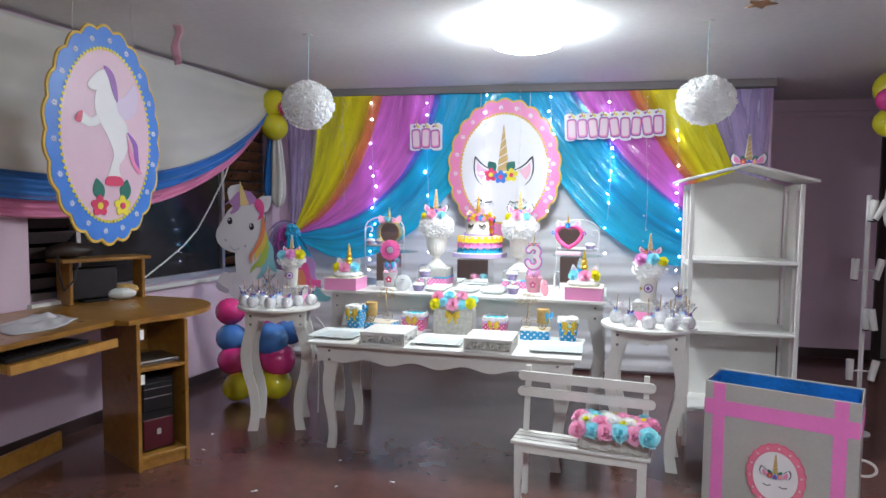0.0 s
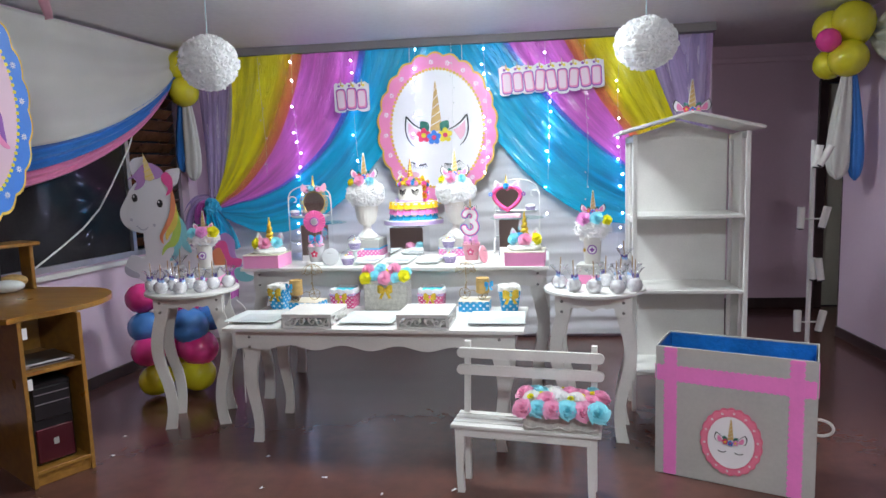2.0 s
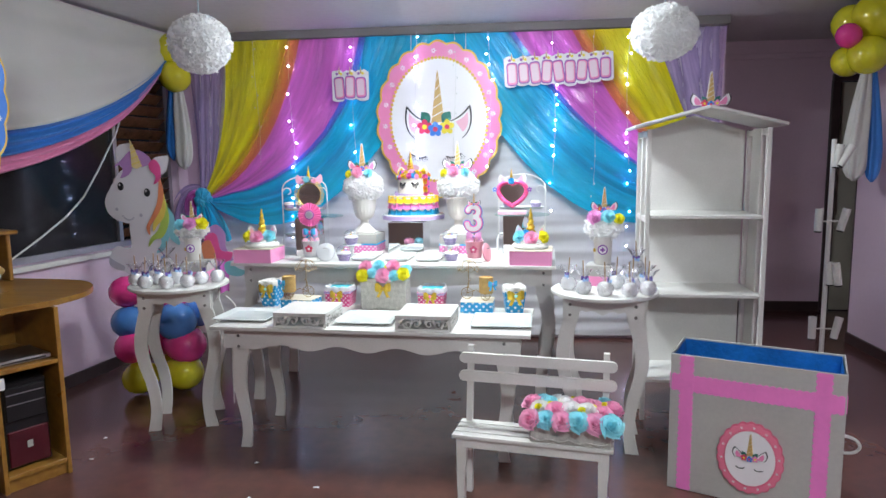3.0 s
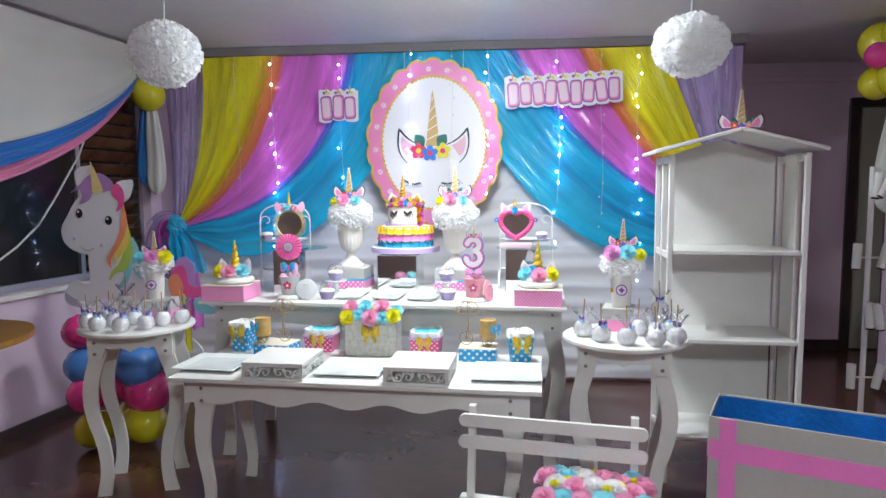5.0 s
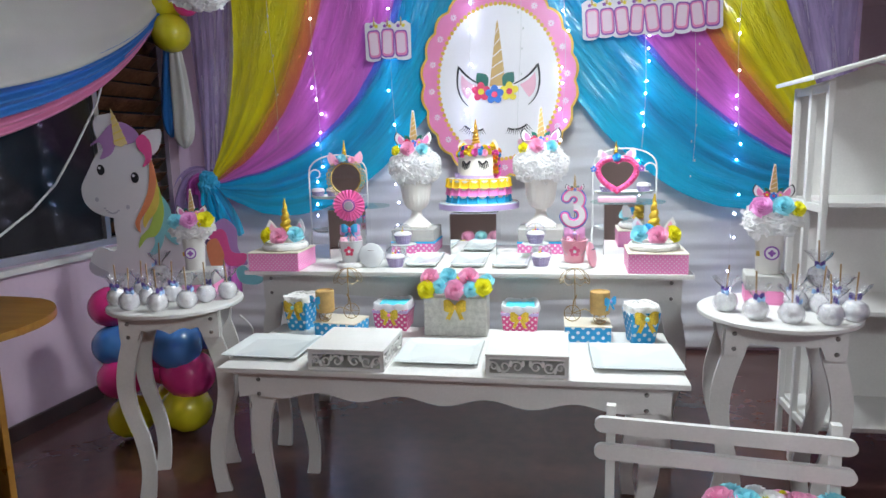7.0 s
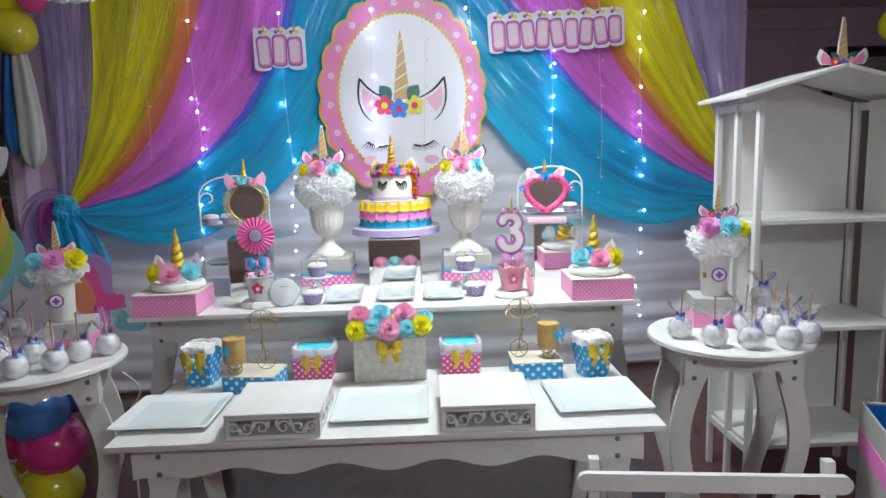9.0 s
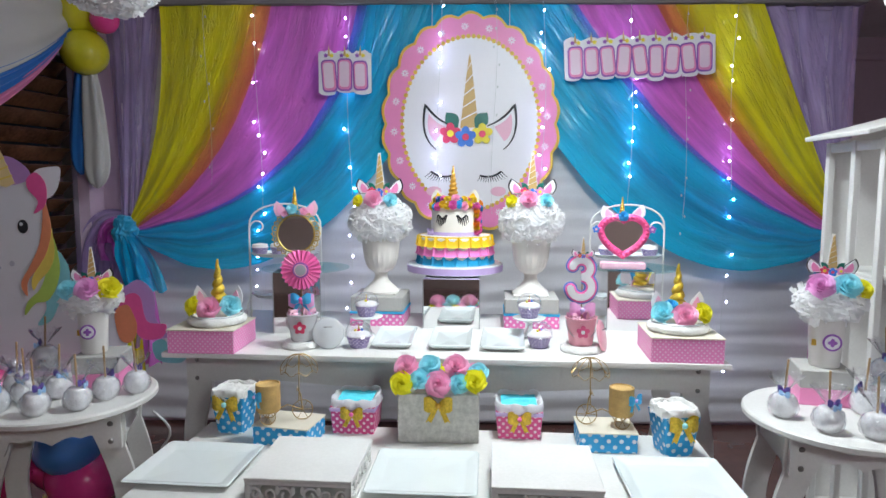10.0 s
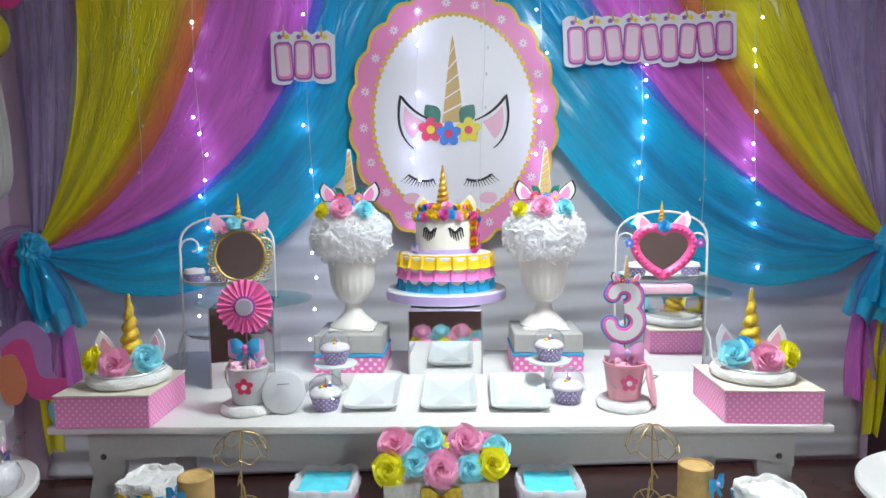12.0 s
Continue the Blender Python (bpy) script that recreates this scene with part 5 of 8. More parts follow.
# little buckets with a sign each
def fluffy_disc(parent, r):
    bm = bmesh.new()
    lathe(bm, [(0, 0), (r * 0.94, 0), (r, 0.006), (r * 0.98, 0.013), (r * 0.88, 0.02), (0, 0.0195)], 64, wave=lambda a, k: 1 + 0.02 * math.sin(a * 7 + k) + 0.012 * math.sin(a * 19 + 2 * k))
    part("fluffy_base", bm, FLUFF, parent, "white fluffy disc")


def bucket(m, colour, label, flip):
    t = thing("bucket", label, "bucket", m, "small buckets")
    fluffy_disc(t, 0.062)
    bm = bmesh.new()
    lathe(bm, [(0, 0.02), (0.033, 0.02), (0.035, 0.023), (0.045, 0.098), (0.048, 0.1), (0.048, 0.104), (0.043, 0.104), (0.034, 0.03), (0, 0.03)], 36)
    part("pail", bm, colour, t)
    bm = bmesh.new()
    tube(bm, [(0.047 * math.cos(a), -0.012 - 0.02 * math.sin(a), 0.096 - 0.055 * math.sin(a)) for a in (math.pi * i / 16 for i in range(17))], 0.0013, 5)
    part("handle", bm, METAL, t, "thin wire handle")
    bm = bmesh.new()
    slab(bm, flower_pts(0.020), -0.002, 0.0, Matrix.Translation((0, -0.0435, 0.066)) @ pose(0, 0, 0, 8, 0, 0))
    f = part("flower_motif", bm, PRINT_R if not flip else mat("rose_print", (0.70, 0.10, 0.24), 0.4), t, "pink felt flower")
    bm = bmesh.new()
    slab(bm, disc_pts(0.006, 0.006, 14), -0.004, -0.002, Matrix.Translation((0, -0.0435, 0.066)) @ pose(0, 0, 0, 8, 0, 0))
    part("flower_heart", bm, PRINT_W, f)
    bm = bmesh.new()
    ruffle_ball(bm, (0, 0, 0.098), (0.038, 0.038, 0.02), 1, 40, 0.018, 3, -0.2)
    part("tissue", bm, PRINT_LP, t, "pale pink tissue paper")
    bm = bmesh.new()
    tube(bm, [(0, 0, 0.03), (0, 0, 0.225)], 0.002, 6)
    part("stick", bm, STICK, t)
    return t


PAILW = mat("frosted_white_plastic", (0.74, 0.76, 0.78), 0.25, var=0.03, trans=0.2)
PAILP = mat("pink_plastic", (0.80, 0.36, 0.44), 0.3, var=0.03)
bl = bucket(pose(-1.046, 3.90, BT, 0, 0, 3), PAILW, "small white bucket holding a pink paper rosette", False)
br = bucket(pose(-0.198, 3.868, BT, 0, 0, -3), PAILP, "small pink bucket holding a number three sign", True)
bow(br, (0, -0.020, 0.128), 0.075, ORCHID, LILAC)
bow(br, (0, -0.012, 0.122), 0.060, PINK, LILAC)
bow(bl, (0, -0.020, 0.150), 0.062, SKY, HOTPINK, 0, "bow", "blue and pink ribbon bow")
bow(bl, (0, -0.012, 0.142), 0.078, ORCHID, HOTPINK, 0, "bow", "lilac pink ribbon bow")
bow(bl, (0.004, -0.006, 0.136), 0.070, AQUA, HOTPINK)
# paper rosette with a printed heart
bm = bmesh.new()
n = 48
c0, c1 = bm.verts.new((0, -0.012, 0.238)), bm.verts.new((0, 0.008, 0.238))
fr, bk = [], []
for i in range(n):
    a = 2 * math.pi * i / n
    rr = 0.062 if i % 2 else 0.058
    yy = -0.012 if i % 2 else -0.004
    fr.append(bm.verts.new((rr * math.cos(a), yy, 0.238 + rr * math.sin(a))))
    bk.append(bm.verts.new((rr * math.cos(a), yy + 0.004, 0.238 + rr * math.sin(a))))
for i in range(n):
    j = (i + 1) % n
    bm.faces.new((c0, fr[i], fr[j]))
    bm.faces.new((c1, bk[j], bk[i]))
    bm.faces.new((fr[i], bk[i], bk[j], fr[j]))
part("rosette", bm, HOTPINK, bl, "folded hot pink paper rosette", sharp=15)
for rr, mm, dy in ((0.024, PRINT_V, -0.0135), (0.0195, PRINT_LP, -0.0155), (0.016, mat("grey_print", (0.45, 0.45, 0.50), 0.4), -0.0175)):
    bm = bmesh.new()
    slab(bm, disc_pts(rr, rr, 28), dy, dy + 0.002, Matrix.Translation((0, 0, 0.238)))
    part("rosette_centre", bm, mm, bl)

# the number three, cut from board in three coloured layers
def three_path():
    pts = []
    for k in range(33):
        a = radians(165 - 255 * k / 32)
        pts.append(Vector((-0.004 + 0.026 * math.cos(a), 0.031 + 0.025 * math.sin(a))))
    for k in range(1, 37):
        a = radians(90 - 262 * k / 36)
        pts.append(Vector((-0.004 + 0.031 * math.cos(a), -0.025 + 0.031 * math.sin(a))))
    return pts


for half, mm, y0, nm in ((0.0205, mat("sky_print", (0.16, 0.28, 0.72), 0.4), 0.003, "blue_edge"), (0.0160, HOTPINK, 0.0, "pink_edge"), (0.0105, PRINT_W, -0.003, "numeral")):
    bm = bmesh.new()
    for bowl, (P, yo) in enumerate(((three_path()[:33], 0.0), (three_path()[33:], 0.0005))):
        prev = None
        d0, d1 = y0 - yo, y0 + 0.0025
        for k, p in enumerate(P):
            d = (P[min(k + 1, len(P) - 1)] - P[max(k - 1, 0)]).normalized()
            quad = [bm.verts.new((p.x - sgn * d.y * half, yy, p.y + sgn * d.x * half)) for sgn, yy in ((1, d0), (-1, d0), (-1, d1), (1, d1))]
            if prev:
                for q in range(4):
                    bm.faces.new((prev[q], prev[(q + 1) % 4], quad[(q + 1) % 4], quad[q]))
            else:
                bm.faces.new(quad)
            prev = quad
        bm.faces.new(prev[::-1])
        e = P[0] if bowl == 0 else P[-1]
        slab(bm, disc_pts(half, half, 24, e.x, e.y), d0 - 0.0003, d1 + 0.0003)
    part(nm, bm, mm, br, "", pose(0.0, -0.006, 0.219))
crest(br, (0.0, -0.008, 0.283), 0.062)


def lid(owner, at, colour, label):
    m = owner.matrix_basis.inverted() @ PLACE @ at
    bm = bmesh.new()
    lathe(bm, [(0, 0.004), (0.04, 0.004), (0.046, 0.001), (0.048, -0.004), (0.046, -0.006), (0.040, -0.002), (0, -0.001)], 36)
    d = part("lid", bm, colour, owner, label, m)
    bm = bmesh.new()
    tube(bm, [(0.012 * math.cos(a), 0.018, 0.006 + 0.010 * math.sin(a)) for a in (math.pi * i / 10 for i in range(11))], 0.0014, 5)
    part("pull", bm, STEEL, d, "small wire pull")


lid(bl, pose(-0.962, 3.872, BT + 0.0475, 75, 0, 8), PAILW, "frosted lid leaning against the bucket")
lid(br, pose(-0.134, 3.868, BT + 0.0475, 78, 0, 68), PAILP, "pink lid leaning against the bucket")


# white wire racks behind
IRON = mat("white_painted_iron", (0.78, 0.78, 0.76), 0.35, var=0.04)


def rack(m):
    t = thing("wire_rack", "white wire rack with arched top and two shelves", "rack", m, "wire racks")
    w, h = 0.130, 0.34
    arch = [(-w, 0, 0.0)] + [(-w, 0, h * k / 6) for k in range(1, 7)] + [(-w * math.cos(math.pi * i / 16), 0, h + 0.085 * math.sin(math.pi * i / 16) ** 0.8) for i in range(1, 16)] + [(w, 0, h * k / 6) for k in range(6, -1, -1)]
    bm = bmesh.new()
    tube(bm, arch, 0.0034, 8)
    part("frame", bm, IRON, t)
    for sx in (-1, 1):
        bm = bmesh.new()
        pts = []
        for i in range(26):
            a = i / 25 * 4.6
            r = 0.030 * (1 - 0.62 * i / 25)
            pts.append((sx * (w - 0.032 + r * math.cos(a)), 0, h + 0.0 + r * math.sin(a) - 0.002))
        tube(bm, pts, 0.003, 6)
        part("scroll", bm, IRON, t)
        bm = bmesh.new()
        tube(bm, [(sx * w, -0.001, 0.085), (sx * (w + 0.004), -0.03, 0.06), (sx * w, -0.055, 0.02), (sx * w, -0.07, 0.004)], 0.004, 6)
        part("foot", bm, IRON, t)
    for z in (0.085, 0.235):
        bm = bmesh.new()
        lathe(bm, [(0, 0), (0.118, 0), (0.132, 0.012), (0.128, 0.013), (0.114, 0.003), (0, 0.003)], 72, Matrix.Translation((0, -0.005, z)) @ Matrix.Diagonal((0.92, 0.6, 1, 1)), wave=lambda a, k: 1 + (0.05 * abs(math.sin(a * 12)) if k in (2, 3) else 0))
        part("shelf_plate", bm, PORCELAIN, t, "white plate with scalloped lace edge")
    return t


rack(pose(-1.203, 4.315, BT, 0, 0, 4))
rack(pose(0.045, 4.30, BT, 0, 0, -6))
for x, y, z in ((-1.288, 4.285, BT + 0.239), (-1.228, 4.31, BT + 0.239), (-0.03, 4.285, BT + 0.239), (0.122, 4.28, BT + 0.239)):
    t = thing("cupcake", "small cupcake in lilac paper on the rack", "cupcake", pose(x, y, z), "rack cupcakes")
    bm = bmesh.new()
    lathe(bm, [(0, 0), (0.021, 0), (0.030, 0.028), (0, 0.028)], 24, wave=lambda a, k: 1 + 0.03 * math.cos(a * 16))
    part("paper_cup", bm, LILACDOT, t)
    bm = bmesh.new()
    lathe(bm, [(0.030, 0.0285), (0.026, 0.04), (0, 0.045)], 20)
    part("icing", bm, FROST, t)


def oval_mirror(m):
    t = thing("round_mirror", "round mirror in an ornate gold frame with horn", "mirror", m)
    bm = bmesh.new()
    R = 0.070
    for k in range(26):
        a = 2 * math.pi * k / 26
        q = Vector((R * math.cos(a), -0.004, R * 1.02 * math.sin(a)))
        rr = 0.0085 + 0.0025 * (k % 3 == 0)
        tube(bm, [q + Vector((rr * math.cos(c), 0.0015 * math.sin(2 * c), rr * math.sin(c))) for c in (2 * math.pi * i / 12 for i in range(12))], 0.0019, 6, closed=True)
        ball(bm, q * 1.14, 0.0032, (1, 0.8, 1), 6, 5)
        ball(bm, q, 0.0034, (1, 0.8, 1), 6, 5)
    tube(bm, [(0.0625 * math.cos(a), -0.005, 0.0635 * math.sin(a)) for a in (2 * math.pi * i / 44 for i in range(44))], 0.0034, 8, closed=True)
    part("frame", bm, OLDGOLD, t, "pierced antique gold frame")
    bm = bmesh.new()
    slab(bm, disc_pts(0.064, 0.065, 48), -0.002, 0.003)
    part("mirror", bm, MIRROR, t)
    bm = bmesh.new()
    lathe(bm, [(0, -0.115), (0.035, -0.115), (0.03, -0.108), (0.01, -0.1), (0.009, -0.078), (0, -0.078)], 20)
    part("foot", bm, GOLD, t)
    part("horn", horn_bm(0.075, 0.011), GLITTER, t, "gold glitter horn", pose(-0.004, 0, 0.085))
    ear(t, (-0.046, 0, 0.060), 0.036, 0.052, -0.018, 0, PRINT_LP, PINK)
    ear(t, (0.045, 0, 0.062), 0.036, 0.052, 0.018, 0, PRINT_LP, PINK)
    rose(t, "aqua", (-0.012, -0.012, 0.082), 0.019, (0, -1, 0.2))
    rose(t, "pink", (0.026, -0.012, 0.074), 0.015, (0.2, -1, 0.2))
    rose(t, "pink", (-0.036, -0.010, 0.066), 0.012, (-0.2, -1, 0.2))
    return t


oval_mirror(pose(-1.118, 4.135, BT + 0.213 + 0.116, -7, 0, 8))


def heart_pts(s, n=60):
    return [(s * math.sin(a) * (1.0 - 0.10 * math.cos(a) ** 2), s * (0.80 * math.cos(a) + 0.34 * abs(math.sin(a)) ** 0.6 - 0.10)) for a in (2 * math.pi * i / n for i in range(n))]


def heart_mirror(m):
    t = thing("heart_mirror", "heart-shaped mirror in a pink beaded frame on stand", "mirror", m)
    HP = mat("pink_plastic_frame", (0.86, 0.10, 0.30), 0.3, var=0.05)
    bm = bmesh.new()
    box(bm, (0, 0.0, 0.012), (0.15, 0.05, 0.024), 0.008, seg=3)
    part("stand", bm, PRINT_LP, t, "pale pink plastic stand")
    hp = [(x * 1.0, z + 0.112) for x, z in heart_pts(0.075)]
    bm = bmesh.new()
    tube(bm, [(x, 0, z) for x, z in hp], 0.0125, 8, closed=True)
    for k in range(0, 60, 2):
        x, z = hp[k]
        ball(bm, (x * 1.02, -0.010, z), 0.0065, (1, 1, 1), 8, 6)
    part("frame", bm, HP, t, "pink beaded heart frame")
    bm = bmesh.new()
    slab(bm, [(x * 0.93, (z - 0.112) * 0.93 + 0.112) for x, z in hp], -0.002, 0.004)
    part("mirror", bm, MIRROR, t)
    part("horn", horn_bm(0.055, 0.009), GOLD, t, "gold horn", pose(-0.006, 0, 0.19))
    ear(t, (-0.045, 0.002, 0.165), 0.038, 0.05, -0.022, 0, PRINT_W, PINK)
    ear(t, (0.04, 0.002, 0.168), 0.038, 0.05, 0.022, 0, PRINT_W, PINK)
    rose(t, "sky", (-0.004, -0.014, 0.178), 0.018, (0, -1, 0.2))
    for sx in (-1, 1):
        printed_flower(t, sx * 0.092, -0.012, 0.135, 0.013, PRINT_B if sx < 0 else PRINT_V, PRINT_LP)
    return t


heart_mirror(pose(-0.008, 4.145, BT + 0.2125, 0, 0, -6))

PLACE = Matrix()
BT = 0.825

# ======== things on the low table ========
# scaled about the camera's position at 9.5 s, to fit that view
PLACE = scaled_about((-0.570, 1.821, 1.355), 0.9674)
FT = 0.587
for x, y, a in ((-1.272, 3.60, -4), (-0.650, 3.562, -3), (0.003, 3.53, -2)):
    plate(pose(x, y, FT, 0, 0, a), 0.285, 0.265, "large empty square white plate", "large plates")


def tray(m):
    t = thing("cake_tray", "square white cake stand with pierced scroll sides", "tray", m, "pierced trays")
    w, d, h = 0.262, 0.262, 0.072
    bm = bmesh.new()
    box(bm, (0, d / 2, h - 0.004), (w, d, 0.008), 0.0015)
    part("top", bm, WHITE, t)
    for k in range(4):
        bm = bmesh.new()
        zt, zb = h - 0.009, 0.0
        box(bm, (0, 0, zt - 0.004), (w - 0.004, 0.004, 0.008))
        box(bm, (0, 0, 0.005), (w - 0.004, 0.004, 0.010))
        for sx in (-1, 1):
            box(bm, (sx * (w / 2 - 0.008), 0, h / 2 - 0.004), (0.012, 0.004, h - 0.028))
        # pierced scrolls: pairs of curling vines mirrored about the middle
        for sx in (-1, 1):
            for c, r0, sgn in ((0.030, 0.019, 1), (0.070, 0.019, -1), (0.104, 0.015, 1)):
                pts = []
                for i in range(26):
                    a = sgn * (i / 25 * 7.0 + 0.5)
                    r = r0 * (1 - 0.72 * i / 25)
                    pts.append((sx * (c + r * math.cos(a)), 0, h / 2 - 0.004 + r * math.sin(a)))
                tube(bm, pts, 0.0032, 5)
            for c in (0.012, 0.050, 0.088, 0.118):
                ball(bm, (sx * c, 0, h / 2 + 0.010 * (1 if int(c * 1000) % 20 > 9 else -1) - 0.004), 0.0075, (0.8, 0.35, 1.5), 8, 6)
        a = 90 * k
        off = d / 2 - 0.004
        part("pierced_side", bm, WHITE, t, "", pose(0, d / 2, 0, 0, 0, a) @ pose(0, -off, 0))
    return t


tr = tray(pose(-0.945, 3.384, FT, 0, 0, YAW))
copy_thing(tr, (PLACE @ pose(-0.355, 3.352, FT, 0, 0, YAW)).normalized())

# silver lace flower box with roses
LACE = mat("silver_lace_paper", (0.60, 0.59, 0.55), 0.4, 0.15, var=0.25, scale=45, fine=120, bump=0.7, dist=0.003, stain=(0.44, 0.43, 0.40))
FBX = pose(-0.620, 3.785, FT, 0, 0, -2)
t = thing("flower_box", "cream lace box with gold bow full of foam roses", "flower box", FBX)
bm = bmesh.new()
box(bm, (0, 0.065, 0.075), (0.243, 0.13, 0.15), 0.003)
part("body", bm, LACE, t)
bow(t, (0.0, -0.008, 0.118), 0.085, GLITTER, GOLD, 0, "bow", "gold glitter bow")
for k, (c, x, z, r) in enumerate((("pink", -0.105, 0.258, 0.045), ("aqua", -0.028, 0.262, 0.042), ("pink", 0.055, 0.260, 0.047), ("aqua", 0.128, 0.243, 0.038), ("yellow", -0.115, 0.205, 0.045),
                                  ("aqua", -0.058, 0.218, 0.037), ("pink", 0.0, 0.205, 0.050), ("aqua", 0.066, 0.207, 0.039), ("yellow", 0.116, 0.215, 0.043))):
    rose(t, c, (x * 0.92, 0.035 if z > 0.22 else 0.005, z - 0.035 + (0.010 if z < 0.22 else -0.004)), r * 0.84, (x * 1.5, -1, 0.75 if z > 0.22 else 0.35))
for k, (c, x) in enumerate((("pink", -0.08), ("yellow", -0.01), ("aqua", 0.06), ("pink", 0.1))):
    rose(t, c, (x, 0.09, 0.185), 0.036, (x, -0.2, 1))


def tapered(bm, w0, w1, h, z0=0.0, r=0.006):
    rings = []
    for k, (w, z) in enumerate(((w0, z0), (w1, z0 + h), (w1 - 0.008, z0 + h), (w0, z0 + 0.01))):
        ring = []
        for cx, cy, a0 in ((1, 1, 0), (-1, 1, 90), (-1, -1, 180), (1, -1, 270)):
            for q in range(4):
                a = radians(a0 + q * 30)
                ring.append(bm.verts.new((cx * (w / 2 - r) + r * math.cos(a), cy * (w / 2 - r) + r * math.sin(a), z)))
        rings.append(ring)
    for a, b in zip(rings, rings[1:]):
        for i in range(16):
            j = (i + 1) % 16
            bm.faces.new((a[i], a[j], b[j], b[i]))
    bm.faces.new(rings[0][::-1])
    bm.faces.new(rings[-1])


def paper_cup(m, paper, fluffmat, label, w0, w1, h, ring):
    t = thing("treat_cup", label, "paper cup", m, "treat cups")
    bm = bmesh.new()
    tapered(bm, w0, w1, h)
    part("cup", bm, paper, t)
    if ring:
        bm = bmesh.new()
        box(bm, (0, 0, h - 0.008), (w1 + 0.003, w1 + 0.003, 0.014), 0.003)
        part("band", bm, LILAC, t, "lilac ribbon band")
    bm = bmesh.new()
    r = random.Random(int(w1 * 1000) + ring)
    def rim(u, v):
        a = 2 * math.pi * u
        k = (abs(math.cos(a)) ** 6 + abs(math.sin(a)) ** 6) ** (-1 / 6)
        rr = w1 / 2 * k * (1.04 - 0.34 * v ** 2)
        zz = h - 0.020 + (0.050 if ring else 0.048) * math.sin(math.pi * (0.10 + 0.62 * v)) - 0.03 * v ** 3
        p = Vector((rr * math.cos(a), rr * math.sin(a), zz))
        return p + Vector((noise.noise(p * 60), noise.noise(p * 60 + Vector((5, 5, 5))), noise.noise(p * 50))) * 0.007
    sheet(bm, rim, 56, 10, closed=True)
    part("cellophane_ruff" if ring else "fluff_rim", bm, FLUFF if not ring else WHITEP, t, "white fluffy rim")
    bm = bmesh.new()
    sheet(bm, lambda u, v: Vector(((u - 0.5) * w1 * 0.78, (v - 0.5) * w1 * 0.78, h + 0.014 + 0.008 * noise.noise((u * 6, v * 6, w1 * 90)))), 12, 12)
    part("filling", bm, fluffmat, t, "", sharp=60)
    bow(t, (0, -w1 / 2 - 0.008, h - 0.018), 0.085 if not ring else 0.07, GLITTER, AQUA if not ring else HOTPINK, 0, "bow", "gold ribbon bow")
    return t


paper_cup(pose(-1.262, 3.885, FT, 0, 0, -10), BLUEDOT, FLUFF, "blue polka-dot paper cup with white fluff and gold bow", 0.080, 0.110, 0.118, 0)
paper_cup(pose(0.062, 3.745, FT, 0, 0, 8), BLUEDOT, FLUFF, "blue polka-dot paper cup with white fluff and gold bow", 0.080, 0.110, 0.118, 0)
CYANT = mat("cyan_tissue", (0.10, 0.66, 0.80), 0.6, var=0.1, scale=20, bump=0.3, sss=0.1)
paper_cup(pose(-0.882, 3.915, FT, 0, 0, -4), REDFLOWER, CYANT, "raspberry flower-print cup filled with cyan tissue", 0.128, 0.142, 0.086, 1)
paper_cup(pose(-0.372, 3.885, FT, 0, 0, -3), REDFLOWER, CYANT, "raspberry flower-print cup filled with cyan tissue", 0.128, 0.142, 0.086, 1)

WIRE = mat("brass_wire", (0.42, 0.29, 0.12), 0.4, 0.8, var=0.15)


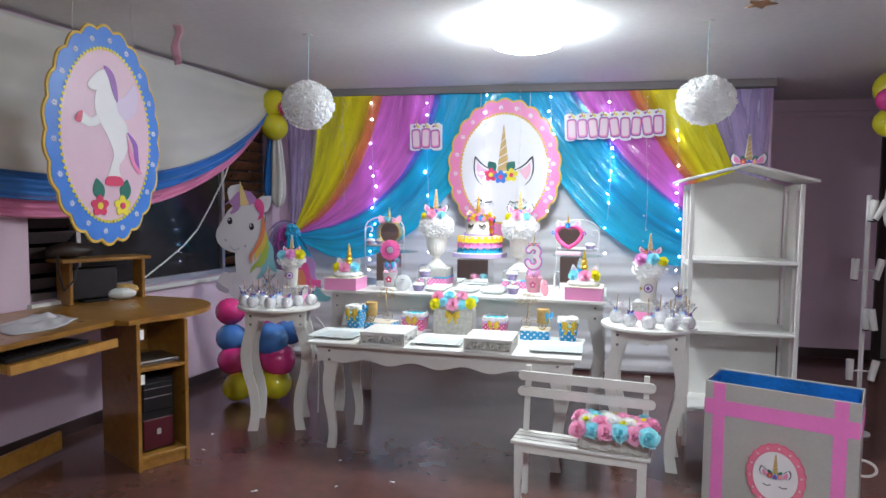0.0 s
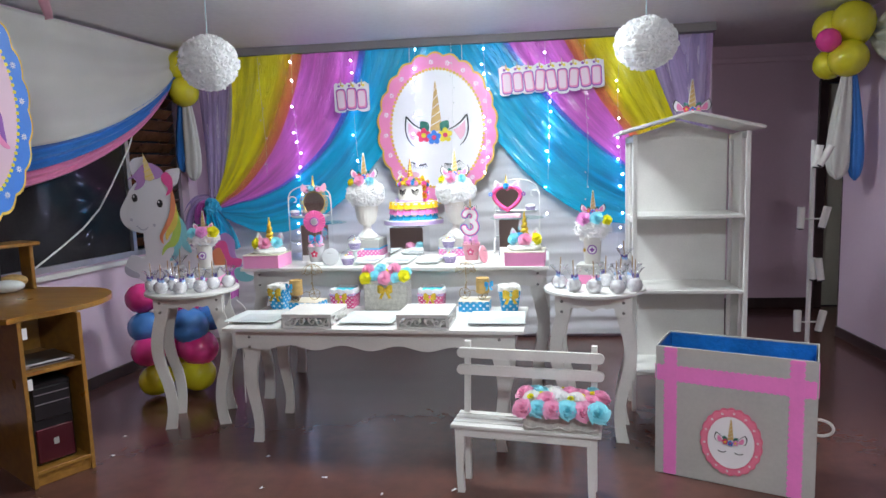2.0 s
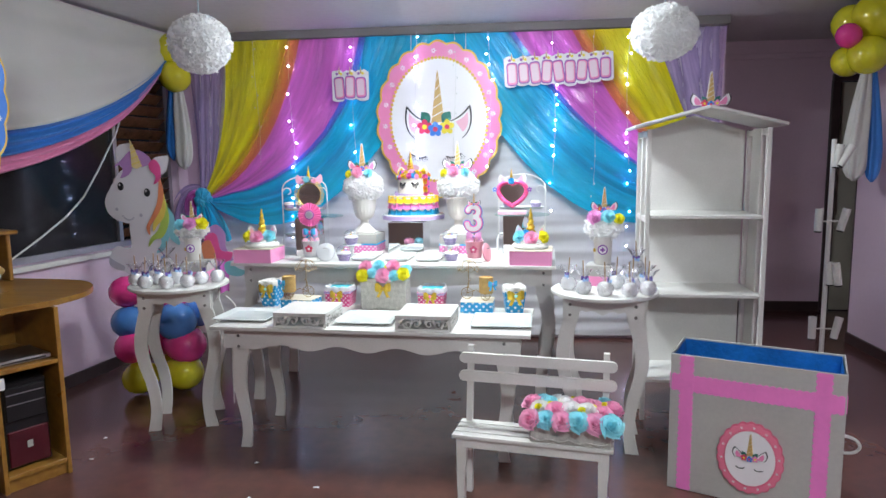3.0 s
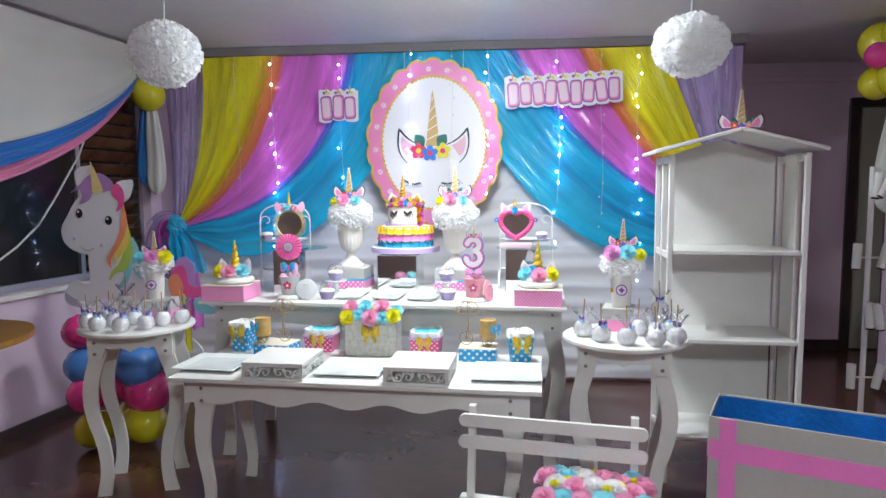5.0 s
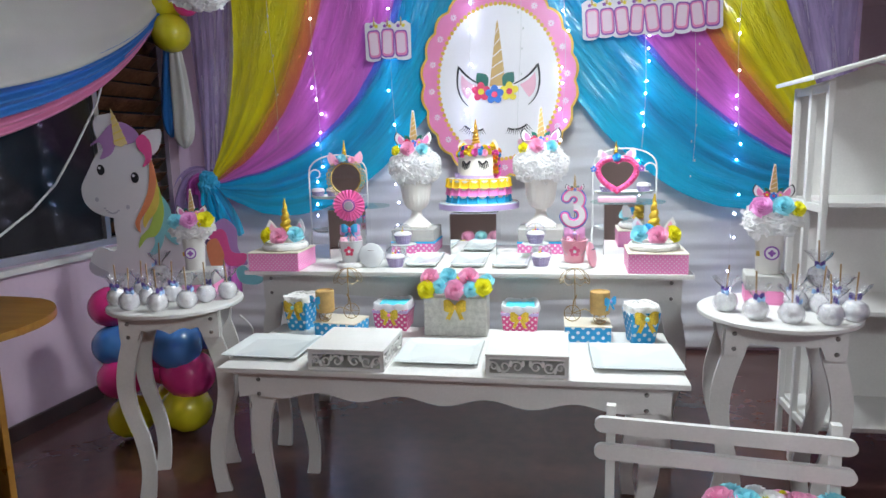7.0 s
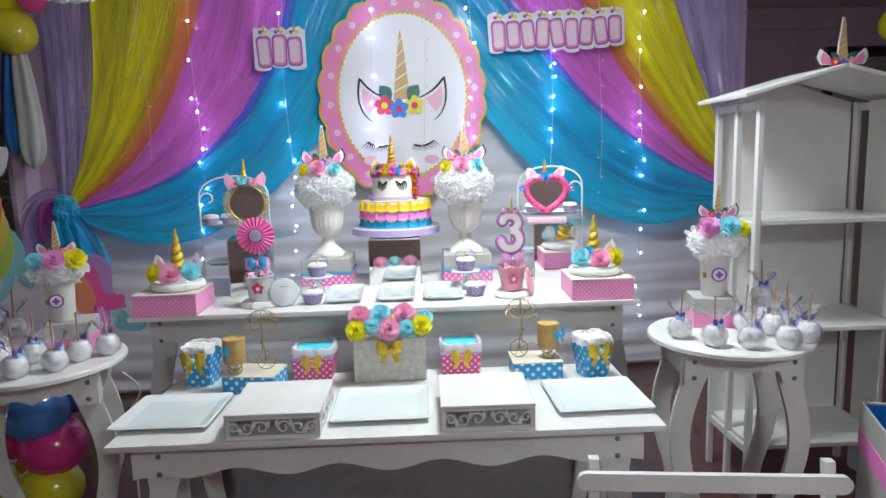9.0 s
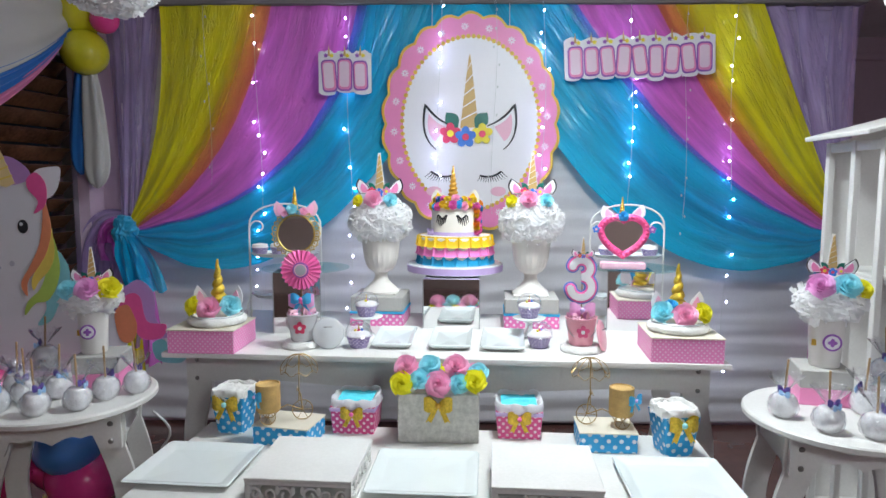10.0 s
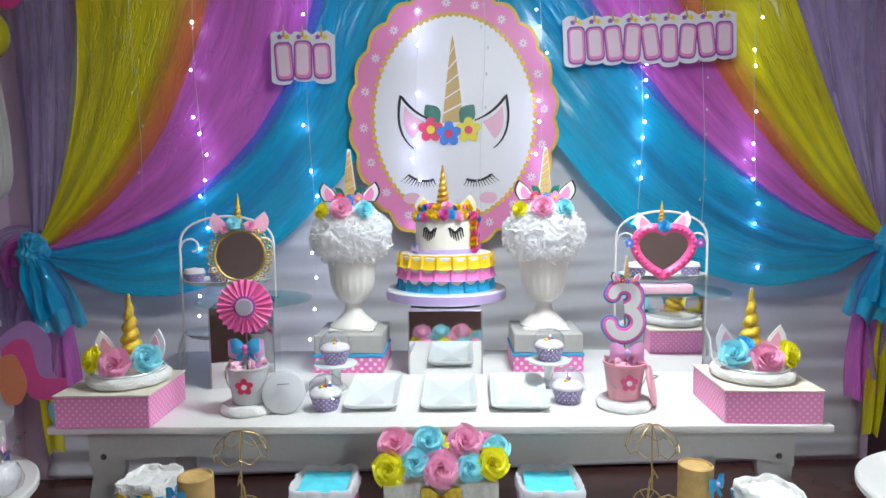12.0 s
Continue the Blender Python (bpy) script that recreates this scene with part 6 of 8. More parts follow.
def tricycle(m, flip):
    """Wire tricycle with an umbrella, carrying a gold barrel with a flower bow."""
    t = thing("wire_tricycle", "brass wire tricycle with umbrella and gold barrel", "ornament", m, "wire tricycles")
    s = -1 if flip else 1
    for x, y, r in ((-0.045, 0, 0.030), (0.055, -0.03, 0.022), (0.055, 0.03, 0.022)):
        bm = bmesh.new()
        tube(bm, [(s * x + r * math.cos(a), y, r + 0.002 + r * math.sin(a)) for a in (2 * math.pi * i / 28 for i in range(28))], 0.0016, 5, closed=True)
        for k in range(6):
            a = math.pi * k / 3
            tube(bm, [(s * x, y, r + 0.002), (s * x + r * math.cos(a), y, r + 0.002 + r * math.sin(a))], 0.0009, 4)
        part("wheel", bm, WIRE, t)
    bm = bmesh.new()
    tube(bm, [(s * -0.045, 0, 0.03), (s * -0.040, 0, 0.08), (s * -0.03, 0, 0.10)], 0.0022, 6)
    tube(bm, [(s * -0.045, 0, 0.032), (s * 0.0, 0, 0.05), (s * 0.055, 0, 0.024)], 0.0018, 6)
    tube(bm, [(s * 0.055, -0.03, 0.024), (s * 0.055, 0.03, 0.024)], 0.0018, 6)
    tube(bm, [(s * -0.03, -0.025, 0.098), (s * -0.03, 0, 0.10), (s * -0.03, 0.025, 0.098)], 0.0016, 6)
    part("frame", bm, WIRE, t)
    bm = bmesh.new()
    tube(bm, [(s * -0.035, 0, 0.06), (s * -0.037, 0, 0.205)], 0.002, 6)
    part("umbrella_pole", bm, WIRE, t)
    bm = bmesh.new()
    for k in range(8):
        a = math.pi * 2 * k / 8
        tube(bm, [(s * -0.037 + 0.055 * math.sin(q) * math.cos(a), 0.055 * math.sin(q) * math.sin(a), 0.155 + 0.048 * math.cos(q)) for q in (math.pi / 2 * i / 8 for i in range(9))], 0.0012, 5)
    tube(bm, [(s * -0.037 + 0.055 * math.cos(a), 0.055 * math.sin(a), 0.155 + 0.006 * math.cos(a * 8)) for a in (2 * math.pi * i / 48 for i in range(48))], 0.0012, 5, closed=True)
    part("umbrella", bm, WIRE, t)
    bm = bmesh.new()
    lathe(bm, [(0, 0.035), (0.033, 0.035), (0.036, 0.04), (0.036, 0.118), (0.032, 0.12), (0.03, 0.115), (0, 0.112)], 32, Matrix.Translation((s * 0.055, 0, 0)))
    barrel = part("barrel", bm, ALM, t, "gold burlap barrel")
    bow(t, (s * 0.092, -0.02, 0.085), 0.055, SKY, LILAC, s * 40, "bow", "blue ribbon flower")
    return t


dotted_box("display_box", "low blue polka-dot box with cream top", pose(-1.085, 3.745, FT, 0, 0, -12), 0.175, 0.13, 0.056, BLUEDOT, CREAMTOP, "blue display boxes")
dotted_box("display_box", "low blue polka-dot box with cream top", pose(-0.128, 3.722, FT, 0, 0, -3), 0.165, 0.13, 0.056, BLUEDOT, CREAMTOP, "blue display boxes")
tricycle(pose(-1.075, 3.80, FT + 0.060, 0, 0, 12), True)
tricycle(pose(-0.135, 3.785, FT + 0.060, 0, 0, -6), False)

PLACE = Matrix()
FT = 0.612

# ======== things on the round tables ========
CELLO = glass("cellophane", (0.98, 0.98, 1.0), 0.12, 0.35, 0.8, 1.0)
RIBBONV = mat("violet_ribbon", (0.12, 0.08, 0.32), 0.35, var=0.1)
RIBBONB = mat("pale_blue_ribbon", (0.36, 0.58, 0.84), 0.3, var=0.1)


def candy_apple_parts(t, seed):
    r = random.Random(seed)
    bm = bmesh.new()
    lathe(bm, [(0, 0.0), (0.016, 0.0), (0.027, 0.010), (0.0325, 0.027), (0.031, 0.042), (0.022, 0.056), (0.010, 0.060), (0, 0.057)], 24, wave=lambda a, k: 1 + 0.02 * math.sin(3 * a + seed))
    part("apple", bm, PEARL, t, "pearly white sugar coating")
    bm = bmesh.new()
    lx, ly = r.uniform(-0.006, 0.006), r.uniform(-0.004, 0.004)
    tube(bm, [(0, 0, 0.05), (lx, ly, 0.142)], 0.0026, 7)
    part("stick", bm, STICK, t)
    bm = bmesh.new()
    lathe(bm, [(0.020, 0.001), (0.031, 0.010), (0.036, 0.028), (0.030, 0.048), (0.010, 0.064), (0.008, 0.068), (0.018, 0.080), (0.030, 0.096), (0.037, 0.108)], 22, wave=lambda a, k: 1 + (0.05 if k < 5 else 0.22) * math.sin(a * 7 + k * 0.7 + seed))
    w = part("cellophane_wrap", bm, CELLO, t, "crinkled clear cellophane", sharp=180)
    w.visible_shadow = False
    bow(t, (0, -0.012, 0.069), 0.032, RIBBONV, PRINT_V, r.uniform(-30, 30), "bow", "dark violet ribbon bow")
    bow(t, (0.002, -0.020, 0.061), 0.028, RIBBONB, RIBBONB, r.uniform(-30, 30), "bow", "pale blue ribbon bow")


def candy_apple(m, seed):
    t = thing("candy_apple", "pearl-coated candy apple on a stick in cellophane", "candy apple", m @ Matrix.Scale(1.08, 4), "candy apples")
    candy_apple_parts(t, seed)
    return t


APPLE = [candy_apple(pose(-1.880, 3.625, ST, 0, 0, 0), 1), candy_apple(pose(-1.793, 3.561, ST, 0, 0, 40), 2), candy_apple(pose(-1.675, 3.547, ST, 0, 0, 80), 3)]
for k, (x, y, z) in enumerate(((-1.765, 3.645, ST), (-1.697, 3.690, ST), (-1.589, 3.595, ST), (-1.560, 3.683, ST), (-1.500, 3.740, ST), (-1.835, 3.715, ST), (-1.820, 3.825, ST + 0.052),
                               (0.294, 3.586, ST), (0.354, 3.484, ST), (0.445, 3.442, ST), (0.551, 3.428, ST), (0.637, 3.467, ST), (0.584, 3.564, ST), (0.521, 3.612, ST), (0.649, 3.592, ST), (0.627, 3.697, ST + 0.062))):
    copy_thing(APPLE[k % 3], pose(x, y, z, 0, 0, 47 * k))
for x, y, h in ((-1.820, 3.825, 0.05), (0.627, 3.697, 0.06)):
    t = thing("clear_stand", "small clear acrylic block under a candy apple", "stand", pose(x, y, ST))
    bm = bmesh.new()
    box(bm, (0, 0, h / 2), (0.07, 0.07, h), 0.002)
    ob = part("block", bm, PLASTIC, t)
    ob.visible_shadow = False


def emblem(parent, m, r):
    for rr, mm, dy in ((r, PRINT_V, -0.002), (r * 0.78, PRINT_W, -0.0035), (r * 0.5, PRINT_V, -0.005)):
        bm = bmesh.new()
        slab(bm, disc_pts(rr, rr, 28) if rr != r * 0.5 else flower_pts(rr, 4, 0.5), dy, dy + 0.002, m)
        part("round_label", bm, mm, parent, "violet round emblem")


def topiary(m, cols, top=0.258, badge=0.006):
    t = thing("flower_cup", "white cup with ruffled flowers, roses and a gold horn", "flower cup", m, "flower cups")
    bm = bmesh.new()
    lathe(bm, [(0, 0), (0.037, 0), (0.039, 0.003), (0.047, 0.148), (0.045, 0.15), (0, 0.148)], 36)
    part("cup", bm, mat("cup_white", (0.76, 0.74, 0.70), 0.4, var=0.04) if "cup_white" not in bpy.data.materials else bpy.data.materials["cup_white"], t)
    emblem(t, Matrix.Translation((badge, -0.0445, 0.075)), 0.024)
    bm = bmesh.new()
    box(bm, (-0.034, -0.0285, 0.07), (0.014, 0.004, 0.018), 0.001)
    part("gold_sticker", bm, GOLD, t)
    bm = bmesh.new()
    ruffled(bm, (0, 0, 0.178), (0.090, 0.084, 0.058), 38, 11, 5, 90, 0.026)
    part("ruffle", bm, WHITEP, t, "white ruffled petals", sharp=60)
    for (c, x, y, z, r) in cols:
        rose(t, c, (x, y, z + 0.068), r * 1.08, (x * 4, -1, 0.5))
    crest(t, (0.004, -0.006, top), 0.118)
    return t


def stack_box(m):
    t = thing("riser_box", "white and pink square box under the flower cup", "box", m, "riser boxes")
    bm = bmesh.new()
    box(bm, (0, 0, 0.024), (0.13, 0.13, 0.048), 0.002)
    part("base", bm, PRINT_P, t, "bright pink lower half")
    bm = bmesh.new()
    box(bm, (0, 0, 0.074), (0.132, 0.132, 0.052), 0.003)
    part("lid", bm, CARD, t)
    return t


stack_box(pose(-1.640, 3.820, ST, 0, 0, 8))
stack_box(pose(0.464, 3.727, ST, 0, 0, -14))
topiary(pose(-1.660, 3.813, ST + 0.101, 0, 0, 12) @ Matrix.Scale(0.93, 4), (("aqua", -0.050, -0.048, 0.142, 0.031), ("orchid", 0.008, -0.062, 0.145, 0.035), ("yellow", 0.064, -0.038, 0.142, 0.035)), 0.228, -0.004)
topiary(pose(0.471, 3.722, ST + 0.101, 0, 0, -16), (("orchid", -0.032, -0.052, 0.160, 0.035), ("aqua", 0.030, -0.055, 0.164, 0.033), ("yellow", 0.074, -0.02, 0.152, 0.026)))

# ======== signs, lights and hangings ========
def oval_board(m, ring, inner, w, h, label, flowers_n, name="oval_sign", edge=None):
    """Scalloped oval board: gold edge, coloured ring with white flowers, gold beads, inner field."""
    t = thing(name, label, "sign", m)
    bm = bmesh.new()
    slab(bm, scallop_pts(w / 2, h / 2, 22, 0.045), 0.0, 0.012)
    part("edge", bm, edge or RIMGOLD, t, "" if edge else "gold scalloped edge")
    bm = bmesh.new()
    slab(bm, scallop_pts(w / 2 * 0.968, h / 2 * 0.974, 22, 0.045), -0.002, 0.0)
    part("border", bm, ring, t)
    bm = bmesh.new()
    slab(bm, disc_pts(w / 2 * 0.765, h / 2 * 0.785, 120), -0.0035, -0.002)
    part("field", bm, inner, t)
    nb = 84
    for k in range(nb):
        a = 2 * math.pi * (k + 0.5) / nb
        bm = bmesh.new()
        slab(bm, disc_pts(0.0115 * w / 0.93, 0.0115 * w / 0.93, 10), -0.005, -0.0035, Matrix.Translation((w / 2 * 0.775 * math.cos(a), 0, h / 2 * 0.792 * math.sin(a))))
        part("bead", bm, edge or (PRINT_Y if ring is PRINT_B else RIMGOLD), t)
    for k in range(flowers_n):
        a = 2 * math.pi * (k + 0.25) / flowers_n
        bm = bmesh.new()
        for j in range(8):
            b = math.pi * j / 4
            kk = w / 0.93
            slab(bm, disc_pts(0.0030 * kk, 0.0085 * kk, 8, 0, 0.0125 * kk), -0.0035 - 0.00004 * j, -0.002, Matrix.Translation((w / 2 * 0.868 * math.cos(a), 0, h / 2 * 0.882 * math.sin(a))) @ pose(0, 0, 0, 0, math.degrees(b), 0))
        part("daisy", bm, PRINT_W, t, "white printed daisy")
    return t


OV = (-0.495, 1.665)
ov = oval_board(pose(OV[0], 5.325, OV[1], 0, 0, 0), PRINT_P, PRINT_W, 0.915, 1.12, "large oval sign, pink border, printed horn, ears and lashes", 20)
FLD = -0.0055


def on_oval(x, z):
    return x - OV[0], z - OV[1]


# printed horn in stripes
hx, hz = on_oval(-0.503, 1.645)
for k in range(6):
    v0, v1 = k / 6 + 0.010, (k + 1) / 6 - 0.010
    wl = lambda v: 0.046 * (1 - 0.94 * v ** 1.1)
    H_ = 0.375
    sl = 0.055
    bm = bmesh.new()
    slab(bm, [(hx - wl(v0), hz + H_ * max(0, v0 - sl)), (hx + wl(v0), hz + H_ * (v0 + sl * (k > 0))), (hx + wl(v1), hz + H_ * min(1, v1 + sl)), (hx - wl(v1), hz + H_ * (v1 - sl))], FLD, -0.0035)
    part("horn_stripe", bm, GOLDPRINT, ov)
for sx in (-1, 1):
    x0, z0 = on_oval(-0.498 + sx * 0.165, 1.60)

    def ear_outline(k, sx=sx, x0=x0, z0=z0):
        pts = []
        for i in range(25):
            t_ = i / 24
            if t_ < 0.5:
                u = t_ * 2
                p = bez(Vector((-0.075, 0.055)), Vector((0.02, 0.09)), Vector((0.065, 0.165)), u)
            else:
                u = (t_ - 0.5) * 2
                p = bez(Vector((0.065, 0.165)), Vector((0.10, 0.0)), Vector((0.01, -0.065)), u)
            pts.append((x0 + sx * ((p.x - 0.02) * k + 0.02), z0 + (p.y - 0.045) * k + 0.045))
        return pts

    ol = ear_outline(1.0)
    bm = bmesh.new()
    tube(bm, [(x, -0.0045, z) for x, z in ol], 0.0062, 6, taper=lambda q: 0.35 + 0.65 * math.sin(math.pi * min(1, q * 0.9 + 0.08)))
    part("ear_line", bm, PRINT_K, ov, "black ear outline")
    bm = bmesh.new()
    slab(bm, ear_outline(0.62), FLD, -0.0035)
    part("ear_pink", bm, PRINT_LP, ov, "pink inner ear")
    # lashes
    lx, lz = on_oval(-0.516 + sx * 0.128, 1.415)
    bm = bmesh.new()
    tube(bm, [(lx + 0.055 * q, -0.004, lz - 0.020 + 0.016 * q * q + 0.010 * sx * q) for q in (i / 6 - 1 for i in range(13))], 0.0050, 6)
    for i in range(12):
        q = i / 5.5 - 1
        bx, bz = lx + 0.055 * q, lz - 0.020 + 0.016 * q * q + 0.010 * sx * q
        tube(bm, [(bx, -0.004, bz), (bx + 0.010 * q + 0.006 * sx, -0.004, bz - 0.016), (bx + 0.024 * q + 0.010 * sx, -0.004, bz - 0.030)], 0.0027, 5, taper=lambda w: 1 - 0.7 * w)
    part("eyelash", bm, PRINT_K, ov, "closed black lashes")
    cx, cz = on_oval(-0.516 + sx * 0.168, 1.318)
    bm = bmesh.new()
    slab(bm, disc_pts(0.040, 0.025, 30, cx, cz), FLD, -0.0035)
    part("cheek", bm, PRINT_LP, ov, "pink cheek spot")
    lfx, lfz = on_oval(-0.515 + sx * 0.045, 1.645)
    bm = bmesh.new()
    slab(bm, leaf_pts(0.075, 0.10), FLD - 0.001, -0.0035, Matrix.Translation((lfx, 0, lfz)) @ pose(0, 0, 0, 0, sx * 38, 0))
    part("leaf", bm, PRINT_G, ov, "dark green printed leaf")
for (x, z, a, b) in ((-0.599, 1.616, PRINT_R, PRINT_Y), (-0.434, 1.614, PRINT_Y, PRINT_R), (-0.520, 1.598, PRINT_B, PRINT_R)):
    fx, fz = on_oval(x, z)
    printed_flower(ov, fx, -0.0065 if a is not PRINT_B else -0.0075, fz, 0.056, a, b)
for sx in (-0.2, 0.2):
    bm = bmesh.new()
    tube(bm, [(sx, 0.013, 0.40), (sx, 0.05, 0.62)], 0.002, 5)
    part("hanging_cord", bm, WHITE, ov)


# name signs: lettering left as plain bars
def name_sign(m, w, h, bars, label, drop):
    t = thing("name_sign", label, "sign", m, "name signs")
    r = random.Random(bars)
    bw = (w - 0.03) / bars
    lean = [r.uniform(-7, 7) for _ in range(bars)]
    size = [h * r.uniform(0.50, 0.60) for _ in range(bars)]
    low = [r.uniform(-0.010, 0.006) - (0.022 if k == drop else 0) for k in range(bars)]
    pts = []
    for i in range(bars * 10 + 1):
        u = i / (bars * 10)
        pts.append((-w / 2 + w * u, h * 0.40 + 0.012 * abs(math.sin(math.pi * bars * u)) + 0.005 * math.sin(u * 37)))
    for i in range(bars * 10 + 1):
        u = 1 - i / (bars * 10)
        k = min(bars - 1, int(u * bars))
        pts.append((-w / 2 + w * u, -h * 0.36 + low[k] - 0.014 * abs(math.sin(math.pi * bars * u)) ** 0.5))
    bm = bmesh.new()
    slab(bm, pts, 0.0, 0.012)
    part("backing", bm, PRINT_W, t, "white cut-out backing")

    def bar(x, z, a, hw, hh, d0, d1):
        q = min(hw, hh) * 0.6
        out = [(sx * (hw - q) + q * math.cos(radians(a0 + 22.5 * i)), sz * (hh - q) + q * math.sin(radians(a0 + 22.5 * i))) for sx, sz, a0 in ((1, 1, 0), (-1, 1, 90), (-1, -1, 180), (1, -1, 270)) for i in range(5)]
        b_ = bmesh.new()
        slab(b_, out, d0, d1, Matrix.Translation((x, 0, z)) @ pose(0, 0, 0, 0, a, 0))
        return b_

    for k in range(bars):
        x = -w / 2 + 0.015 + bw * (k + 0.5)
        z = -0.012 + low[k] * 0.5
        b = part("bar", bar(x, z, lean[k], bw * 0.48, size[k] / 2 + 0.012, -0.004, 0.0), PRINT_V, t, "violet bar in place of lettering")
        part("bar_edge", bar(x, z, lean[k], bw * 0.41, size[k] / 2 + 0.004, -0.006, -0.0045), PRINT_P, b)
        part("bar_face", bar(x - bw * 0.02, z + 0.002, lean[k], bw * 0.31, size[k] / 2 - 0.006, -0.008, -0.0065), SIGNFACE, b, "pale pink face")
        bm = bmesh.new()
        slab(bm, [(x - 0.007, h * 0.34), (x + 0.007, h * 0.34), (x, h * 0.56)], -0.003, 0.0)
        part("tiny_horn", bm, GOLDPRINT, t)
        for dx, mm in ((-0.015, PRINT_V), (0.015, PRINT_Y)):
            bm = bmesh.new()
            slab(bm, flower_pts(0.011), -0.010, -0.0085, Matrix.Translation((x + dx, 0, h * 0.34)))
            part("tiny_flower", bm, mm, t)
    return t


SIGNFACE = mat("sign_face_print", (0.88, 0.70, 0.80), 0.4, var=0.04, bump=0.03)
name_sign(pose(-1.143, 5.315, 1.925, 0, 0, 0), 0.272, 0.250, 3, "short white name sign with violet and pink bars", -1)
name_sign(pose(0.365, 5.315, 2.0, 0, -2.5, 0), 0.765, 0.245, 9, "long white name sign with violet and pink bars", 5)

# strings of small lights down the backdrop
BULB = bpy.data.materials.new("led_bulb")
BULB.use_nodes = True
BULB.node_tree.nodes["Principled BSDF"].inputs["Emission Color"].default_value = (0.56, 0.62, 1.0, 1)
BULB.node_tree.nodes["Principled BSDF"].inputs["Emission Strength"].default_value = 135.0
CLEARWIRE = mat("clear_wire", (0.6, 0.62, 0.6), 0.3, var=0.05)
bulb_bm = bmesh.new()
ball(bulb_bm, (0, 0, 0), 0.0043, (1, 1, 1.2), 8, 6)
BULBMESH = mesh_of("bulb", bulb_bm, BULB)
dark_bm = bmesh.new()
ball(dark_bm, (0, 0, 0), 0.004, (1, 1, 1.8), 8, 6)
DARKBULB = mesh_of("unlit_bulb", dark_bm, CLEARWIRE)
for k, (x, z0, z1, lit) in enumerate(((-1.87, 2.24, 1.35, 0), (-1.605, 2.24, 0.45, 1), (-1.125, 2.24, 0.6, 1), (-0.655, 2.25, 1.05, 1), (-0.375, 2.25, 1.2, 0), (-0.125, 2.24, 1.3, 1), (0.335, 2.24, 0.95, 1), (0.62, 2.24, 0.9, 0), (0.86, 2.24, 0.32, 1))):
    t = thing("string_lights", "hanging wire of tiny cool white lights" if lit else "hanging wire of tiny unlit bulbs", "string lights", pose(x, 5.285 if abs(x + 0.5) < 0.48 else 5.345, 0), "light strings")
    r = random.Random(k + 40)
    yr = 5.455 - t.location.y
    pts = [Vector((0, yr, 2.278)), Vector((0, yr - 0.015, 2.288)), Vector((0, yr - 0.06, 2.282))] + [Vector((0.012 * math.sin(z * 5 + k), 0.0, z)) for z in np.linspace(z0 + 0.03, z1, 24)]
    bm = bmesh.new()
    tube(bm, pts, 0.0009, 4)
    part("wire", bm, CLEARWIRE, t)
    z = z0 - r.uniform(0, 0.06)
    while z > z1 + 0.02:
        sx = 0.012 * math.sin(z * 5 + k) + r.uniform(-0.022, 0.022)
        part("bulb", BULBMESH if lit else DARKBULB, None, t, "", pose(sx, -0.008 - r.uniform(0, 0.012), z))
        z -= r.choice((0.07, 0.09, 0.11, 0.14, 0.20))


# paper pompoms on strings
POMTISSUE = tissue("pompom_tissue", (0.97, 0.97, 0.97), 0.50)


def pompom(m, R, drop, label, seed):
    t = thing("paper_pompom", label, "pompom", m, "paper pompoms")
    bm = bmesh.new()
    r = random.Random(seed)
    ruffled(bm, (0, 0, 0), R, 20, seed, 6, 0, 0.02)
    for d in dirs(1300):
        p = Vector((d.x * R[0], d.y * R[1], d.z * R[2])) * (0.90 + 0.05 * noise.noise(d * 3 + Vector((seed, 0, 0))))
        petal(bm, p, (d + 0.9 * Vector((r.uniform(-1, 1), r.uniform(-1, 1), r.uniform(-1, 1)))).normalized(), R[0] * 0.12 * r.uniform(0.7, 1.2), r, r.uniform(-0.5, 0.5), 3, 2)
    part("tissue_ball", bm, POMTISSUE, t, "fringed white tissue petals", sharp=60)
    bm = bmesh.new()
    tube(bm, [(0, 0, R[2] * 0.6), (0.004, 0, drop)], 0.0028, 6)
    part("string", bm, mat("aqua_ribbon", (0.45, 0.62, 0.64), 0.4) if "aqua_ribbon" not in bpy.data.materials else bpy.data.materials["aqua_ribbon"], t)
    bm = bmesh.new()
    lathe(bm, [(0, drop), (0.03, drop), (0.03, drop - 0.004), (0, drop - 0.006)], 16)
    part("ceiling_tape", bm, CLEARWIRE, t)
    return t


pompom(pose(-1.495, 3.69, 1.945), (0.152, 0.150, 0.140), CEIL - 1.945, "small white tissue pompom hanging on a ribbon", 2)
pompom(pose(0.735, 3.735, 1.935), (0.152, 0.150, 0.124), CEIL - 1.935, "large white tissue pompom hanging on a ribbon", 3)


# balloons
def latex(name, col):
    return mat(name, col, 0.16, var=0.06, scale=3, bump=0, coat=0.5, sss=0.15)


BAL = {"yellow": latex("yellow_latex", (0.68, 0.62, 0.02)), "pink": latex("pink_latex", (0.80, 0.05, 0.28)), "blue": latex("blue_latex", (0.08, 0.26, 0.66)), "orange": latex("orange_latex", (0.75, 0.35, 0.05))}


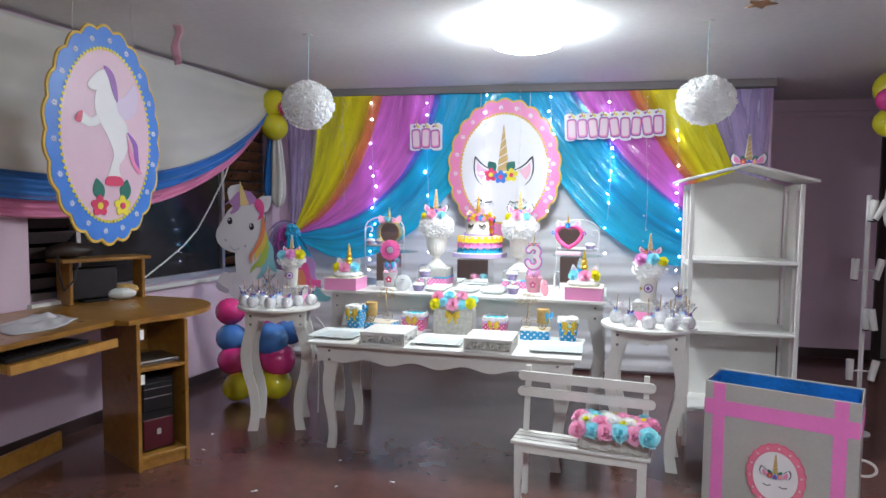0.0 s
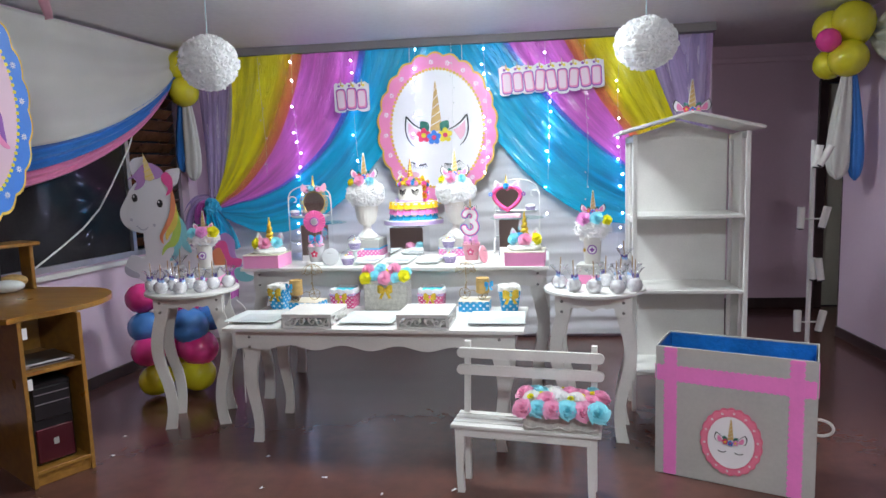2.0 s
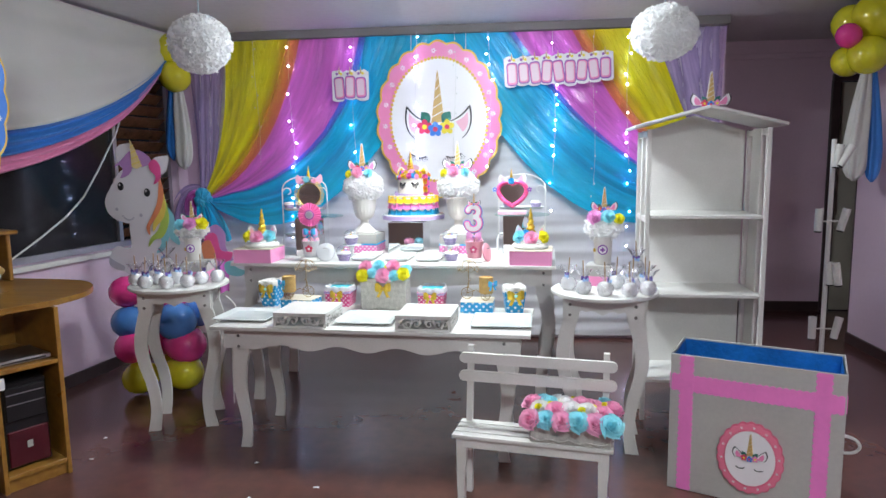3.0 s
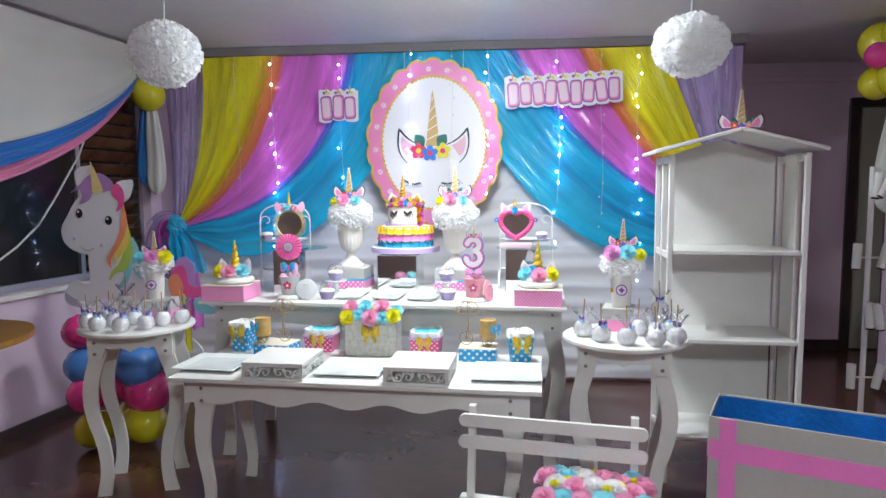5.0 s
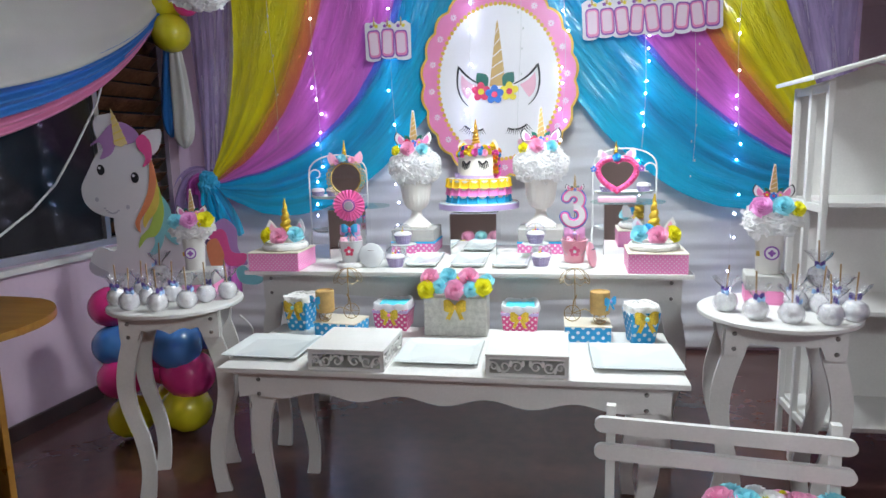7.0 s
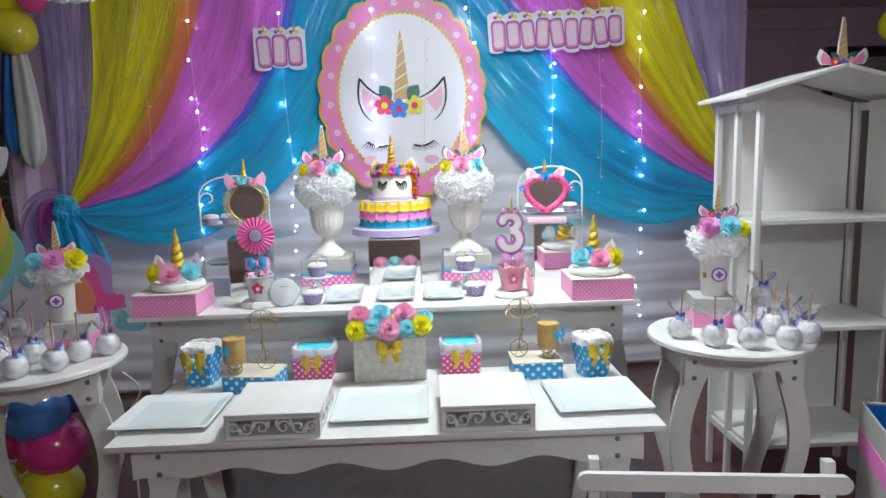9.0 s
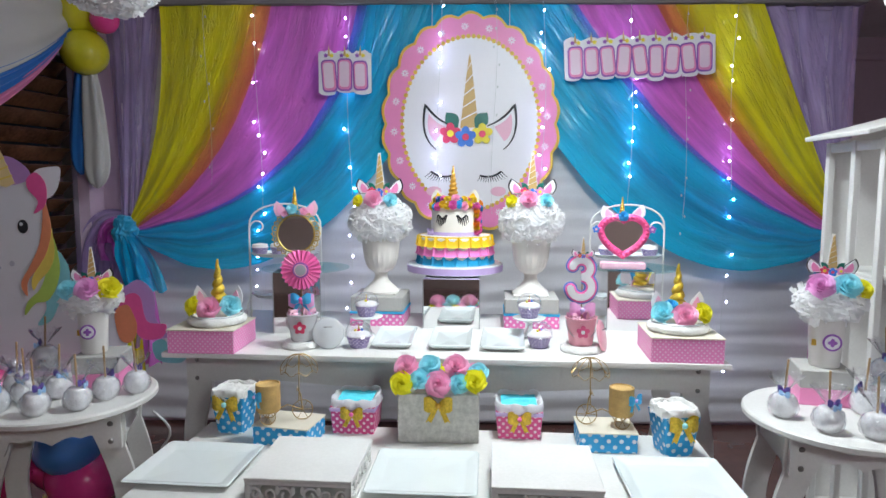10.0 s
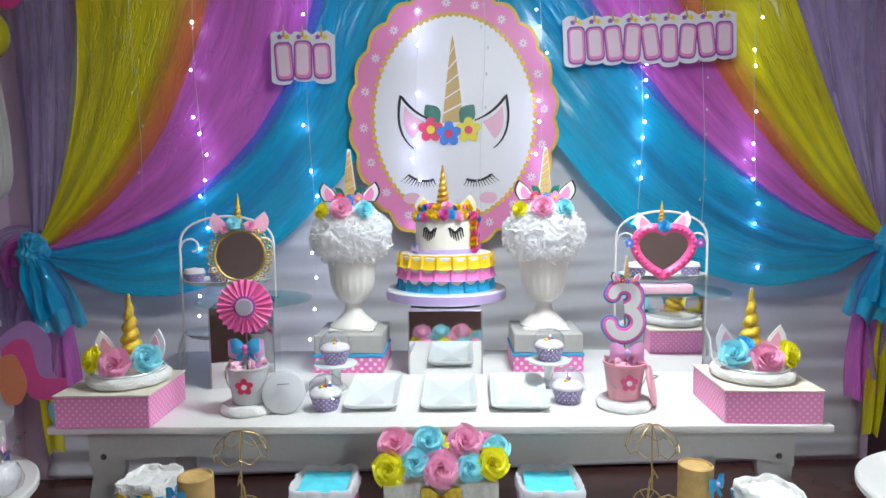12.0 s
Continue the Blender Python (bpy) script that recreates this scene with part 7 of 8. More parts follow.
def balloon(parent, c, r, colour, knot):
    """knot: the way from the balloon's middle to its neck."""
    bm = bmesh.new()
    prof = [(0, 1.08), (0.30, 1.04), (0.60, 0.88), (0.86, 0.58), (0.99, 0.18), (0.97, -0.20), (0.80, -0.62), (0.52, -0.95), (0.22, -1.18), (0.06, -1.27), (0.07, -1.34), (0, -1.34)]
    q = (-Vector(knot)).to_track_quat("Z", "Y").to_matrix().to_4x4()
    lathe(bm, [(a * r, b * r) for a, b in prof], 24, Matrix.Translation(c) @ q)
    return part("balloon", bm, BAL[colour], parent, "shiny %s balloon" % colour)


t = thing("balloon_column", "short column of shiny coloured balloons on the floor", "balloons", pose(-2.09, 4.14, 0))
for c, x, y, z, r in (("yellow", -0.085, -0.06, 0.105, 0.098), ("yellow", 0.17, -0.03, 0.135, 0.108), ("yellow", 0.03, 0.13, 0.12, 0.10), ("pink", -0.13, -0.04, 0.285, 0.100), ("pink", 0.185, -0.02, 0.30, 0.115), ("pink", 0.02, 0.12, 0.30, 0.11),
                      ("blue", -0.155, -0.02, 0.435, 0.098), ("blue", 0.145, -0.04, 0.445, 0.115), ("blue", 0.22, 0.10, 0.47, 0.09), ("pink", -0.165, -0.01, 0.615, 0.095), ("pink", 0.06, 0.05, 0.57, 0.10)):
    balloon(t, (x, y, z), r, c, (-x, -y, 0.02))

for label, m, items in (("bunch of yellow balloons on the window wall", pose(-2.475, 5.27, 2.12), (("yellow", 0, 0, 0.095, 0.115), ("yellow", 0.02, -0.02, -0.10, 0.115))),
                        ("bunch of yellow and pink balloons on the side wall", pose(2.27, 5.02, 2.0), (("yellow", 0.03, -0.01, 0.215, 0.135), ("yellow", -0.05, 0.10, 0.20, 0.12), ("yellow", 0.0, -0.03, -0.01, 0.122), ("yellow", -0.07, 0.08, -0.03, 0.10), ("pink", -0.135, -0.05, 0.105, 0.076)))):
    t = thing("balloon_bunch", label, "balloons", m, "balloon bunches")
    for c, x, y, z, r in items:
        balloon(t, (x, y, z), r, c, (-x if abs(x) > 0.05 else (0.15 if m.translation.x > 0 else -0.1), 0.1, -z))
t = thing("balloon_bunch", "pair of pink balloons tied high on the window wall", "balloons", pose(-2.33, 5.22, 2.17))
balloon(t, (0, 0, 0), 0.07, "pink", (-0.1, 0.1, 0))

# unicorn cut-out board on the balloon column: one plain flat shape in painted layers
UNI_W = mat("board_white", (0.76, 0.76, 0.80), 0.45, var=0.02, bump=0.03)
UNI = [UNI_W, mat("board_violet", (0.46, 0.25, 0.55), 0.45), mat("board_pink", (0.78, 0.10, 0.32), 0.45), mat("board_orange", (0.80, 0.28, 0.14), 0.45), mat("board_yellow", (0.80, 0.62, 0.12), 0.45),
       mat("board_lime", (0.45, 0.62, 0.12), 0.45), mat("board_aqua", (0.25, 0.60, 0.66), 0.45), mat("board_shade", (0.48, 0.48, 0.56), 0.45), PRINT_K, mat("board_horn", (0.80, 0.64, 0.30), 0.45)]
bm = bmesh.new()


def lay(pts, layer, mi):
    slab(bm, pts, -0.0016 * layer, 0.008 if layer == 0 else -0.0016 * layer + 0.0014, None, mi, side=mi)


def blob(x, z, rx, rz, layer, mi, rot=0):
    c, s = math.cos(radians(rot)), math.sin(radians(rot))
    lay([(x + a * c - b * s, z + a * s + b * c) for a, b in disc_pts(rx, rz, 40)], layer, mi)


def ribbon_shape(path, w0, w1, layer, mi, end=0.15):
    L, R = [], []
    n = 24
    p0, p1, p2 = (Vector(p) for p in path)
    for i in range(n + 1):
        t_ = i / n
        p = bez(p0, p1, p2, t_)
        d = ((p1 - p0) * (1 - t_) + (p2 - p1) * t_).normalized()
        w = (w0 + (w1 - w0) * math.sin(math.pi * min(1, t_ * 1.1) ** 0.8)) * (1 - t_ ** 4 * (1 - end))
        L.append((p.x - d.y * w, p.y + d.x * w))
        R.append((p.x + d.y * w, p.y - d.x * w))
    lay(L + R[::-1], layer, mi)


def smooth(pts, n=5):
    """Closed rounded outline through a few corner points."""
    out = []
    k = len(pts)
    for i in range(k):
        p0, p1, p2, p3 = (Vector(pts[(i + j - 1) % k]) for j in range(4))
        for q in range(n):
            t_ = q / n
            out.append(tuple(0.5 * (2 * p1 + (p2 - p0) * t_ + (2 * p0 - 5 * p1 + 4 * p2 - p3) * t_ ** 2 + (3 * p1 - p0 - 3 * p2 + p3) * t_ ** 3)))
    return out


# body with neck and raised hoof, head, ears; x and z in the room
lay(smooth([(-2.275, 1.04), (-2.289, 0.86), (-2.381, 0.873), (-2.433, 0.80), (-2.425, 0.745), (-2.355, 0.72), (-2.22, 0.66), (-1.90, 0.665), (-1.80, 0.74), (-1.83, 0.87), (-1.95, 0.90), (-2.05, 0.93), (-2.09, 1.08)]), 0, 0)
lay(smooth([(-2.433, 0.80), (-2.429, 0.747), (-2.355, 0.72), (-2.339, 0.747), (-2.39, 0.775)]), 1.0, 7)
lay(smooth([(-2.341, 1.442), (-2.32, 1.482), (-2.275, 1.493), (-2.240, 1.487), (-2.225, 1.40), (-2.310, 1.35)]), 0.4, 0)
lay(smooth([(-2.11, 1.395), (-2.043, 1.417), (-2.01, 1.409), (-2.023, 1.344), (-2.053, 1.306), (-2.10, 1.30)]), 0.4, 0)
lay(smooth([(-2.319, 1.329), (-2.395, 1.225), (-2.433, 1.153), (-2.421, 1.082), (-2.364, 1.033), (-2.27, 1.011), (-2.186, 1.033), (-2.124, 1.09), (-2.084, 1.172), (-2.068, 1.26), (-2.089, 1.345), (-2.193, 1.378)]), 1.2, 0)
# mane
lay(smooth([(-2.041, 1.108), (-2.000, 1.056), (-1.993, 0.979), (-1.972, 0.882), (-2.028, 0.915), (-2.042, 0.98)]), 1.6, 6)
lay(smooth([(-2.061, 1.01), (-2.036, 0.941), (-2.074, 0.85), (-2.126, 0.832), (-2.09, 0.89), (-2.093, 0.95)]), 2.0, 6)
lay(smooth([(-2.051, 1.16), (-2.030, 1.057), (-2.045, 0.98), (-2.081, 0.925), (-2.129, 0.912), (-2.172, 0.868), (-2.157, 0.92), (-2.108, 0.968), (-2.080, 1.04)]), 2.4, 5)
lay(smooth([(-2.060, 1.21), (-2.046, 1.108), (-2.066, 1.044), (-2.111, 0.994), (-2.133, 0.962), (-2.136, 1.007), (-2.097, 1.08)]), 2.8, 4)
lay(smooth([(-2.075, 1.30), (-2.053, 1.197), (-2.074, 1.108), (-2.113, 1.045), (-2.152, 0.994), (-2.157, 0.940), (-2.178, 0.988), (-2.138, 1.058), (-2.101, 1.134), (-2.086, 1.21)]), 3.2, 3)
lay(smooth([(-2.132, 1.374), (-2.098, 1.396), (-2.064, 1.354), (-2.069, 1.279), (-2.113, 1.247), (-2.096, 1.292), (-2.130, 1.335)]), 3.6, 2)
lay(smooth([(-2.364, 1.351), (-2.312, 1.392), (-2.253, 1.446), (-2.192, 1.453), (-2.130, 1.412), (-2.122, 1.374), (-2.178, 1.352), (-2.236, 1.35), (-2.250, 1.327), (-2.274, 1.303), (-2.321, 1.288), (-2.302, 1.329), (-2.318, 1.365)]), 3.0, 1)
lay([(-2.243, 1.352), (-2.21, 1.342), (-2.177, 1.357), (-2.218, 1.464), (-2.245, 1.518)], 4.0, 9)
for q in range(4):
    v = 0.12 + 0.2 * q
    w = 0.033 * (1 - 0.9 * v)
    cx, cz = -2.21 - 0.034 * v, 1.348 + 0.165 * v
    lay([(cx - w, cz - 0.004), (cx + w, cz + 0.014), (cx + w, cz + 0.020), (cx - w, cz + 0.002)], 4.6, 4)
# tail
lay(smooth([(-1.83, 0.94), (-1.781, 0.985), (-1.734, 1.001), (-1.685, 0.95), (-1.683, 0.86), (-1.640, 0.79), (-1.702, 0.79), (-1.732, 0.848), (-1.745, 0.92), (-1.79, 0.90)]), 0.6, 1)
lay(smooth([(-1.82, 0.91), (-1.777, 0.951), (-1.738, 0.938), (-1.715, 0.848), (-1.645, 0.835), (-1.665, 0.785), (-1.742, 0.785), (-1.778, 0.86)]), 1.0, 2)
lay(smooth([(-1.835, 0.88), (-1.790, 0.91), (-1.768, 0.88), (-1.753, 0.825), (-1.776, 0.77), (-1.82, 0.78)]), 1.4, 3)
lay(smooth([(-1.70, 0.76), (-1.66, 0.78), (-1.62, 0.74), (-1.57, 0.72), (-1.60, 0.69), (-1.68, 0.70)]), 0.3, 6)
for x, z in ((-2.325, 1.238), (-2.159, 1.199)):
    blob(x, z, 0.019, 0.025, 2.2, 8)
    blob(x - 0.005, z + 0.009, 0.006, 0.007, 3.2, 0)
for x, z in ((-2.36, 1.10), (-2.208, 1.062)):
    blob(x, z, 0.0095, 0.0105, 2.3, 7)
for k in range(8):
    q = k / 7 * 2 - 1
    blob(-2.290 + 0.034 * q, 1.034 + 0.018 * q * q - 0.006 * q, 0.0062, 0.0042, 2.2, 7)
ob = part("cutout_board", bm, UNI, None, "", pose(0, 4.262, 0))
tagged(ob, "painted unicorn cut-out board standing on the balloon column", "cut-out")

# cloth swags over the window
CLW = mat("white_satin", (0.58, 0.57, 0.53), 0.5, var=0.05, scale=3, fine=120, bump=0.15, sheen=0.2)
CLB = mat("blue_satin", (0.02, 0.17, 0.52), 0.4, var=0.12, scale=3, fine=120, bump=0.15, sheen=0.2)
CLP = mat("rose_satin", (0.70, 0.22, 0.40), 0.45, var=0.1, scale=3, fine=120, bump=0.15, sheen=0.2)
SW0, SW1 = 1.15, 5.26


def swag_line(y, low):
    """Height of a hanging edge between the two ties."""
    u = (y - SW0) / (SW1 - SW0)
    return 2.18 - (2.18 - low) * (4 * u * (1 - u)) ** 0.72 + 0.05 * (u - 0.5)


for nm, mm, lo0, lo1, off, ph in (("white", CLW, None, 1.51, 0.045, 0), ("blue", CLB, 1.55, 1.365, 0.055, 1.3), ("pink", CLP, 1.40, 1.27, 0.045, 2.1)):
    bm = bmesh.new()

    def fn(u, v, lo0=lo0, lo1=lo1, off=off, ph=ph):
        y = SW0 + (SW1 - SW0) * u
        top = 2.325 if lo0 is None else swag_line(y, lo0)
        z = top + (swag_line(y, lo1) - top) * v
        fold = 0.020 * math.sin(v * 17 + ph + 3 * math.sin(u * 3)) + 0.014 * noise.noise((u * 10, v * 5, ph))
        e = math.sin(math.pi * u) ** 0.5
        return Vector((west(y) + 0.02 + off + fold * e + 0.06 * math.sin(math.pi * u) * v * (lo0 is None), y, z))

    sheet(bm, fn, 80, 34 if lo0 is None else 16)
    ob = clothmod(part("swag_cloth", bm, mm, None, sharp=180), 0.002)
    tagged(ob, "%s satin cloth swagged along the window wall" % nm, "drape", "window swags")
for m_, pairs in ((pose(-2.47, 5.27, 0), ((CLB, -0.045, 2.05, 1.40, 0.055), (CLW, 0.035, 2.05, 1.33, 0.075))), (pose(2.29, 5.0, 0), ((CLW, -0.055, 1.96, 1.20, 0.082), (CLB, 0.055, 1.96, 1.19, 0.055)))):
    for mm, dx, z1, z0, w in pairs:
        bm = bmesh.new()

        def fn(u, v, dx=dx, z1=z1, z0=z0, w=w):
            a = 2 * math.pi * u
            k = (0.30 + 0.70 * math.sin(math.pi / 2 * min(1, v / 0.8))) * (1 if v < 0.8 else max(0.02, 1 - ((v - 0.8) / 0.2) ** 2) ** 0.5)
            rr = w * k * (1 + 0.14 * math.sin(a * 6 + 2 * v) + 0.10 * noise.noise((math.cos(a) * 2, math.sin(a) * 2, v * 2)))
            return Vector((dx * (0.3 + 0.7 * min(1, v * 1.4)) + rr * math.cos(a) * 0.9, 0.55 * rr * math.sin(a), z1 - (z1 - z0) * v))

        sheet(bm, fn, 48, 24, closed=True)
        bmesh.ops.holes_fill(bm, edges=[e for e in bm.edges if e.is_boundary], sides=60)
        ob = part("drape_tail", bm, mm, None, "", m_, sharp=180)
        tagged(ob, "%s satin drape end hanging in a loop" % ("white" if mm is CLW else "blue"), "drape", "drape ends")

bm = bmesh.new()


def east_fall(u, v):
    y = 5.06 - 2.3 * u
    top = 2.20 + 0.12 * min(1, u * 6)
    low = top - 0.05 - 0.62 * math.sin(math.pi * min(1, u * 1.05)) ** 0.7
    fold = 0.018 * math.sin(v * 15 + 3 * math.sin(u * 3)) + 0.012 * noise.noise((u * 9, v * 5, 4))
    return Vector((EAST - 0.06 - fold - 0.05 * math.sin(math.pi * u) * v, y, top + (low - top) * v))


sheet(bm, east_fall, 60, 24)
ob = clothmod(part("swag_cloth", bm, CLW, None, sharp=180), 0.002)
tagged(ob, "white satin cloth swagged along the side wall", "drape", "window swags")

# second oval sign, hanging in front of the window
ol = oval_board(pose(-2.158, 2.822, 1.68, 0, 0, 82), PRINT_B, mat("pale_rose_print", (0.78, 0.55, 0.66), 0.4, var=0.03), 0.68, 1.04, "hanging oval sign, blue border, pale pink picture", 18)
WINGPRINT = mat("pale_lilac_print", (0.74, 0.62, 0.80), 0.4, var=0.04, bump=0.03)
for nm, mm, layer, pts in (
        ("wing", WINGPRINT, 0, [(0.03, 0.16), (0.10, 0.20), (0.17, 0.27), (0.19, 0.19), (0.165, 0.12), (0.10, 0.09)]),
        ("body", PRINT_W, 1, [(-0.03, 0.26), (0.035, 0.22), (0.065, 0.12), (0.11, 0.07), (0.125, -0.01), (0.10, -0.09), (0.062, -0.14), (0.065, -0.205), (-0.005, -0.205), (0.012, -0.14), (0.030, -0.08), (-0.005, 0.0), (-0.045, 0.06), (-0.075, 0.13), (-0.065, 0.20)]),
        ("foreleg", PRINT_W, 2, [(-0.05, 0.10), (-0.10, 0.075), (-0.15, 0.10), (-0.165, 0.06), (-0.11, 0.035), (-0.04, 0.06)]),
        ("head", PRINT_W, 2, [(-0.05, 0.30), (0.015, 0.31), (0.03, 0.26), (-0.015, 0.225), (-0.09, 0.205), (-0.11, 0.235)]),
        ("mane", PRINT_V, 3, [(-0.02, 0.33), (0.03, 0.31), (0.055, 0.25), (0.06, 0.17), (0.035, 0.20), (0.01, 0.27)]),
        ("tail_strand", PRINT_V, 2, [(0.115, 0.03), (0.15, -0.03), (0.16, -0.10), (0.19, -0.16), (0.185, -0.09), (0.175, -0.02)]),
        ("tail_strand", PRINT_P, 3, [(0.11, 0.02), (0.135, -0.05), (0.165, -0.12), (0.205, -0.17), (0.17, -0.165), (0.13, -0.10)]),
        ("hoof", PRINT_R, 3, [(-0.012, -0.195), (0.068, -0.195), (0.078, -0.235), (-0.020, -0.235)]),
        ("hoof", PRINT_R, 3, [(-0.145, 0.10), (-0.170, 0.09), (-0.185, 0.055), (-0.155, 0.05)])):
    bm = bmesh.new()
    slab(bm, smooth(pts), -0.0050 - 0.0012 * layer, -0.0035 - 0.0012 * layer)
    part(nm, bm, mm, ol)
for x, mm, hh in ((-0.06, PRINT_R, PRINT_Y), (0.075, PRINT_Y, PRINT_R)):
    printed_flower(ol, x, -0.0065, -0.335, 0.052, mm, hh)
    bm = bmesh.new()
    slab(bm, leaf_pts(0.07, 0.12), -0.006, -0.004, Matrix.Translation((x + 0.01, 0, -0.32)) @ pose(0, 0, 0, 0, -12 if x < 0 else 12, 0))
    part("leaf", bm, PRINT_G, ol, "dark green printed leaf")
for sx in (-0.18, 0.18):
    bm = bmesh.new()
    tube(bm, [(sx, 0.006, 0.42), (sx * 0.9, 0.006, CEIL - 1.68)], 0.0015, 5)
    part("hanging_cord", bm, CLEARWIRE, ol)
t = thing("paper_streamer", "pink paper streamer hanging from the ceiling", "streamer", pose(-2.13, 3.36, CEIL))
bm = bmesh.new()
sheet(bm, lambda u, v: Vector(((u - 0.5) * 0.05 + 0.01 * math.sin(v * 7), 0.012 * math.sin(v * 9 + u), -0.002 - 0.22 * v)), 4, 14)
clothmod(part("ribbon", bm, PRINT_LP, t), 0.001)
t = thing("paper_star", "small gold paper star on the ceiling", "star", pose(0.92, 3.47, CEIL - 0.004))
bm = bmesh.new()
slab(bm, [((0.075 if i % 2 == 0 else 0.035) * math.cos(math.pi * i / 5), (0.075 if i % 2 == 0 else 0.035) * math.sin(math.pi * i / 5)) for i in range(10)], -0.003, 0.003, pose(0, 0, 0, 90, 0, 0))
part("star", bm, mat("bronze_card", (0.40, 0.20, 0.08), 0.4, 0.4), t)

# white cable across the window
CABLE = mat("white_cable", (0.72, 0.72, 0.70), 0.4, var=0.04)
bm = bmesh.new()
pts = [(west(4.80) + 0.03, 4.80, 1.78), (west(4.70) + 0.03, 4.70, 1.58), (west(4.50) + 0.03, 4.50, 1.32), (west(4.36) + 0.04, 4.36, 1.17), (west(4.2) + 0.05, 4.20, 1.06), (west(4.0) + 0.06, 4.0, 0.96), (west(3.78) + 0.07, 3.78, 0.86), (west(3.62) + 0.16, 3.60, 0.80)]
tube(bm, pts, 0.0055, 8)
ob = part("cable", bm, CABLE)
tagged(ob, "white electric cable hanging across the window", "cable")

# ======== desk and the rest ========
DZ = 0.78
desk = thing("computer_desk", "honey-coloured wooden computer desk with rounded end", "desk")


def ellipse_arc(cx, cy, rx, ry, a0, a1, n=14):
    return [(cx + rx * math.cos(radians(a0 + (a1 - a0) * i / n)), cy + ry * math.sin(radians(a0 + (a1 - a0) * i / n))) for i in range(n + 1)]


plan = [(-2.93, 2.16), (-2.20, 2.18), (-2.165, 2.85), (-2.075, 2.835)] + ellipse_arc(-2.33, 3.24, 0.39, 0.40, -42, 95) + [(-2.62, 3.655), (-2.755, 3.655)]
bm = bmesh.new()
prism(bm, plan, DZ - 0.025, DZ)
bmesh.ops.bevel(bm, geom=[e for e in bm.edges if abs(e.verts[0].co.z - e.verts[1].co.z) < 1e-5], offset=0.006, segments=2, affect="EDGES")
part("desktop", bm, DESK, desk)
CAB = pose(-2.062, 2.872, 0, 0, 0, 58.9)
cw, cd, ch = 0.265, 0.46, DZ - 0.0255
for nm, c, s in (("cabinet_side", (0.009, cd / 2, ch / 2), (0.018, cd, ch)), ("cabinet_side", (cw - 0.009, cd / 2, ch / 2), (0.018, cd, ch)), ("cabinet_back", (cw / 2, cd - 0.006, ch / 2), (cw - 0.037, 0.012, ch)),
                 ("cabinet_floor", (cw / 2, cd / 2 - 0.006, 0.065), (cw - 0.037, cd - 0.014, 0.018)), ("cabinet_plinth", (cw / 2, 0.02, 0.028), (cw - 0.037, 0.018, 0.054)), ("cabinet_shelf", (cw / 2, cd / 2 - 0.006, 0.52), (cw - 0.037, cd - 0.014, 0.018))):
    bm = bmesh.new()
    box(bm, c, s, 0.0015, CAB)
    part(nm, bm, DESK, desk)
for nm, c, s in (("end_panel", (-2.56, 2.20, (DZ - 0.026) / 2), (0.62, 0.02, DZ - 0.026)), ("foot_bar", (-2.62, 2.60, 0.085), (0.02, 0.78, 0.10))):
    bm = bmesh.new()
    box(bm, c, s, 0.002)
    part(nm, bm, DESK, desk)
bm = bmesh.new()
prism(bm, [(-2.62, 2.225), (-2.175, 2.225), (-2.13, 2.80), (-2.60, 2.80)], 0.665, 0.683)
tr_ = part("keyboard_tray", bm, DESK, desk)
bm = bmesh.new()
prism(bm, [(-2.170, 2.225), (-2.155, 2.225), (-2.11, 2.80), (-2.125, 2.80)], 0.66, 0.70)
part("tray_front", bm, wood("pale_front_wood", (0.55, 0.30, 0.07), (0.45, 0.22, 0.05), 0.3, (1, 8, 8), 3.0), desk, "lighter front edge of the keyboard tray")
# raised shelf
for nm, c, s, yaw in (("raised_shelf", (-2.68, 3.40, 1.03), (0.20, 0.52, 0.02), -24), ("shelf_support", (-2.77, 3.22, 0.90), (0.16, 0.02, 0.238), -24), ("shelf_support", (-2.575, 3.60, 0.90), (0.11, 0.02, 0.238), -24)):
    bm = bmesh.new()
    box(bm, (0, 0, 0), s, 0.004)
    part(nm, bm, DESK, desk, "", pose(*c, 0, 0, yaw))

kb = thing("keyboard", "dark keyboard on the pull-out tray", "keyboard", pose(-2.30, 2.52, 0.6835, 0, 0, 86))
bm = bmesh.new()
box(bm, (0, 0, 0.010), (0.44, 0.14, 0.02), 0.005)
part("body", bm, BLACK, kb)
for r_ in range(4):
    for c_ in range(14):
        bm = bmesh.new() if (r_, c_) == (0, 0) else None
        if bm is not None:
            box(bm, (0, 0, 0.004), (0.024, 0.024, 0.006), 0.002)
            KEY = mesh_of("key", bm, BLACK)
        part("key", KEY, None, kb, "", pose(-0.19 + c_ * 0.0285, -0.045 + r_ * 0.029, 0.0195))

pc = thing("computer_tower", "black computer tower with dark red front in the desk", "computer", CAB @ pose(0.02 + 0.105, 0.06, 0.0745))
bm = bmesh.new()
box(bm, (0, 0.18, 0.19), (0.175, 0.36, 0.38), 0.006)
part("case", bm, BLACK, pc)
bm = bmesh.new()
box(bm, (0, -0.006, 0.09), (0.16, 0.012, 0.16), 0.005)
part("lower_front", bm, mat("dark_red_plastic", (0.07, 0.008, 0.014), 0.25), pc, "dark red glossy front")
bm = bmesh.new()
box(bm, (0, -0.006, 0.285), (0.16, 0.012, 0.15), 0.005)
part("upper_front", bm, BLACK, pc)
for z in (0.33, 0.285):
    bm = bmesh.new()
    box(bm, (0, -0.0135, z), (0.145, 0.003, 0.004))
    part("drive_bay", bm, METAL, pc, "thin metal drive slot")
bm = bmesh.new()
box(bm, (0.0, -0.0135, 0.10), (0.022, 0.003, 0.03), 0.001)
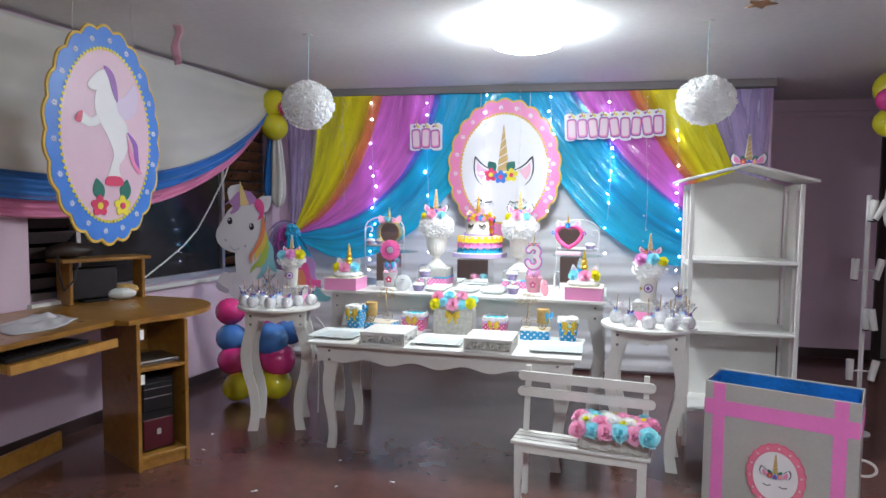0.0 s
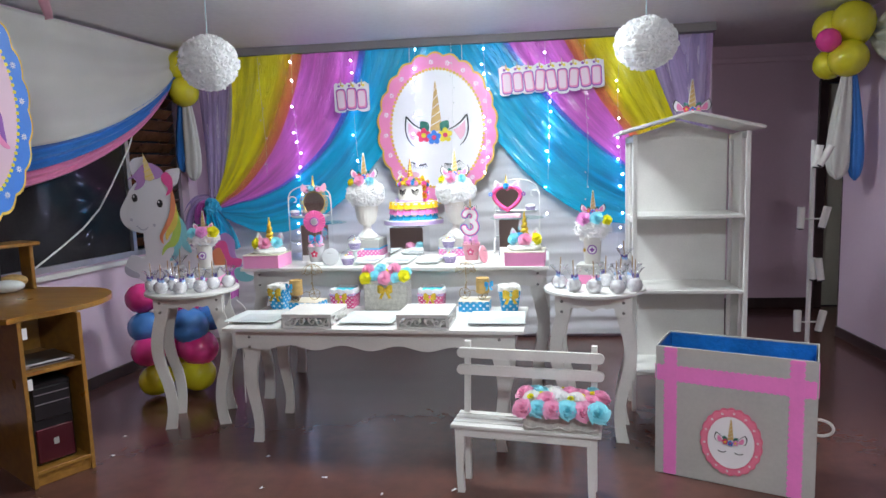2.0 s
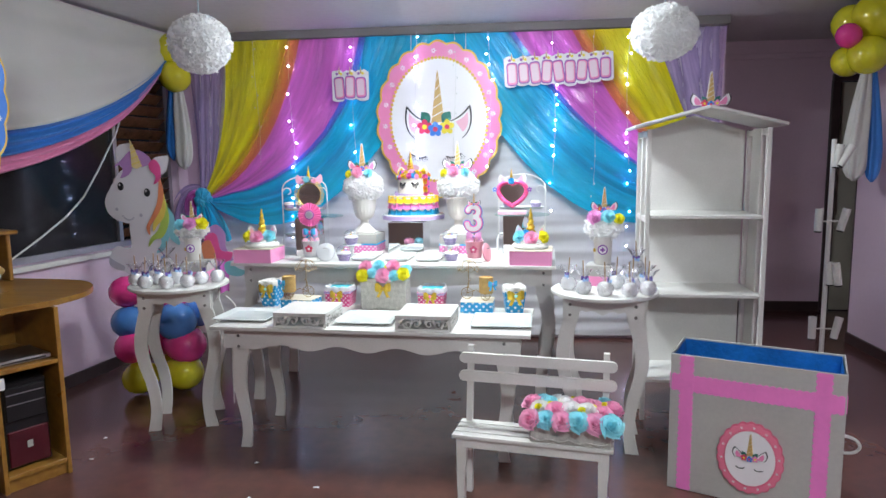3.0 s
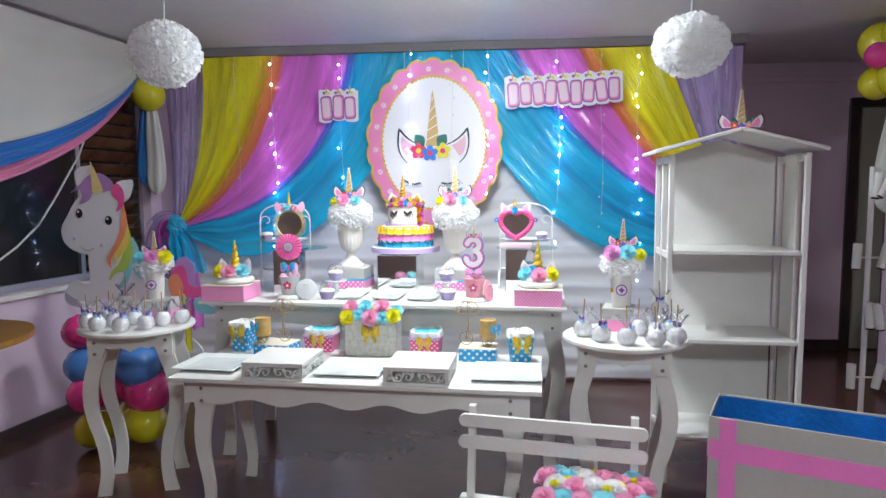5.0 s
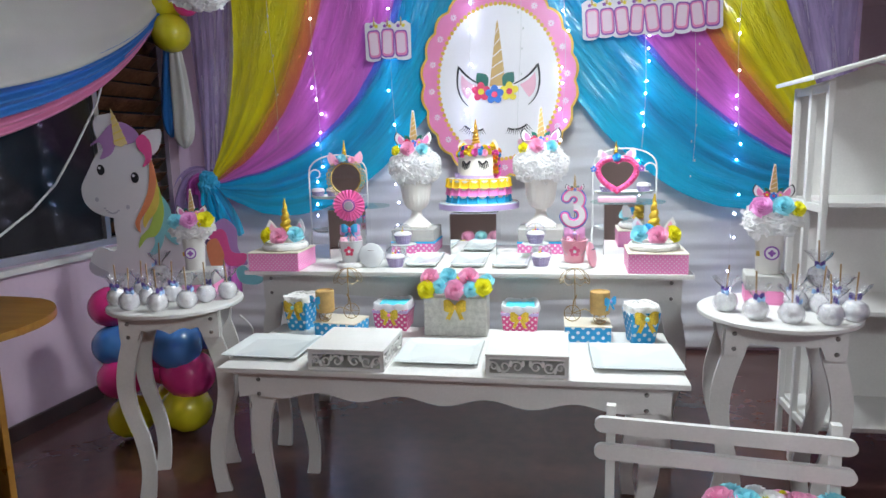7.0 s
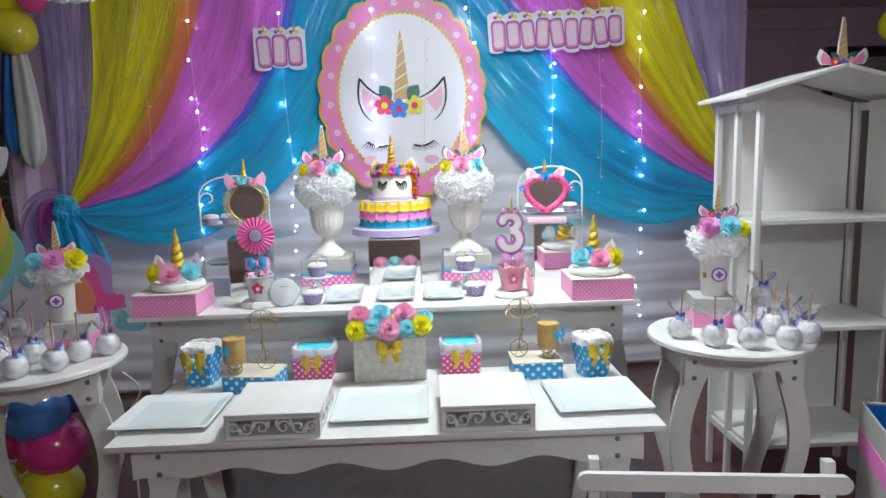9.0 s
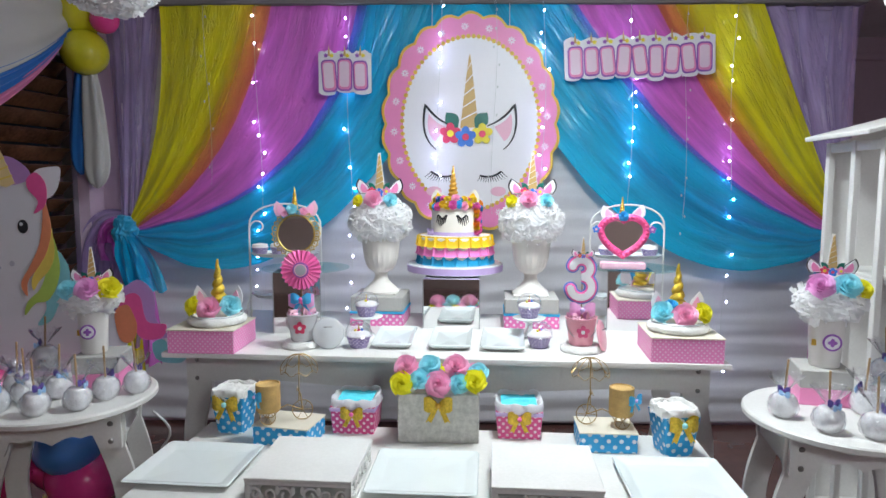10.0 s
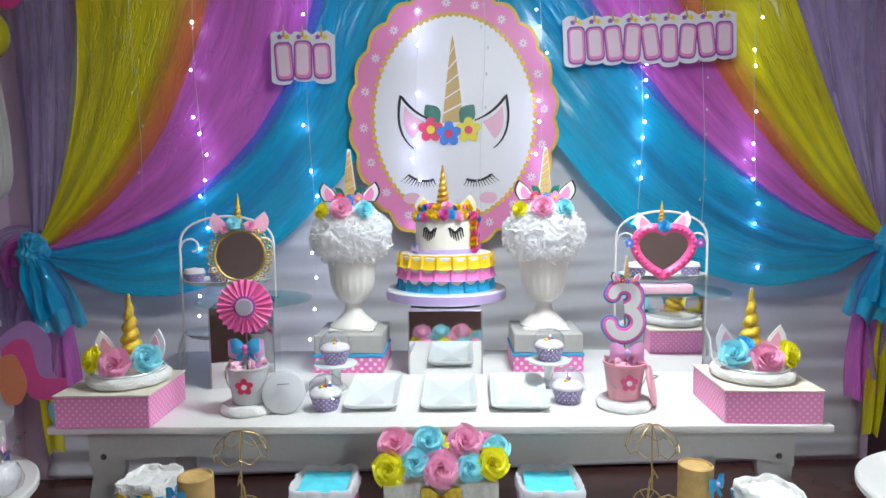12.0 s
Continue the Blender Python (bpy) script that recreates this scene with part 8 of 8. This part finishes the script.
part("badge", bm, CARD, pc, "pale sticker")
pl = thing("disc_player", "flat grey disc player on the desk shelf", "player", CAB @ pose(0.13, 0.05, 0.530))
bm = bmesh.new()
box(bm, (0, 0.10, 0.012), (0.215, 0.22, 0.022), 0.004)
part("case", bm, METAL, pl)
bm = bmesh.new()
box(bm, (0, -0.0105, 0.012), (0.17, 0.003, 0.006))
part("slot", bm, BLACK, pl)
for z in (0.70, 0.47):
    t = thing("paper_note", "small white paper sticker inside the cabinet", "sticker", CAB @ pose(0.030, 0.012, z))
    bm = bmesh.new()
    box(bm, (0, 0, 0), (0.022, 0.002, 0.05))
    part("sheet", bm, PRINT_W, t)
    bm = bmesh.new()
    box(bm, (0, 0.004, 0), (0.02, 0.006, 0.012))
    part("tape", bm, CLEARWIRE, t)
# crumpled cloth, bag and speaker on the desk
bm = bmesh.new()
sheet(bm, lambda u, v: Vector((-2.62 + 0.30 * u + 0.05 * math.sin(v * 4), 2.45 + 0.42 * v + 0.04 * math.sin(u * 5), DZ + 0.004 + 0.035 * max(0, noise.noise((u * 4, v * 4, 3)) + 0.35) * math.sin(math.pi * u) ** 0.5 * math.sin(math.pi * v) ** 0.5)), 30, 36)
ob = clothmod(part("folded_cloth", bm, mat("grey_white_cloth", (0.55, 0.54, 0.56), 0.85, var=0.1, scale=8, fine=150, bump=0.3), None, sharp=180), 0.003)
tagged(ob, "crumpled pale grey cloth lying on the desk", "cloth")
t = thing("shoe_bag", "small white and tan bag on the desk", "bag", pose(-2.60, 3.47, DZ, 0, 0, 30))
bm = bmesh.new()
ball(bm, (0, 0, 0.035), 0.07, (1.2, 0.7, 0.5), 20, 12)
part("body", bm, PORCELAIN, t)
bm = bmesh.new()
ball(bm, (0.02, 0.05, 0.055), 0.06, (1.2, 0.7, 0.6), 16, 10)
part("flap", bm, ALM, t, "tan crumpled flap")
t = thing("dark_monitor", "dark old monitor behind the raised shelf", "monitor", pose(-2.70, 3.36, DZ, 0, 0, 62))
bm = bmesh.new()
box(bm, (0, 0, 0.11), (0.26, 0.05, 0.19), 0.01)
part("screen", bm, BLACK, t)
bm = bmesh.new()
box(bm, (0, 0, 0.006), (0.14, 0.09, 0.012), 0.003)
part("foot", bm, BLACK, t)
t = thing("dark_bag", "dark bag thrown over the raised desk shelf", "bag", pose(-2.76, 3.25, 1.0405, 0, 0, -24))
bm = bmesh.new()
ball(bm, (0, 0, 0.045), 0.10, (0.9, 1.3, 0.45), 20, 12)
for v in bm.verts:
    v.co += Vector((noise.noise(v.co * 12), noise.noise(v.co * 12 + Vector((9, 0, 0))), 0.4 * noise.noise(v.co * 14))) * 0.025
part("body", bm, mat("dark_leather", (0.03, 0.018, 0.014), 0.5, var=0.3), t)
bm = bmesh.new()
tube(bm, [(0.08, -0.1, 0.02), (0.11, -0.11, -0.06), (0.10, -0.08, -0.17), (0.11, -0.03, -0.12), (0.10, 0.0, 0.0)], 0.008, 6)
part("strap", bm, BLACK, t)

# flower box on the bench
FB2 = BEN @ pose(0.148, 0.004, 0.3025)
t = thing("flower_box", "cream lace box of pink and aqua roses on the bench", "flower box", FB2)
bm = bmesh.new()
box(bm, (0, 0.085, 0.045), (0.30, 0.165, 0.09), 0.004)
part("body", bm, LACE, t)
r = random.Random(3)
for row, (yy, zz, tw) in enumerate(((0.0, 0.108, (0, -1, 0.8)), (0.05, 0.128, (0, -0.5, 1)), (0.10, 0.125, (0, 0, 1)), (0.145, 0.12, (0, 0.4, 1)))):
    for k in range(6 if row % 2 == 0 else 5):
        x = -0.145 + 0.058 * (k + (0 if row % 2 == 0 else 0.5))
        c = ("pink", "aqua", "pink", "aqua")[(k + row) % 2 if row == 0 else (k * 3 + row * 2) % 4] if row < 1 else r.choice(("pink", "pink", "aqua", "white"))
        rose(t, c, (x, yy + r.uniform(-0.008, 0.008), zz - 0.022 + r.uniform(-0.006, 0.006)), r.uniform(0.039, 0.049), (tw[0] + 2 * x, tw[1], tw[2]))
for k in range(7):
    rose(t, "yellow", (-0.12 + 0.04 * k, 0.03 + 0.035 * (k % 4), 0.128), 0.015, (r.uniform(-0.3, 0.3), -0.4, 1), "small yellow filler flower")
bm = bmesh.new()
tube(bm, [(-0.148 + 0.0206 * i, -0.004, 0.024 - 0.012 * abs(math.sin(i * 0.9))) for i in range(15)], 0.003, 6)
part("lace_trim", bm, LACE, t)

# round emblem on the gift box
CORAL = mat("coral_print", (0.84, 0.22, 0.34), 0.4, var=0.05, bump=0.03)
em = oval_board(GBX @ pose(0.315, -0.006, 0.205), CORAL, PRINT_W, 0.235, 0.285, "small coral pink oval horn emblem", 14, "emblem", mat("deep_coral_print", (0.74, 0.13, 0.24), 0.4))
em.parent = giftbox
em.matrix_basis = pose(0.306, -0.014, 0.196)
for key in ("category", "group", "kind"):
    if key in em:
        del em[key]
cg = crest(em, (0.0, -0.008, -0.005), 0.115)
for sx in (-1, 1):
    bm = bmesh.new()
    tube(bm, [(sx * 0.032 + 0.016 * q, -0.005, -0.045 + 0.006 * q * q) for q in (-1, -0.5, 0, 0.5, 1)], 0.0018, 5)
    part("eyelash", bm, PRINT_K, em)
bm = bmesh.new()
tube(bm, [(0.614 + 0.055 * math.sin(math.pi * i / 16), 0.12 + 0.02 * i / 16, 0.2625 + 0.0375 * math.cos(math.pi * i / 16)) for i in range(17)], 0.006, 8)
part("rope_handle", bm, CABLE, giftbox, "white rope handle")

# crest on the bookcase roof
t = thing("roof_crest", "paper horn and flower crest standing on the bookcase", "ornament", BKC @ pose(0.005, 0.02, 1.602))
crest(t, (0, 0, 0.0), 0.175)

# tall stand with white cups
st = thing("cup_stand", "tall white metal stand with small tilted cups", "stand", pose(1.79, 4.33, 0))
bm = bmesh.new()
tube(bm, [(0, 0, 0.004), (0, 0, 1.45)], 0.013, 10)
part("pole", bm, WHITE, st)
bm = bmesh.new()
lathe(bm, [(0, 0), (0.07, 0), (0.07, 0.008), (0.03, 0.014), (0, 0.014)], 32)
part("base", bm, WHITE, st)
for z, sides in ((1.36, ((0.02, 8, 0.02), (0.055, 28, 0.01))), (1.01, ((-0.07, 2, 0), (0.06, 14, 0))), (0.715, ((-0.005, -4, -0.02), (0.02, -10, -0.05))), (0.40, ((-0.07, 0, 0), (0.06, 12, 0)))):
    for x, a, y in sides:
        bm = bmesh.new()
        m_ = pose(x, -0.03 + y, z, 0, a, 0)
        lathe(bm, [(0, -0.062), (0.0195, -0.062), (0.0215, 0.062), (0.019, 0.062), (0.018, -0.05), (0, -0.05)], 20, m_)
        cup = part("cup", bm, WHITE, st)
        bm = bmesh.new()
        lathe(bm, [(0, -0.070), (0.018, -0.070), (0.0195, -0.0625), (0, -0.0625)], 20, m_)
        part("cup_base", bm, BLACK, cup, "dark underside")
    bm = bmesh.new()
    tube(bm, [(min(s[0] for s in sides) - 0.0, -0.012, z - 0.01), (max(s[0] for s in sides), -0.012, z - 0.01)], 0.005, 6)
    part("cross_arm", bm, WHITE, st)
# scraps of white paper on the floor
bm = bmesh.new()
r = random.Random(8)
for x, y in ((-2.0, 3.45), (-1.04, 2.93), (-0.79, 3.04), (-1.92, 3.22), (-1.13, 3.24), (-0.50, 2.90), (0.0, 2.70), (-1.40, 2.80), (0.50, 2.75), (-0.20, 2.95)):
    a = r.uniform(0, 6.28)
    w, l = r.uniform(0.004, 0.008), r.uniform(0.006, 0.016)
    c, s = math.cos(a), math.sin(a)
    v = [bm.verts.new((x + c * i * l - s * j * w, y + s * i * l + c * j * w, 0.003 + 0.002 * (i * j > 0))) for i, j in ((-1, -1), (1, -1), (1, 1), (-1, 1))]
    bm.faces.new(v)
ob = clothmod(part("paper_scraps", bm, PRINT_W), 0.001)
tagged(ob, "tiny white paper scraps strewn on the floor", "paper scraps", "", "stuff")
# white cable on the floor end of the side table
bm = bmesh.new()
tube(bm, [(-1.515 + 0.04 * math.sin(math.pi * i / 20), 3.86 + 0.05 * i / 20, ST - 0.10 - 0.14 * i / 20) for i in range(21)] + [(-1.52, 3.915, ST - 0.30), (-1.53, 3.92, 0.02)], 0.004, 6)
ob = part("cable", bm, CABLE)
tagged(ob, "white cable hanging beside the round table", "cable")
